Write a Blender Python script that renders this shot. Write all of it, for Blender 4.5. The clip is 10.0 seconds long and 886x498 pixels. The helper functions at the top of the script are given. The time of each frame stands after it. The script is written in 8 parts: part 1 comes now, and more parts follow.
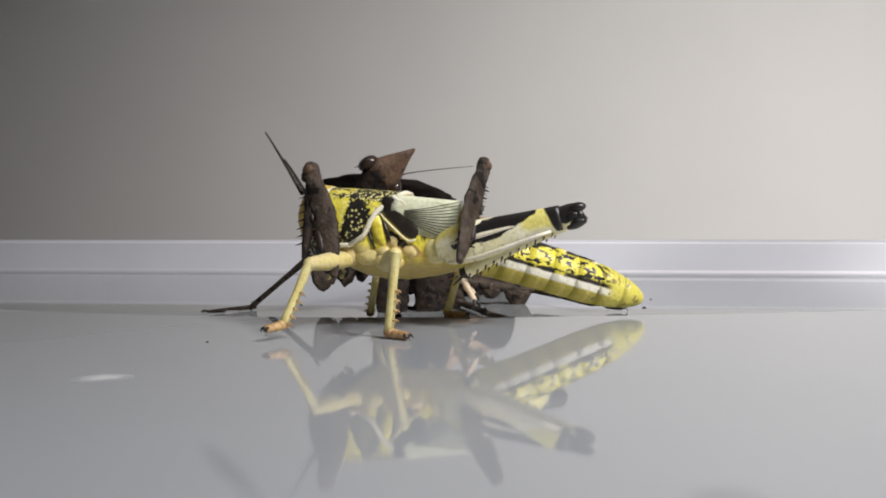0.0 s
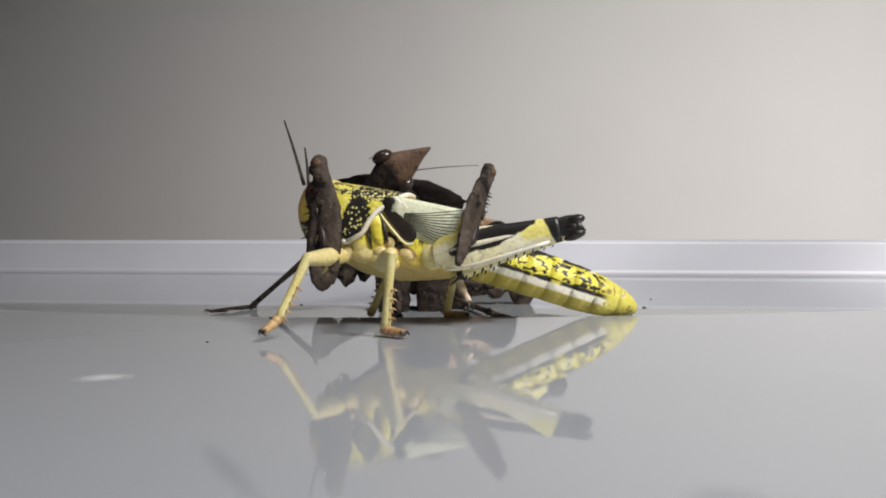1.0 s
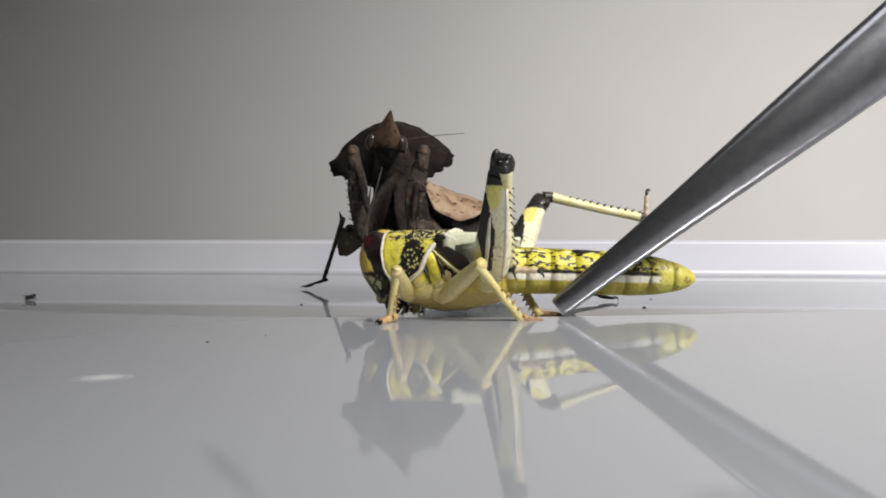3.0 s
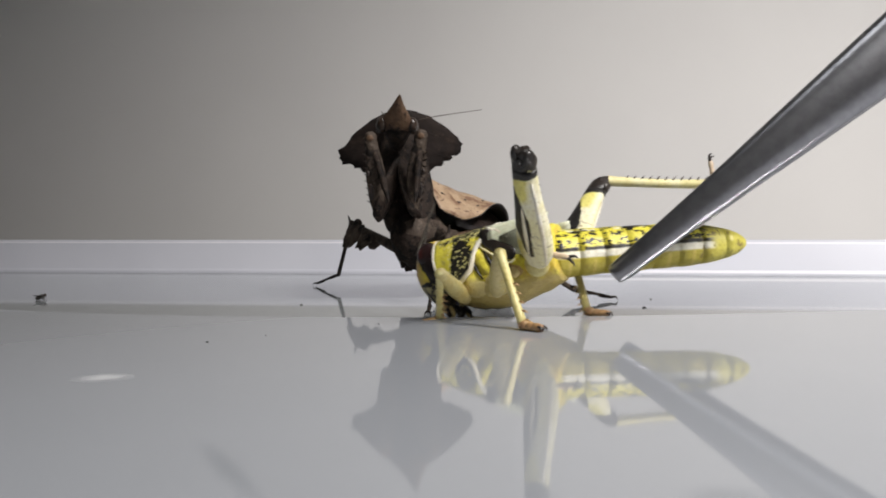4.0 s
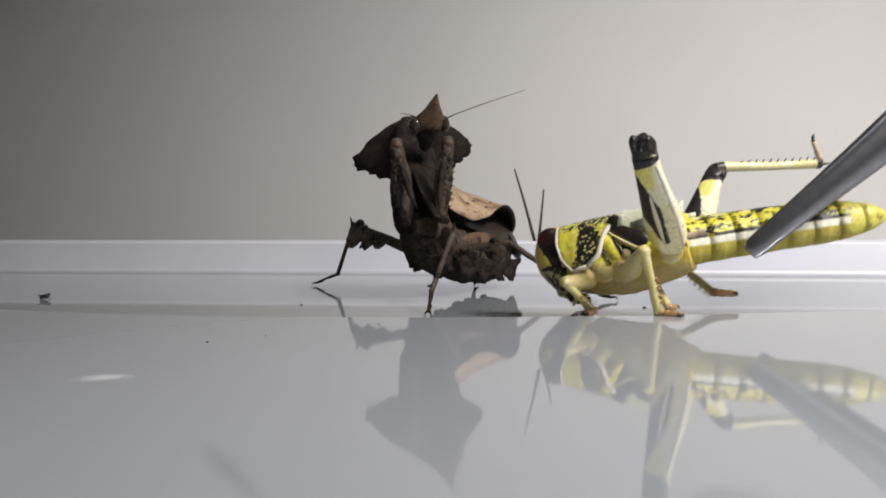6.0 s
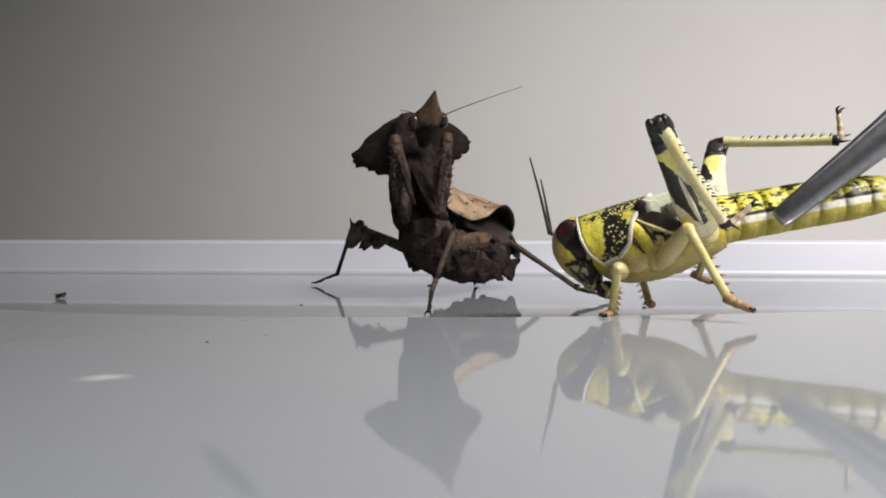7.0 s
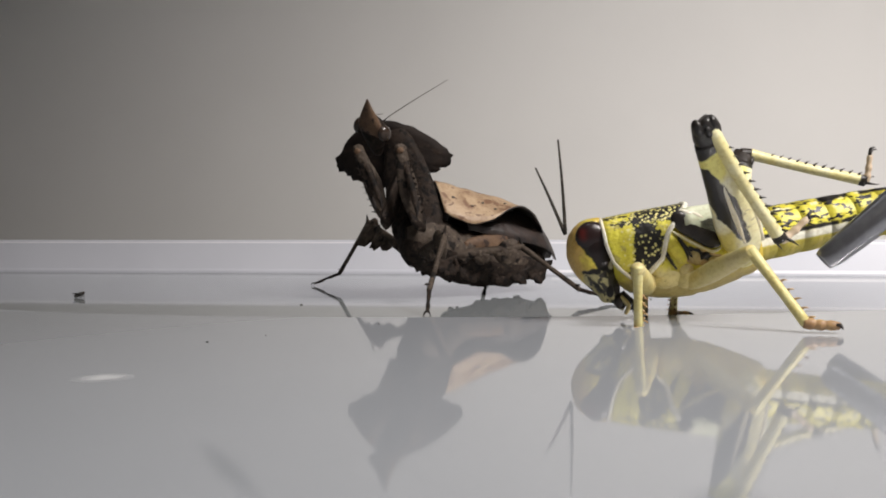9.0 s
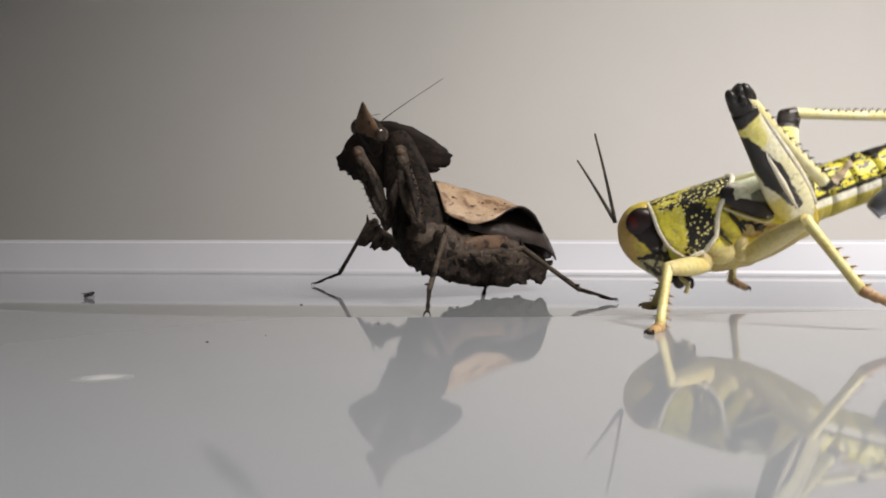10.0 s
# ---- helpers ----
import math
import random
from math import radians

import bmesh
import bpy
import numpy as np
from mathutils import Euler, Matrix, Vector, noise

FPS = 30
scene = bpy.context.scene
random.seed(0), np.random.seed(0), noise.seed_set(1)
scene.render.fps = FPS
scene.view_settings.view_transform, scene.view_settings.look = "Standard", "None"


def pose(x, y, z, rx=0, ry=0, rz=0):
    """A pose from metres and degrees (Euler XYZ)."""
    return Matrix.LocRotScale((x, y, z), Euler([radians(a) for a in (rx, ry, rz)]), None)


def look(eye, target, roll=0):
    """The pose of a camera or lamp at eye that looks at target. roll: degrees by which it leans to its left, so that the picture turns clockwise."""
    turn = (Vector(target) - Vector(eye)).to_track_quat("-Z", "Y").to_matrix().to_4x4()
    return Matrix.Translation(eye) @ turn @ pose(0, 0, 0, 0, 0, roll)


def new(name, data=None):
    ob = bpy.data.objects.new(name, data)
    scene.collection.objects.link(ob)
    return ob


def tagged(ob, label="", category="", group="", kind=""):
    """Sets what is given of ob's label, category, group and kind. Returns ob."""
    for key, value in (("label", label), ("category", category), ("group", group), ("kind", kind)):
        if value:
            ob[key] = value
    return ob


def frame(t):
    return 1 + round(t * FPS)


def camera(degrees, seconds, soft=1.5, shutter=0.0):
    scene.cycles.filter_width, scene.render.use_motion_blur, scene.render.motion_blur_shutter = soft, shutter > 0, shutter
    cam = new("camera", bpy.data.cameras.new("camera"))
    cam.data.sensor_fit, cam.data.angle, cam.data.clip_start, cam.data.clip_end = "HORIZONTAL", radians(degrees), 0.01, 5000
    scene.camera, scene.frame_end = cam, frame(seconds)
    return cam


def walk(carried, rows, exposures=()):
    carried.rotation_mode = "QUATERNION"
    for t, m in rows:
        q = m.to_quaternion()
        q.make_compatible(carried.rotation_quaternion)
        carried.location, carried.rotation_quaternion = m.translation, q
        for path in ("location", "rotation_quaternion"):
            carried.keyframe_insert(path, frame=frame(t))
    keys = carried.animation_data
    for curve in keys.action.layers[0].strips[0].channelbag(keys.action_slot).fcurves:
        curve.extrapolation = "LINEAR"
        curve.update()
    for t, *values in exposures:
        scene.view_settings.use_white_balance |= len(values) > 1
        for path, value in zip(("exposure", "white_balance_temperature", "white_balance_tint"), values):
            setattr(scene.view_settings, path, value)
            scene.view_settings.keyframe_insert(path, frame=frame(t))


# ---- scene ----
cam = camera(66.0, 10.0, soft=1.9, shutter=0.5)
EYE = pose(0, 0, 0.0116, 88.05, 0, 0) @ pose(0, 0, 0, 0, 0, -2.4)
walk(cam, [(0.0, EYE), (10.0, EYE)], exposures=[(0.0, 0.03, 6560, 10), (1.0, 0.05, 6560, 10), (1.5, -0.01, 6560, 10), (2.0, 0.03, 6560, 10), (3.5, 0.07, 6560, 10), (4.5, 0.11, 6560, 10),
                                           (5.0, 0.05, 6560, 10), (8.0, 0.06, 6580, 10), (9.0, 0.06, 6720, 10.5), (10.0, 0.05, 6880, 10.5)])

# ---- light ----
world = bpy.data.worlds.new("room_light")
scene.world = world
world.use_nodes = True
world.node_tree.nodes["Background"].inputs["Color"].default_value = (0.86, 0.88, 0.92, 1)
world.node_tree.nodes["Background"].inputs["Strength"].default_value = 0.15


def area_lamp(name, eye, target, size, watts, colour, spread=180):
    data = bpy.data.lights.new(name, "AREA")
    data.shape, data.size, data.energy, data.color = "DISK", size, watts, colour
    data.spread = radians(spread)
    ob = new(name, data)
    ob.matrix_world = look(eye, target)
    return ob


# Unseen lights without fixtures: one from above, one added for the wall, one fill.
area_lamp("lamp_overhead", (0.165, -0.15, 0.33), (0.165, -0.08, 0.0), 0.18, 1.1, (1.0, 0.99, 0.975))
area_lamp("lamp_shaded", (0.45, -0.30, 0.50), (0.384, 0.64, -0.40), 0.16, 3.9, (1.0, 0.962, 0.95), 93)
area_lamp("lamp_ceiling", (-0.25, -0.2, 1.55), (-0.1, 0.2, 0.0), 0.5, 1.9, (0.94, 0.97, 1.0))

MM = 0.001


# ---- materials ----
def material(name, colour=(0.5, 0.5, 0.5), rough=0.5, metal=0.0, second=None, scale=300.0, low=0.4, high=0.6,
             bump=0.0, bump_scale=900.0, texture="NOISE", ior=1.5):
    """A surface of one colour, or of two mixed by a noise or cell texture of the given scale, with fine relief."""
    m = bpy.data.materials.new(name)
    m.use_nodes = True
    nt = m.node_tree
    bsdf = nt.nodes["Principled BSDF"]
    bsdf.inputs["Base Color"].default_value = (*colour, 1)
    bsdf.inputs["Roughness"].default_value = rough
    bsdf.inputs["Metallic"].default_value = metal
    bsdf.inputs["IOR"].default_value = ior
    coords = nt.nodes.new("ShaderNodeTexCoord")
    if second:
        if texture == "VORONOI":
            tex = nt.nodes.new("ShaderNodeTexVoronoi")
            value = tex.outputs["Distance"]
        else:
            tex = nt.nodes.new("ShaderNodeTexNoise")
            tex.inputs["Detail"].default_value = 4
            value = tex.outputs["Fac"]
        tex.inputs["Scale"].default_value = scale
        nt.links.new(coords.outputs["Object"], tex.inputs["Vector"])
        ramp = nt.nodes.new("ShaderNodeMapRange")
        ramp.inputs["From Min"].default_value = low
        ramp.inputs["From Max"].default_value = high
        nt.links.new(value, ramp.inputs["Value"])
        mix = nt.nodes.new("ShaderNodeMix")
        mix.data_type = "RGBA"
        mix.inputs["A"].default_value = (*colour, 1)
        mix.inputs["B"].default_value = (*second, 1)
        nt.links.new(ramp.outputs["Result"], mix.inputs["Factor"])
        nt.links.new(mix.outputs["Result"], bsdf.inputs["Base Color"])
    if bump:
        fine = nt.nodes.new("ShaderNodeTexNoise")
        fine.inputs["Scale"].default_value = bump_scale
        fine.inputs["Detail"].default_value = 5
        nt.links.new(coords.outputs["Object"], fine.inputs["Vector"])
        relief = nt.nodes.new("ShaderNodeBump")
        relief.inputs["Strength"].default_value = bump
        relief.inputs["Distance"].default_value = 0.0002
        nt.links.new(fine.outputs["Fac"], relief.inputs["Height"])
        nt.links.new(relief.outputs["Normal"], bsdf.inputs["Normal"])
    return m


def pattern(name, base, layers, rough=0.4, bump=0.35, bump_scale=700.0, spec=0.5):
    """A marked surface: over the base colours lie layers of colour, each bounded by slanted limits
    (a x + b |y| + c z + d, in millimetres, above zero) with uneven edges, and broken up by cells or streaks."""
    m = bpy.data.materials.new(name)
    m.use_nodes = True
    nt = m.node_tree
    bsdf = nt.nodes["Principled BSDF"]
    bsdf.inputs["Roughness"].default_value = rough
    bsdf.inputs["Specular IOR Level"].default_value = spec

    def node(kind, **values):
        n = nt.nodes.new(kind)
        for key, value in values.items():
            n.inputs[key].default_value = value
        return n

    def sums(op, a, b2):
        n = nt.nodes.new("ShaderNodeMath")
        n.operation = op
        for k, v in enumerate((a, b2)):
            if v is None:
                continue
            if isinstance(v, (int, float)):
                n.inputs[k].default_value = v
            else:
                nt.links.new(v, n.inputs[k])
        return n.outputs[0]

    def ramp(value, low, high):
        n = node("ShaderNodeMapRange")
        n.inputs["From Min"].default_value, n.inputs["From Max"].default_value = low, high
        n.interpolation_type = "SMOOTHSTEP"
        nt.links.new(value, n.inputs["Value"])
        return n.outputs["Result"]

    coords = nt.nodes.new("ShaderNodeTexCoord").outputs["Object"]
    scaled = nt.nodes.new("ShaderNodeVectorMath")
    scaled.operation = "SCALE"
    scaled.inputs["Scale"].default_value = 1000.0
    nt.links.new(coords, scaled.inputs[0])
    mm = scaled.outputs["Vector"]
    split = nt.nodes.new("ShaderNodeSeparateXYZ")
    nt.links.new(mm, split.inputs[0])
    x, y, z = split.outputs
    ay = sums("ABSOLUTE", y, None)

    def noise_of(scale, stretch=(1, 1, 1), detail=3.0):
        v = nt.nodes.new("ShaderNodeVectorMath")
        v.operation = "MULTIPLY"
        v.inputs[1].default_value = stretch
        nt.links.new(mm, v.inputs[0])
        n = node("ShaderNodeTexNoise", Scale=scale, Detail=detail)
        nt.links.new(v.outputs["Vector"], n.inputs["Vector"])
        return n.outputs["Fac"], v.outputs["Vector"]

    def mixed(factor, a, b2):
        n = nt.nodes.new("ShaderNodeMix")
        n.data_type = "RGBA"
        nt.links.new(factor, n.inputs["Factor"])
        for key, v in (("A", a), ("B", b2)):
            if isinstance(v, tuple):
                n.inputs[key].default_value = (*v, 1)
            else:
                nt.links.new(v, n.inputs[key])
        return n.outputs["Result"]

    soft, _ = noise_of(0.45)
    colour = mixed(ramp(soft, 0.35, 0.65), base[0], base[1])
    for lay in layers:
        wob, _ = noise_of(lay.get("wob_scale", 0.9))
        shift = sums("MULTIPLY", sums("SUBTRACT", wob, 0.5), 2.0 * lay.get("wob", 0.6))
        mask = None
        for a, b2, c, d in lay.get("limits", ()):
            total = sums("ADD", sums("ADD", sums("MULTIPLY", x, a), sums("MULTIPLY", ay, b2)), sums("ADD", sums("MULTIPLY", z, c), d))
            if lay.get("signed"):
                total = sums("ADD", sums("ADD", sums("MULTIPLY", x, a), sums("MULTIPLY", y, b2)), sums("ADD", sums("MULTIPLY", z, c), d))
            part_mask = ramp(sums("ADD", total, shift), -lay.get("soft", 0.12), lay.get("soft", 0.12))
            mask = part_mask if mask is None else sums("MULTIPLY", mask, part_mask)
        if "caps" in lay:
            flat = nt.nodes.new("ShaderNodeCombineXYZ")
            nt.links.new(x, flat.inputs[0])
            nt.links.new(y if lay.get("signed") else z, flat.inputs[1])
            blot = None
            for u0, v0, u1, v1, r0, r1 in lay["caps"]:
                ba = Vector((u1 - u0, v1 - v0, 0))
                pa = nt.nodes.new("ShaderNodeVectorMath")
                pa.operation = "SUBTRACT"
                pa.inputs[1].default_value = (u0, v0, 0)
                nt.links.new(flat.outputs[0], pa.inputs[0])
                dot = nt.nodes.new("ShaderNodeVectorMath")
                dot.operation = "DOT_PRODUCT"
                dot.inputs[1].default_value = ba / max(ba.length_squared, 1e-6)
                nt.links.new(pa.outputs["Vector"], dot.inputs[0])
                h = sums("MINIMUM", sums("MAXIMUM", dot.outputs["Value"], 0.0), 1.0)
                foot = nt.nodes.new("ShaderNodeVectorMath")
                foot.operation = "SCALE"
                foot.inputs[0].default_value = ba
                nt.links.new(h, foot.inputs["Scale"])
                gap = nt.nodes.new("ShaderNodeVectorMath")
                gap.operation = "DISTANCE"
                nt.links.new(pa.outputs["Vector"], gap.inputs[0])
                nt.links.new(foot.outputs["Vector"], gap.inputs[1])
                inside = sums("SUBTRACT", sums("ADD", sums("MULTIPLY", h, r1 - r0), r0), gap.outputs["Value"])
                blot = inside if blot is None else sums("MAXIMUM", blot, inside)
            part_mask = ramp(sums("ADD", blot, shift), -lay.get("soft", 0.12), lay.get("soft", 0.12))
            mask = part_mask if mask is None else sums("MULTIPLY", mask, part_mask)
        if "cells" in lay:
            scale, low, high = lay["cells"]
            cell = node("ShaderNodeTexVoronoi", Scale=scale)
            nt.links.new(mm, cell.inputs["Vector"])
            f = ramp(cell.outputs["Distance"], low, high)
            mask = f if mask is None else sums("MULTIPLY", mask, f)
        if "streaks" in lay:
            scale, stretch, low, high = lay["streaks"]
            n, _ = noise_of(scale, stretch, 2.0)
            f = ramp(n, low, high)
            mask = f if mask is None else sums("MULTIPLY", mask, f)
        if "rings" in lay:
            period, phase, low, high = lay["rings"]
            wave = sums("SINE", sums("MULTIPLY", sums("ADD", x, phase), 2 * math.pi / period), None)
            f = ramp(wave, low, high)
            mask = f if mask is None else sums("MULTIPLY", mask, f)
        colour = mixed(mask, colour, lay["colour"])
    mottle, _ = noise_of(2.6, detail=5.0)
    shade = nt.nodes.new("ShaderNodeMix")
    shade.data_type, shade.blend_type = "RGBA", "MULTIPLY"
    shade.inputs["B"].default_value = (0.86, 0.83, 0.77, 1)
    nt.links.new(ramp(mottle, 0.46, 0.68), shade.inputs["Factor"])
    nt.links.new(colour, shade.inputs["A"])
    nt.links.new(shade.outputs["Result"], bsdf.inputs["Base Color"])
    fine = node("ShaderNodeTexNoise", Scale=bump_scale, Detail=6.0)
    nt.links.new(coords, fine.inputs["Vector"])
    relief = node("ShaderNodeBump", Strength=bump, Distance=0.0003)
    nt.links.new(fine.outputs["Fac"], relief.inputs["Height"])
    nt.links.new(relief.outputs["Normal"], bsdf.inputs["Normal"])
    return m


LEMON, INK, IVORY, SAND = (0.73, 0.66, 0.07), (0.012, 0.010, 0.009), (0.80, 0.77, 0.57), (0.58, 0.45, 0.20)
PALE = pattern("pale_cuticle", ((0.67, 0.61, 0.29), (0.63, 0.54, 0.21)), [])
TAN = pattern("tan_cuticle", (SAND, (0.62, 0.53, 0.24)), [])
CREAM = pattern("cream_cuticle", (IVORY, (0.70, 0.62, 0.28)), [])
PAD = pattern("pale_wing_pad", ((0.72, 0.74, 0.57), (0.64, 0.67, 0.48)), [dict(colour=(0.50, 0.52, 0.36), streaks=(0.8, (0.4, 1, 1.2), 0.56, 0.70))], rough=0.5)
WHITE = pattern("white_cuticle", ((0.82, 0.79, 0.68), (0.74, 0.68, 0.52)), [])
BLACK = pattern("black_cuticle", (INK, (0.030, 0.022, 0.018)), [], rough=0.36, bump=0.7)
SHIN = pattern("yellow_shin", ((0.80, 0.75, 0.46), (0.76, 0.68, 0.32)), [])
THORAX = pattern("yellow_thorax", (LEMON, (0.62, 0.45, 0.06)), [
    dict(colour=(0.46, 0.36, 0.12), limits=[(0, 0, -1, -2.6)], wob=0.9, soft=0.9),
    dict(colour=(0.50, 0.34, 0.14), caps=[(1.2, -0.8, -1.6, -1.8, 0.9, 0.7)], wob=0.3),
    dict(colour=INK, caps=[(1.4, -0.2, -0.6, -1.3, 0.5, 0.35), (4.3, 0.9, 3.2, -1.8, 0.22, 0.10), (2.9, 1.3, 1.5, -0.9, 0.16, 0.22)], wob=0.35, wob_scale=1.6),
    dict(colour=(0.10, 0.07, 0.025), limits=[(0, 1, 0, -2.4), (0, 0, 1, 1.8), (-1, 0, 0, 0.0)], streaks=(0.55, (1.7, 1, 0.55), 0.60, 0.68))], bump=0.9, bump_scale=1100)
PLATE = pattern("yellow_plate", ((0.74, 0.65, 0.07), (0.67, 0.55, 0.06)), [
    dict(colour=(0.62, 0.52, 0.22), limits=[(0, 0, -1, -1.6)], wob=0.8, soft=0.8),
    dict(colour=(0.20, 0.14, 0.03), streaks=(1.6, (1, 1, 1), 0.66, 0.72))], bump=0.8, bump_scale=900)
NECK_SHIELD = pattern("marked_neck_shield", (LEMON, (0.62, 0.53, 0.07)), [
    dict(colour=(0.46, 0.40, 0.10), streaks=(0.9, (1, 1, 1), 0.58, 0.66)),
    dict(colour=INK, caps=[(5.7, 2.2, 5.6, 0.2, 1.4, 1.4), (5.6, 2.0, 6.5, -0.9, 1.3, 1.0), (9.2, 3.7, 7.0, 3.9, 0.15, 0.35), (6.6, 4.0, 1.5, 4.6, 0.7, 0.85)], wob=1.0, wob_scale=2.0),
    dict(colour=INK, limits=[(0, 0, 1, -4.45)], streaks=(1.3, (0.6, 1.2, 1), 0.44, 0.50), wob=0.3),
    dict(colour=INK, limits=[(0, 0, -1, -1.1), (-1, 0, 0, 8.4)], streaks=(1.7, (1, 1, 1), 0.50, 0.55)),
    dict(colour=(0.72, 0.66, 0.26), limits=[(-1, 0, 0, 8.6)], cells=(2.0, 0.34, 0.26), wob=0.2),
    dict(colour=(0.72, 0.66, 0.26), limits=[(0, 0, 1, -3.6)], cells=(2.3, 0.36, 0.28), wob=0.2)], bump=0.7, bump_scale=1200)
FACE = pattern("marked_face", (LEMON, (0.58, 0.42, 0.08)), [
    dict(colour=(0.55, 0.36, 0.10), limits=[(1, 0, 0.1, -13.0)], wob=0.5, soft=0.5),
    dict(colour=(0.50, 0.45, 0.22), limits=[(0, 0, -1, -1.0), (-1, 0, 0, 13.2)], wob=0.5, soft=0.4),
    dict(colour=INK, caps=[(11.3, 2.6, 10.5, -0.5, 1.85, 0.85), (12.9, -1.0, 11.3, -1.1, 0.15, 0.3), (9.9, -1.2, 9.2, -4.5, 0.5, 0.6), (12.6, -1.6, 11.4, -3.4, 0.15, 0.3)], wob=0.35, wob_scale=1.4),
    dict(colour=(0.80, 0.76, 0.58), caps=[(9.75, 1.6, 9.9, -0.8, 0.12, 0.26)], wob=0.1),
    dict(colour=(0.05, 0.045, 0.035), limits=[(0, 0, -1, -1.2), (-1, 0, 0, 12.9)], streaks=(1.3, (1.0, 1, 0.8), 0.50, 0.57))], bump=0.9, bump_scale=1200)
BELLY = pattern("marked_abdomen", (LEMON, (0.64, 0.56, 0.06)), [
    dict(colour=INK, limits=[(0, 0, 1, -0.2)], streaks=(1.9, (0.6, 1.1, 1.3), 0.52, 0.55), wob=0.2),
    dict(colour=INK, limits=[(0, 0, 1, -2.4)], streaks=(0.6, (0.8, 0.6, 1), 0.46, 0.53), wob=0.3),
    dict(colour=(0.80, 0.76, 0.5), limits=[(0, 0, 1, -2.3)], streaks=(1.1, (0.6, 1, 1), 0.60, 0.64), wob=0.3),
    dict(colour=INK, limits=[(0, 0, 1, 0.30), (0, 0, -1, 0.25)], streaks=(0.55, (0.7, 0, 0), 0.38, 0.46), wob=0.25, wob_scale=1.0),
    dict(colour=(0.82, 0.80, 0.68), limits=[(0, 0, 1, 1.12), (0, 0, -1, -0.25)], wob=0.16),
    dict(colour=(0.44, 0.37, 0.05), limits=[(0, 0, -1, -1.12)], wob=0.2, soft=0.2),
    dict(colour=(0.56, 0.46, 0.10), limits=[(0, 0, -1, -1.2)], rings=(3.08, 0.3, 0.80, 0.98)),
    dict(colour=(0.62, 0.56, 0.10), limits=[(-1, 0, 0, -20.6)], wob=0.8, soft=0.8),
    dict(colour=(0.24, 0.19, 0.05), limits=[(-1, 0, 0, -18.5)], streaks=(1.2, (1.4, 0.7, 0.8), 0.58, 0.66))], bump=0.8, bump_scale=900)


def thigh(name, s):
    """Cream, with a broken black band along the upper edge, a yellow stretch before the knee and a pale ribbed underside."""
    return pattern(name, ((0.84, 0.81, 0.62), (0.80, 0.75, 0.46)), [
        dict(colour=(0.80, 0.73, 0.22), signed=True, limits=[(1, 0, 0, -10.2), (0, s, 0, 0.5)], wob=0.4, soft=0.4),
        dict(colour=(0.66, 0.58, 0.18), signed=True, limits=[(-1, 0, 0, 4.0), (0, s, 0, -0.9)], wob=0.5, soft=0.5),
        dict(colour=INK, signed=True, caps=[(11.4, s * 1.6, 9.8, s * 1.3, 0.55, 0.75), (9.2, s * 1.2, 6.4, s * 0.7, 0.95, 1.2), (6.4, s * 0.7, 2.4, -s * 0.1, 1.2, 0.5), (10.2, s * 0.9, 8.6, s * 1.1, 0.25, 0.5)],
             wob=0.35, wob_scale=1.1, soft=0.08),
        dict(colour=INK, signed=True, limits=[(1, s * 0.3, 0, -13.3)], wob=0.3),
        dict(colour=(0.50, 0.46, 0.30), signed=True, limits=[(0, -s, 0, -0.3), (-1, 0, 0, 11)], streaks=(2.2, (1.0, 0.3, 0.35), 0.60, 0.66))], bump=0.6)


THIGH_LEFT, THIGH_RIGHT = thigh("marked_thigh_left", 1.0), thigh("marked_thigh_right", -1.0)
EYE_DARK = pattern("dark_red_eye", ((0.014, 0.008, 0.008), (0.022, 0.009, 0.009)), [dict(colour=(0.085, 0.014, 0.012), caps=[(12.5, 3.5, 12.5, 2.9, 0.4, 0.35)], soft=0.35, wob=0.1)], rough=0.3, bump=0.15)
EYE_BROWN = pattern("dark_brown_eye", ((0.020, 0.013, 0.010), (0.034, 0.022, 0.016)), [], rough=0.25, bump=0.1)
FEELER = material("dark_grey_feeler", (0.028, 0.025, 0.022), 0.75, second=(0.06, 0.052, 0.042), scale=900, ior=1.15)
FOOT = material("brown_foot", (0.50, 0.33, 0.15), 0.45, second=(0.30, 0.17, 0.08), scale=500, bump=0.2)
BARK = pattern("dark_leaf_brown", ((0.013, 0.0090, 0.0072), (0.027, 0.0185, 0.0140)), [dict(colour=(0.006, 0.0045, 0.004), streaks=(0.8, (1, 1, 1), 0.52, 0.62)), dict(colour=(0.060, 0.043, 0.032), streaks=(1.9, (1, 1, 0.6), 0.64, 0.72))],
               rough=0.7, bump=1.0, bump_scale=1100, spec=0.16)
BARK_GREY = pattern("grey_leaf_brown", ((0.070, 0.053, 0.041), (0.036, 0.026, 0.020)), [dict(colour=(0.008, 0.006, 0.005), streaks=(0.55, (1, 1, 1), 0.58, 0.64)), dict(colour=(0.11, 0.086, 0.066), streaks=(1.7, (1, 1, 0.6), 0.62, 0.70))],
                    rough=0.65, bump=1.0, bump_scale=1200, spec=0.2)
HOOD = pattern("plain_leaf_brown", ((0.011, 0.0080, 0.0070), (0.018, 0.0125, 0.0105)), [dict(colour=(0.032, 0.022, 0.017), streaks=(0.5, (1, 0.5, 1), 0.58, 0.72))], rough=0.7, bump=0.45, bump_scale=900, spec=0.14)
CREST = pattern("light_leaf_brown", ((0.125, 0.076, 0.046), (0.075, 0.043, 0.027)), [dict(colour=(0.03, 0.018, 0.013), streaks=(0.9, (1, 1, 0.5), 0.58, 0.66))], rough=0.6, bump=0.9, bump_scale=1100, spec=0.25)
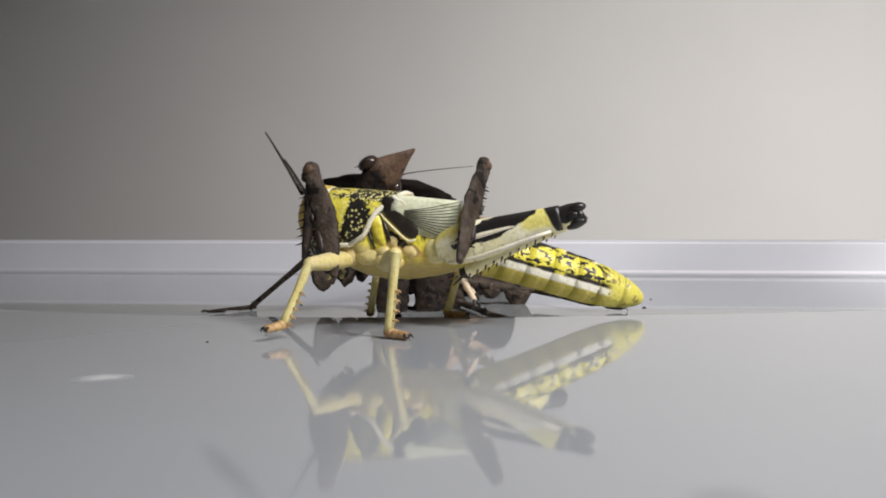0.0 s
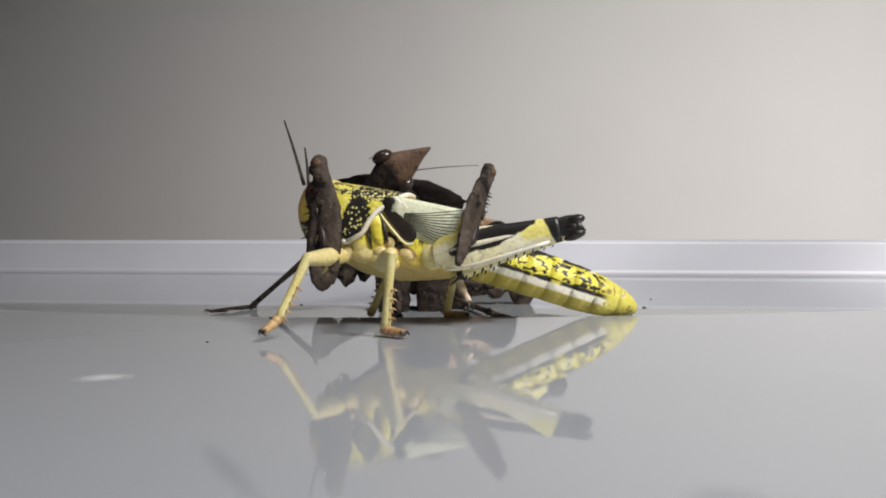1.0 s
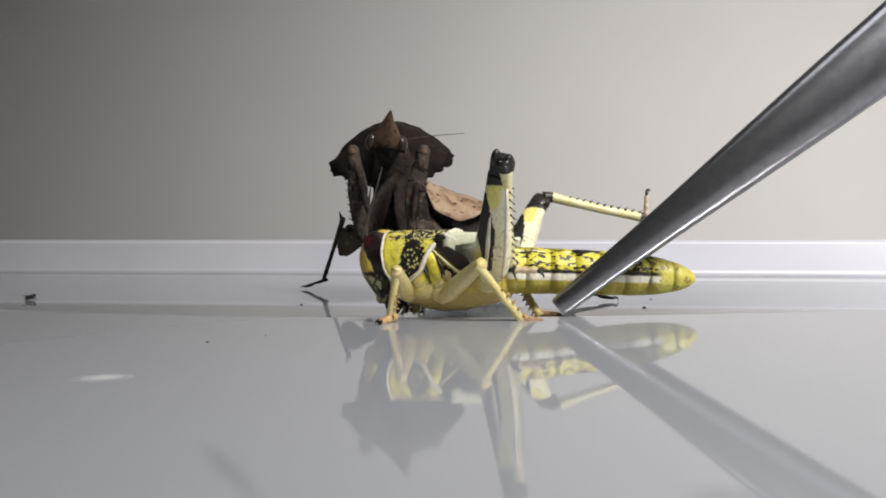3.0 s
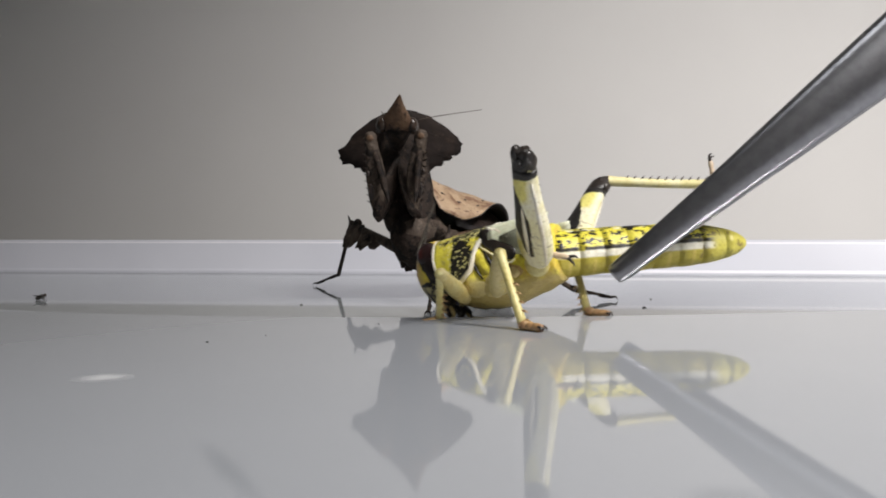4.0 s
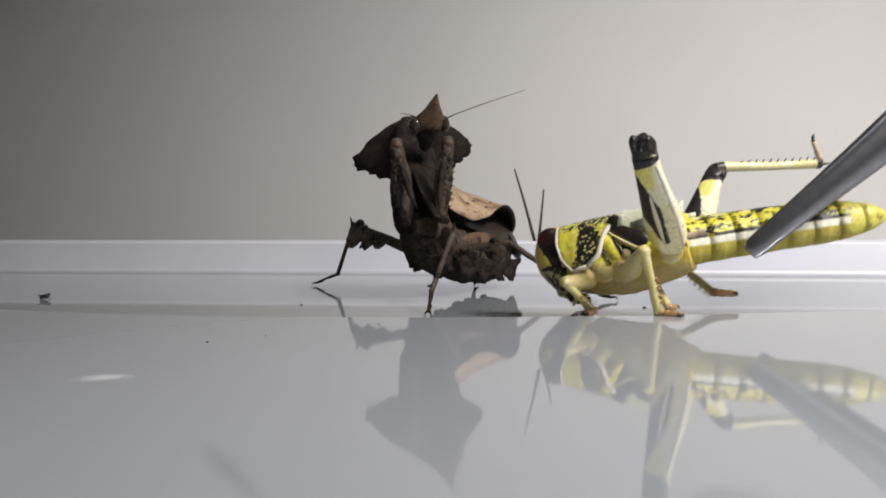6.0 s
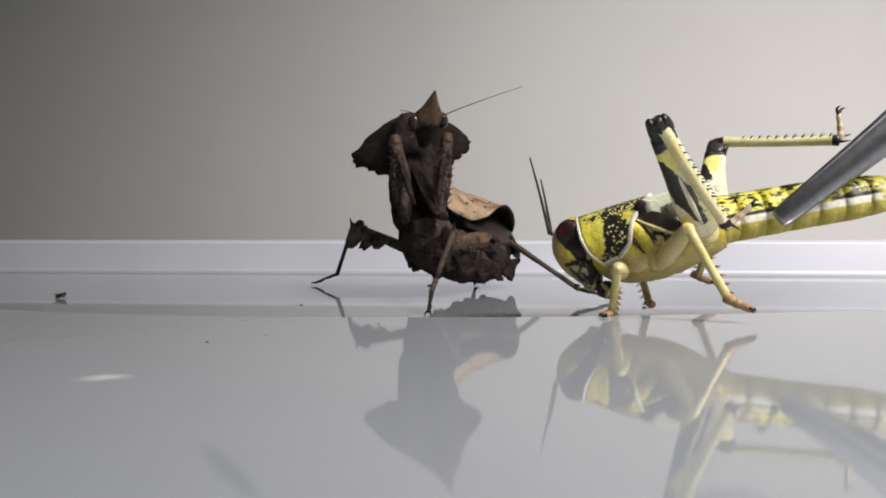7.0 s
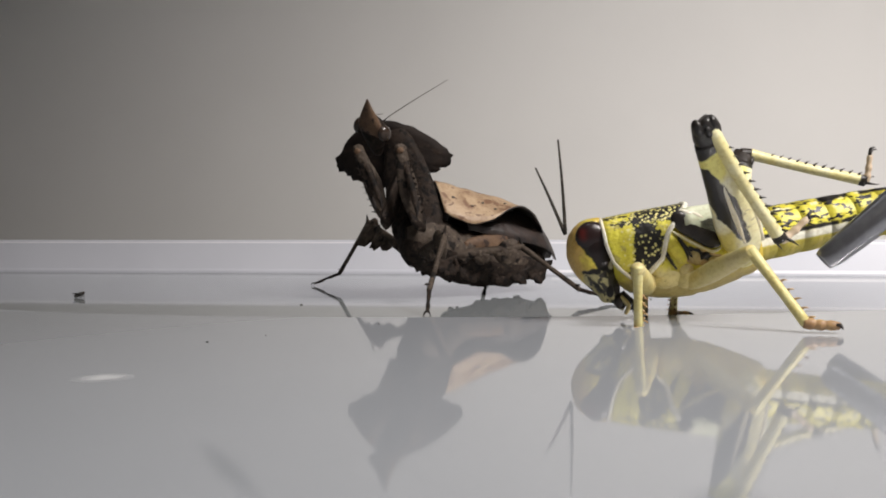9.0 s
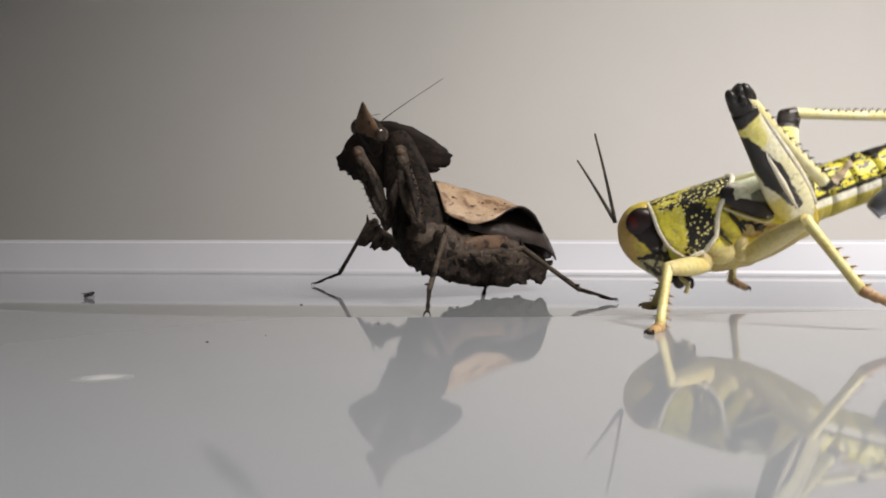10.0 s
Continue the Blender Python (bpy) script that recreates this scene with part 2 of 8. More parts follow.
DEAD_LEAF = pattern("dead_leaf_tan", ((0.37, 0.265, 0.17), (0.27, 0.18, 0.11)), [dict(colour=(0.16, 0.085, 0.05), streaks=(0.42, (1, 1, 1), 0.60, 0.68)), dict(colour=(0.10, 0.05, 0.035), streaks=(1.3, (0.5, 1, 1), 0.66, 0.71))],
                    rough=0.55, bump=0.8, bump_scale=600)
WING_BLACK = pattern("black_wing_lining", ((0.014, 0.010, 0.009), (0.030, 0.018, 0.014)), [], rough=0.45, bump=0.6)
STEEL = material("brushed_steel", (0.38, 0.38, 0.40), 0.28, metal=1.0, second=(0.33, 0.33, 0.35), scale=900, bump=0.06, bump_scale=1500)
PLASTIC = material("grey_clear_plastic", (0.372, 0.390, 0.420), 0.045, second=(0.346, 0.364, 0.393), scale=14, low=0.15, high=0.85, ior=2.6)
PLASTIC_BACK = material("frosted_plastic", (0.262, 0.278, 0.288), 0.045, second=(0.240, 0.256, 0.266), scale=16, low=0.15, high=0.85, ior=2.35)
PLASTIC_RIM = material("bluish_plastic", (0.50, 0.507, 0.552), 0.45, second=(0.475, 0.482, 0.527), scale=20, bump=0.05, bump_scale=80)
# Paler copy of the rim plastic, for highlights painted on its ledges.
EDGE_HIGHLIGHT = material("plastic_edge_highlight", (0.64, 0.63, 0.665), 0.5)
ROSE = material("pale_rose_foot", (0.66, 0.54, 0.40), 0.45, second=(0.58, 0.44, 0.30), scale=700, bump=0.3)
ORANGE = pattern("tan_thigh", ((0.63, 0.51, 0.19), (0.62, 0.54, 0.24)), [dict(colour=(0.62, 0.53, 0.26), streaks=(0.5, (0.5, 1, 1), 0.52, 0.66))], bump=0.6)
WALL = material("grey_wall_paint", (0.61, 0.602, 0.585), 0.85, second=(0.575, 0.567, 0.552), scale=6, low=0.3, high=0.7, bump=0.1, bump_scale=300)
TABLE = material("grey_table", (0.45, 0.45, 0.46), 0.5, second=(0.40, 0.40, 0.41), scale=12, bump=0.1)
DIRT = material("dark_crumb", (0.012, 0.010, 0.010), 0.7, second=(0.035, 0.03, 0.025), scale=2000)


def film(name, colour, cover, rough):
    """A thin film that thins out towards its edges."""
    m = material(name, colour, rough)
    nt = m.node_tree
    coords = nt.nodes.new("ShaderNodeTexCoord")
    middle = nt.nodes.new("ShaderNodeVectorMath")
    middle.operation = "DISTANCE"
    middle.inputs[1].default_value = (0.5, 0.5, 0.0)
    flat = nt.nodes.new("ShaderNodeVectorMath")
    flat.operation = "MULTIPLY"
    flat.inputs[1].default_value = (1, 1, 0)
    nt.links.new(coords.outputs["Generated"], flat.inputs[0])
    nt.links.new(flat.outputs["Vector"], middle.inputs[0])
    tex = nt.nodes.new("ShaderNodeTexNoise")
    tex.inputs["Scale"].default_value = 5.0
    nt.links.new(coords.outputs["Generated"], tex.inputs["Vector"])
    total = nt.nodes.new("ShaderNodeMath")
    total.operation = "MULTIPLY_ADD"
    total.inputs[1].default_value = 0.25
    nt.links.new(tex.outputs["Fac"], total.inputs[0])
    nt.links.new(middle.outputs["Value"], total.inputs[2])
    fade = nt.nodes.new("ShaderNodeMapRange")
    fade.interpolation_type = "SMOOTHSTEP"
    fade.inputs["From Min"].default_value, fade.inputs["From Max"].default_value = 0.58, 0.18
    fade.inputs["To Max"].default_value = cover
    nt.links.new(total.outputs["Value"], fade.inputs["Value"])
    nt.links.new(fade.outputs["Result"], nt.nodes["Principled BSDF"].inputs["Alpha"])
    return m


SMEAR = film("white_residue", (0.70, 0.71, 0.72), 0.62, 0.5)
MARK_TONE = film("blue_grey_mark", (0.12, 0.15, 0.18), 0.13, 0.1)


# ---- mesh helpers, in millimetres ----
def mesh(name, verts, faces, mats, index=None, smooth=True):
    me = bpy.data.meshes.new(name)
    me.from_pydata([(x * MM, y * MM, z * MM) for x, y, z in verts], [], faces)
    for m in (mats if isinstance(mats, (list, tuple)) else [mats]):
        me.materials.append(m)
    if index:
        me.polygons.foreach_set("material_index", index)
    me.polygons.foreach_set("use_smooth", [smooth] * len(me.polygons))
    bm = bmesh.new()
    bm.from_mesh(me)
    bmesh.ops.recalc_face_normals(bm, faces=bm.faces)
    bm.to_mesh(me)
    bm.free()
    return me


def part(name, me, parent=None, label="", at=None):
    """Links a mesh as one object under a thing or under a part."""
    ob = new(name, me)
    if parent:
        ob.parent = parent
    if at:
        ob.matrix_basis = at
    if label:
        ob["label"] = label
    return ob


def thing(name, label, category, group="", kind="", at=None):
    ob = new(name)
    ob.empty_display_size = 0.005
    if at:
        ob.matrix_basis = at
    return tagged(ob, label, category, group, kind)


def rings(name, sections, mats, chooser=None, caps=True):
    """Skins a row of closed sections, each a list of as many points."""
    verts, faces, index = [], [], []
    n = len(sections[0])
    for s in sections:
        verts += s
    for i in range(len(sections) - 1):
        for j in range(n):
            k = (j + 1) % n
            faces.append((i * n + j, i * n + k, (i + 1) * n + k, (i + 1) * n + j))
            index.append(chooser(i / (len(sections) - 2) if len(sections) > 2 else 0, (j + 0.5) / n) if chooser else 0)
    if caps:
        faces.append(tuple(range(n)))
        faces.append(tuple((len(sections) - 1) * n + j for j in range(n)))
        index += [index[0], index[-1]]
    return mesh(name, verts, faces, mats, index)


def smooth_rows(rows, steps):
    """Resamples a table of numbers with a smooth curve."""
    rows = [np.array(r, float) for r in rows]
    out = []
    for i in range(len(rows) - 1):
        p0, p1, p2, p3 = rows[max(i - 1, 0)], rows[i], rows[i + 1], rows[min(i + 2, len(rows) - 1)]
        for s in range(steps):
            u = s / steps
            out.append(0.5 * (2 * p1 + (p2 - p0) * u + (2 * p0 - 5 * p1 + 4 * p2 - p3) * u * u + (3 * p1 - p0 - 3 * p2 + p3) * u ** 3))
    out.append(rows[-1])
    return out


def body_x(name, rows, mats, steps=4, n=28, chooser=None, power=1.0, wobble=0.0):
    """A body along x: rows of x, middle y, middle z, half width, half height."""
    secs = []
    for x, yc, zc, ry, rz in smooth_rows(rows, steps):
        sec = []
        for j in range(n):
            a = 2 * math.pi * j / n
            c, s = math.cos(a), math.sin(a)
            c, s = math.copysign(abs(c) ** power, c), math.copysign(abs(s) ** power, s)
            w = 1 + wobble * noise.noise((x * 0.9, c * 2.1, s * 2.1))
            sec.append((x, yc + max(ry, 0.02) * s * w, zc + max(rz, 0.02) * c * w))
        secs.append(sec)
    return rings(name, secs, mats, chooser)


def body_z(name, rows, mats, steps=4, n=24, chooser=None, wobble=0.0):
    """A body along z: rows of z, middle x, middle y, half depth, half width."""
    secs = []
    for z, xc, yc, rx, ry in smooth_rows(rows, steps):
        secs.append([(xc + max(rx, 0.02) * math.cos(2 * math.pi * j / n) * (1 + wobble * noise.noise((z, j * 0.7, 1.3))),
                      yc + max(ry, 0.02) * math.sin(2 * math.pi * j / n), z) for j in range(n)])
    return rings(name, secs, mats, chooser)


def tube(name, pts, radii, mats, n=10, chooser=None, steps=3):
    """A round tube through points."""
    rows = smooth_rows([(*p, r) for p, r in zip(pts, radii)], steps)
    secs = []
    for i, row in enumerate(rows):
        p = Vector(row[:3])
        d = Vector(rows[min(i + 1, len(rows) - 1)][:3]) - Vector(rows[max(i - 1, 0)][:3])
        q = d.to_track_quat("Z", "Y")
        secs.append([tuple(p + q @ Vector((math.cos(2 * math.pi * j / n) * row[3], math.sin(2 * math.pi * j / n) * row[3], 0))) for j in range(n)])
    return rings(name, secs, mats, chooser)


def egg(name, centre, radii, mats, tilt=(0, 0, 0), n=18, chooser=None):
    turn = Euler([radians(a) for a in tilt]).to_matrix()
    secs = []
    for i in range(n // 2 + 1):
        a = math.pi * (0.02 + 0.96 * i / (n // 2))
        secs.append([tuple(Vector(centre) + turn @ Vector((radii[0] * math.sin(a) * math.cos(2 * math.pi * j / n),
                     radii[1] * math.sin(a) * math.sin(2 * math.pi * j / n), radii[2] * math.cos(a)))) for j in range(n)])
    return rings(name, secs, mats, chooser)


def sheet(name, grid, thick, mats, two_sided=False):
    """A thin curved sheet with thickness from a grid of points; the lower face may take the second material."""
    nu, nv = len(grid), len(grid[0])
    pts = [[Vector(p) for p in row] for row in grid]
    top, low = [], []
    for i in range(nu):
        for j in range(nv):
            du = pts[min(i + 1, nu - 1)][j] - pts[max(i - 1, 0)][j]
            dv = pts[i][min(j + 1, nv - 1)] - pts[i][max(j - 1, 0)]
            nrm = du.cross(dv)
            nrm = nrm.normalized() if nrm.length > 1e-9 else Vector((0, 0, 1))
            top.append(tuple(pts[i][j] + nrm * thick / 2))
            low.append(tuple(pts[i][j] - nrm * thick / 2))
    verts, faces, index, off = top + low, [], [], nu * nv
    for i in range(nu - 1):
        for j in range(nv - 1):
            a, b, c, d = i * nv + j, i * nv + j + 1, (i + 1) * nv + j + 1, (i + 1) * nv + j
            faces += [(a, b, c, d), (off + d, off + c, off + b, off + a)]
            index += [0, 1 if two_sided else 0]
    edge = [i * nv for i in range(nu)] + [(nu - 1) * nv + j for j in range(1, nv)]
    edge += [i * nv + nv - 1 for i in range(nu - 2, -1, -1)] + list(range(nv - 2, 0, -1))
    for k in range(len(edge)):
        a, b = edge[k], edge[(k + 1) % len(edge)]
        faces.append((a, b, off + b, off + a))
        index.append(0)
    return mesh(name, verts, faces, mats, index)


def flap(name, outline, thick, mats, bend=0.0, crumple=0.0):
    """A flat lobe with thickness in the x-z plane, from an outline; bent and crumpled a little in y."""
    cx = sum(p[0] for p in outline) / len(outline)
    cz = sum(p[1] for p in outline) / len(outline)
    verts, faces = [], []
    n = len(outline)
    for side in (0.5, -0.5):
        for f in (1.0, 0.6, 0.0):
            for x, z in outline if f else [(cx, cz)]:
                px, pz = cx + (x - cx) * f, cz + (z - cz) * f
                y = bend * ((px - cx) ** 2 + (pz - cz) ** 2) + crumple * noise.noise((px * 0.7, pz * 0.7, 4.0))
                verts.append((px, y + side * thick, pz))
    half = 2 * n + 1
    for s in (0, 1):
        o = s * half
        for j in range(n):
            k = (j + 1) % n
            faces.append((o + j, o + k, o + n + k, o + n + j))
            faces.append((o + n + j, o + n + k, o + 2 * n))
    for j in range(n):
        k = (j + 1) % n
        faces.append((j, k, half + k, half + j))
    return mesh(name, verts, faces, mats)


def joined(name, meshes):
    """Several meshes as one."""
    bm = bmesh.new()
    mats = []
    for me in meshes:
        start = len(bm.faces)
        bm.from_mesh(me)
        bm.faces.ensure_lookup_table()
        for f in bm.faces[start:]:
            m = me.materials[f.material_index]
            if m not in mats:
                mats.append(m)
            f.material_index = mats.index(m)
    out = bpy.data.meshes.new(name)
    bm.to_mesh(out)
    bm.free()
    for m in mats:
        out.materials.append(m)
    for me in meshes:
        bpy.data.meshes.remove(me)
    return out


# ---- the place: tray, table, room ----
def back_z(x):
    return -1.8 - 0.02 * x


def edge_y(x):
    """The far edge of the raised panel."""
    return 86.6 - 0.285 * x + 0.00195 * x * x if x < 73 else 76.2 + 0.0 * x


def rim_y(x):
    """The line of the low rim at the back."""
    return 187.6 - 0.3794 * x


def along(left, right, x):
    return left + (right - left) * (x + 162) / 259.7


def build_tray():
    tray = thing("plastic_tray", "shallow clear grey plastic tray with glossy raised base panel", "tray", kind="structure")
    # raised glossy panel with a rounded far edge
    xs = [-150 + 4 * i for i in range(68)]
    prof = [(0.0, 0.0), (0.25, -0.05), (0.45, -0.22), (0.5, -0.5), (0.5, -2.6)]
    verts, faces = [], []
    for x in xs:
        verts.append((x, -120.0, 0.0))
        verts.append((x, edge_y(x) - 0.6, 0.0))
        for dy, z in prof:
            k = 0.35 if x < -34 else min(1.0, 0.35 + (x + 34) / 40)
            verts.append((x, edge_y(x) - 0.5 + dy * k, z * k if z > -1 else z))
    m = len(prof) + 2
    for i in range(len(xs) - 1):
        for j in range(m - 1):
            faces.append((i * m + j, (i + 1) * m + j, (i + 1) * m + j + 1, i * m + j + 1))
    me = mesh("base_panel", verts, faces, PLASTIC)
    for p in me.polygons:
        if p.index % (m - 1) == 0:
            p.use_smooth = False
    part("base_panel", me, tray, "glossy grey plastic panel")
    verts = [(x, y, back_z(x) - d) for d in (0, 1.2) for x, y in ((-260, -120), (200, -120), (200, rim_y(200) + 2), (-260, rim_y(-260) + 2))]
    faces = [(0, 1, 2, 3), (7, 6, 5, 4), (0, 4, 5, 1), (1, 5, 6, 2), (2, 6, 7, 3), (3, 7, 4, 0)]
    part("base_sheet", mesh("base_sheet", verts, faces, PLASTIC_BACK, smooth=False), tray, "pale frosted plastic base")
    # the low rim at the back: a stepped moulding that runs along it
    # profile points are set back by dy, at a share of the rim's height, plus dz; the ledges carry painted highlights
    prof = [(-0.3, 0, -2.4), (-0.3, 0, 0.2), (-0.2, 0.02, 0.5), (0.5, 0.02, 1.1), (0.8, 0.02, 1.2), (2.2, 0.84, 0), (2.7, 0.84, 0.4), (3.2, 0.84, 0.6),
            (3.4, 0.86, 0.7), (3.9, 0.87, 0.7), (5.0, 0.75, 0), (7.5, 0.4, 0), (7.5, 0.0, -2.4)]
    rows = []
    for k in range(46):
        x = -252 + 10 * k
        low, high = along(1.4, -3.8, x), along(14.15, 4.8, x)
        rows.append([(x, rim_y(x) + dy, low + (high - low) * f + dz) for dy, f, dz in prof])
    part("rim_wall", rings("rim_wall", rows, [PLASTIC_RIM, EDGE_HIGHLIGHT], chooser=lambda u, a: 1 if int(a * len(prof)) == 5 or (u > 0.62 and int(a * len(prof)) == 2) else 0), tray, "lilac-grey plastic rim with highlights painted on its ledges")
    return tray


def build_room():
    wall = part("wall_back", mesh("wall_back", [(x, y, z) for y in (640, 720) for x, z in ((-1500, -700), (1500, -700), (1500, 1600), (-1500, 1600))],
                [(0, 1, 2, 3), (7, 6, 5, 4), (0, 4, 5, 1), (1, 5, 6, 2), (2, 6, 7, 3), (3, 7, 4, 0)], WALL, smooth=False))
    tagged(wall, "plain grey painted wall behind the tray", "wall", kind="structure")
    top = part("table_top", mesh("table_top", [(x, y, z) for z in (-8.0, -700.0) for x, y in ((-700, -500), (700, -500), (700, 300), (-700, 300))],
               [(0, 1, 2, 3), (7, 6, 5, 4), (0, 4, 5, 1), (1, 5, 6, 2), (2, 6, 7, 3), (3, 7, 4, 0)], TABLE, smooth=False))
    tagged(top, "plain grey table top under the plastic tray", "table", kind="structure")

    def slab(name, lo, hi, label):
        v = [(x, y, z) for z in (lo[2], hi[2]) for x, y in ((lo[0], lo[1]), (hi[0], lo[1]), (hi[0], hi[1]), (lo[0], hi[1]))]
        ob = part(name, mesh(name, v, [(0, 1, 2, 3), (7, 6, 5, 4), (0, 4, 5, 1), (1, 5, 6, 2), (2, 6, 7, 3), (3, 7, 4, 0)], WALL, smooth=False))
        tagged(ob, label, "wall" if name != "floor" else "floor", kind="structure")
    slab("wall_side_1", (-1580, -1700, -700), (-1500, 720, 1600), "plain grey painted side wall")
    slab("wall_side_2", (1500, -1700, -700), (1580, 720, 1600), "plain grey painted side wall")
    slab("wall_front", (-1580, -1780, -700), (1580, -1700, 1600), "plain grey painted wall of the room")
    slab("floor", (-1580, -1780, -780), (1580, 720, -700), "plain grey room floor")
    slab("ceiling", (-1580, -1780, 1600), (1580, 720, 1680), "plain grey painted ceiling")


build_tray()
build_room()


# ---- the locust ----
LOCUST = {}


def spines(count, x0, x1, r, side, length, mat, lean=0.5, z=0.0):
    out = []
    for k in range(count):
        x = x0 + (x1 - x0) * k / (count - 1)
        for dz in (-0.22, 0.22):
            out.append(tube("spine", [(x, side * r * 0.8, z + dz), (x + lean * 0.5, side * (r + length * 0.6), z + dz * 2), (x + lean, side * (r + length), z + dz * 2.4)],
                            [0.13, 0.09, 0.02], mat, n=5, steps=1))
    return out


def build_locust():
    loc = thing("locust", "yellow and black young locust held by steel tweezers", "insect")
    LOCUST["locust"] = loc
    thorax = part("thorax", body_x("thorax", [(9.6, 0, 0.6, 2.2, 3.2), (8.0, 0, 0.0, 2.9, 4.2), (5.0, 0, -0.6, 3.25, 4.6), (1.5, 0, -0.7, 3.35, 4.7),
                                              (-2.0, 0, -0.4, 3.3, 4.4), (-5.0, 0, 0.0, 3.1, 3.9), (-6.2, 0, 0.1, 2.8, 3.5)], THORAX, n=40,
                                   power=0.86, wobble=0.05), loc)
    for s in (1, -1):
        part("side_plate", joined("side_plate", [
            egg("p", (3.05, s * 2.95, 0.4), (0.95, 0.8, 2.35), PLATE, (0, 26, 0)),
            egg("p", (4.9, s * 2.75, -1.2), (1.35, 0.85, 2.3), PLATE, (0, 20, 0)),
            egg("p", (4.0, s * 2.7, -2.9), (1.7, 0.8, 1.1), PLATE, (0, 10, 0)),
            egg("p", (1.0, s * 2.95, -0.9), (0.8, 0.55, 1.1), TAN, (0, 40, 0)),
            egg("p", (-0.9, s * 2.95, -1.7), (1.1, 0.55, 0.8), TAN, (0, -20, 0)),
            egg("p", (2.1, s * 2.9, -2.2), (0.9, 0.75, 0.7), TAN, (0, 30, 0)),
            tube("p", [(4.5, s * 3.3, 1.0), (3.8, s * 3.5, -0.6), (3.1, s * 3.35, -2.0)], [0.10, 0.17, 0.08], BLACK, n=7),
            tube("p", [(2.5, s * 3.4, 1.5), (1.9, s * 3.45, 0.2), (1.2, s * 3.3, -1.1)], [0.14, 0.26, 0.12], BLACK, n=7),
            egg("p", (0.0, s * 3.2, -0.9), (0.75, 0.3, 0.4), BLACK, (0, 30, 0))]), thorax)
        part("coxa", joined("coxa", [egg("c", (6.5, s * 2.5, -3.0), (1.25, 1.0, 1.5), TAN), egg("c", (2.0, s * 2.75, -3.2), (1.3, 1.0, 1.0), PLATE, (0, 25, 0)), egg("c", (1.0, s * 2.85, -3.3), (1.5, 1.05, 1.0), ORANGE, (0, 15, 0)),
                                     egg("c", (-4.1, s * 2.6, -1.2), (1.7, 1.1, 1.7), PALE)]), thorax, "tan leg base")
    # saddle-shaped neck shield
    nu, nv = 45, 13
    grid = []
    for i in range(nu):
        f = -1 + 2 * i / (nu - 1)
        ang = f * math.pi / 2
        s = abs(f)
        y = 3.75 * math.copysign(abs(math.sin(ang)) ** 0.62, ang)
        z = -1.9 + 6.85 * max(math.cos(ang), 0.0) ** 0.62
        rear = float(np.interp(z, (-1.9, -1.6, -0.6, 1.2, 2.3, 3.1, 4.95), (6.1, 5.4, 4.5, 3.9, 3.4, 2.6, 0.8)))
        front = float(np.interp(z, (-1.9, -1.5, 0.1, 2.0, 4.6), (8.0, 8.6, 9.6, 10.1, 10.2)))
        grid.append([(rear + (front - rear) * j / (nv - 1), y * (1 - 0.10 * (j / (nv - 1)) ** 2), z - 0.35 * (j / (nv - 1)) ** 2) for j in range(nv)])
    me = sheet("pronotum", grid, 0.3, NECK_SHIELD)
    pron = part("pronotum", me, loc, "yellow neck shield with a black-spotted patch and white border")
    border = [grid[i][0] for i in range(nu)]
    part("border", joined("border", [tube("b", border, [0.32] * nu, WHITE, n=7, steps=1),
                                     tube("b", [grid[0][j] for j in range(nv)], [0.30] * nv, WHITE, n=7, steps=1),
                                     tube("b", [grid[-1][j] for j in range(nv)], [0.30] * nv, WHITE, n=7, steps=1),
                                     tube("b", [grid[i][-1] for i in range(nu)], [0.24] * nu, WHITE, n=7, steps=1)]), pron, "white raised border")
    # head
    head = part("head", body_z("head", [(4.95, 11.0, 0, 0.6, 0.8), (4.6, 11.2, 0, 1.5, 1.7), (3.6, 11.6, 0, 2.2, 2.35), (2.4, 11.85, 0, 2.5, 2.55), (0.6, 11.85, 0, 2.65, 2.6),
                                        (-1.3, 11.4, 0, 2.45, 2.4), (-3.0, 10.8, 0, 1.75, 2.05), (-4.3, 10.3, 0, 1.1, 1.6), (-5.0, 10.0, 0, 0.6, 1.0)],
                                       FACE, n=40, wobble=0.02), loc, "yellow head with a dark eye stripe")
    for s in (1, -1):
        part("eye", joined("eye", [egg("eye", (11.55, s * 1.95, 2.85), (1.8, 0.9, 1.8), EYE_DARK, (0, -8, 0)), egg("eye", (11.05, s * 2.12, 1.3), (1.4, 0.72, 2.1), EYE_DARK, (0, 12, 0))]), head, "dark red-brown compound eye")
        part("mouthpart", joined("mouthpart", [egg("k", (11.2, s * 1.75, -2.2), (0.75, 0.5, 0.7), FACE), egg("k", (10.4, s * 1.6, -3.4), (0.5, 0.5, 0.9), BLACK), egg("k", (10.9, s * 0.9, -4.0), (0.7, 0.75, 0.9), FACE), egg("k", (9.4, s * 1.3, -4.9), (0.7, 0.6, 0.9), BLACK),
                                               tube("k", [(9.3, s * 1.5, -4.4), (8.6, s * 1.9, -5.4), (9.1, s * 2.0, -6.3)], [0.32, 0.28, 0.22], TAN, n=7),
                                               tube("k", [(8.8, s * 1.2, -4.2), (8.0, s * 1.5, -5.2), (8.3, s * 1.6, -6.0)], [0.3, 0.25, 0.2], BLACK, n=7)]), head)
        feeler = []
        for k in range(22):
            r0 = 0.25 - 0.006 * k
            feeler.append(((0.52 * k, 0, 0.10 * math.sin(k * 0.14)), r0))
        key = "antenna_a" if s == 1 else "antenna_b"
        pts = []
        rad = []
        for (p, r) in feeler:
            pts += [p, (p[0] + 0.42, p[1], p[2])]
            rad += [r, r * 0.82]
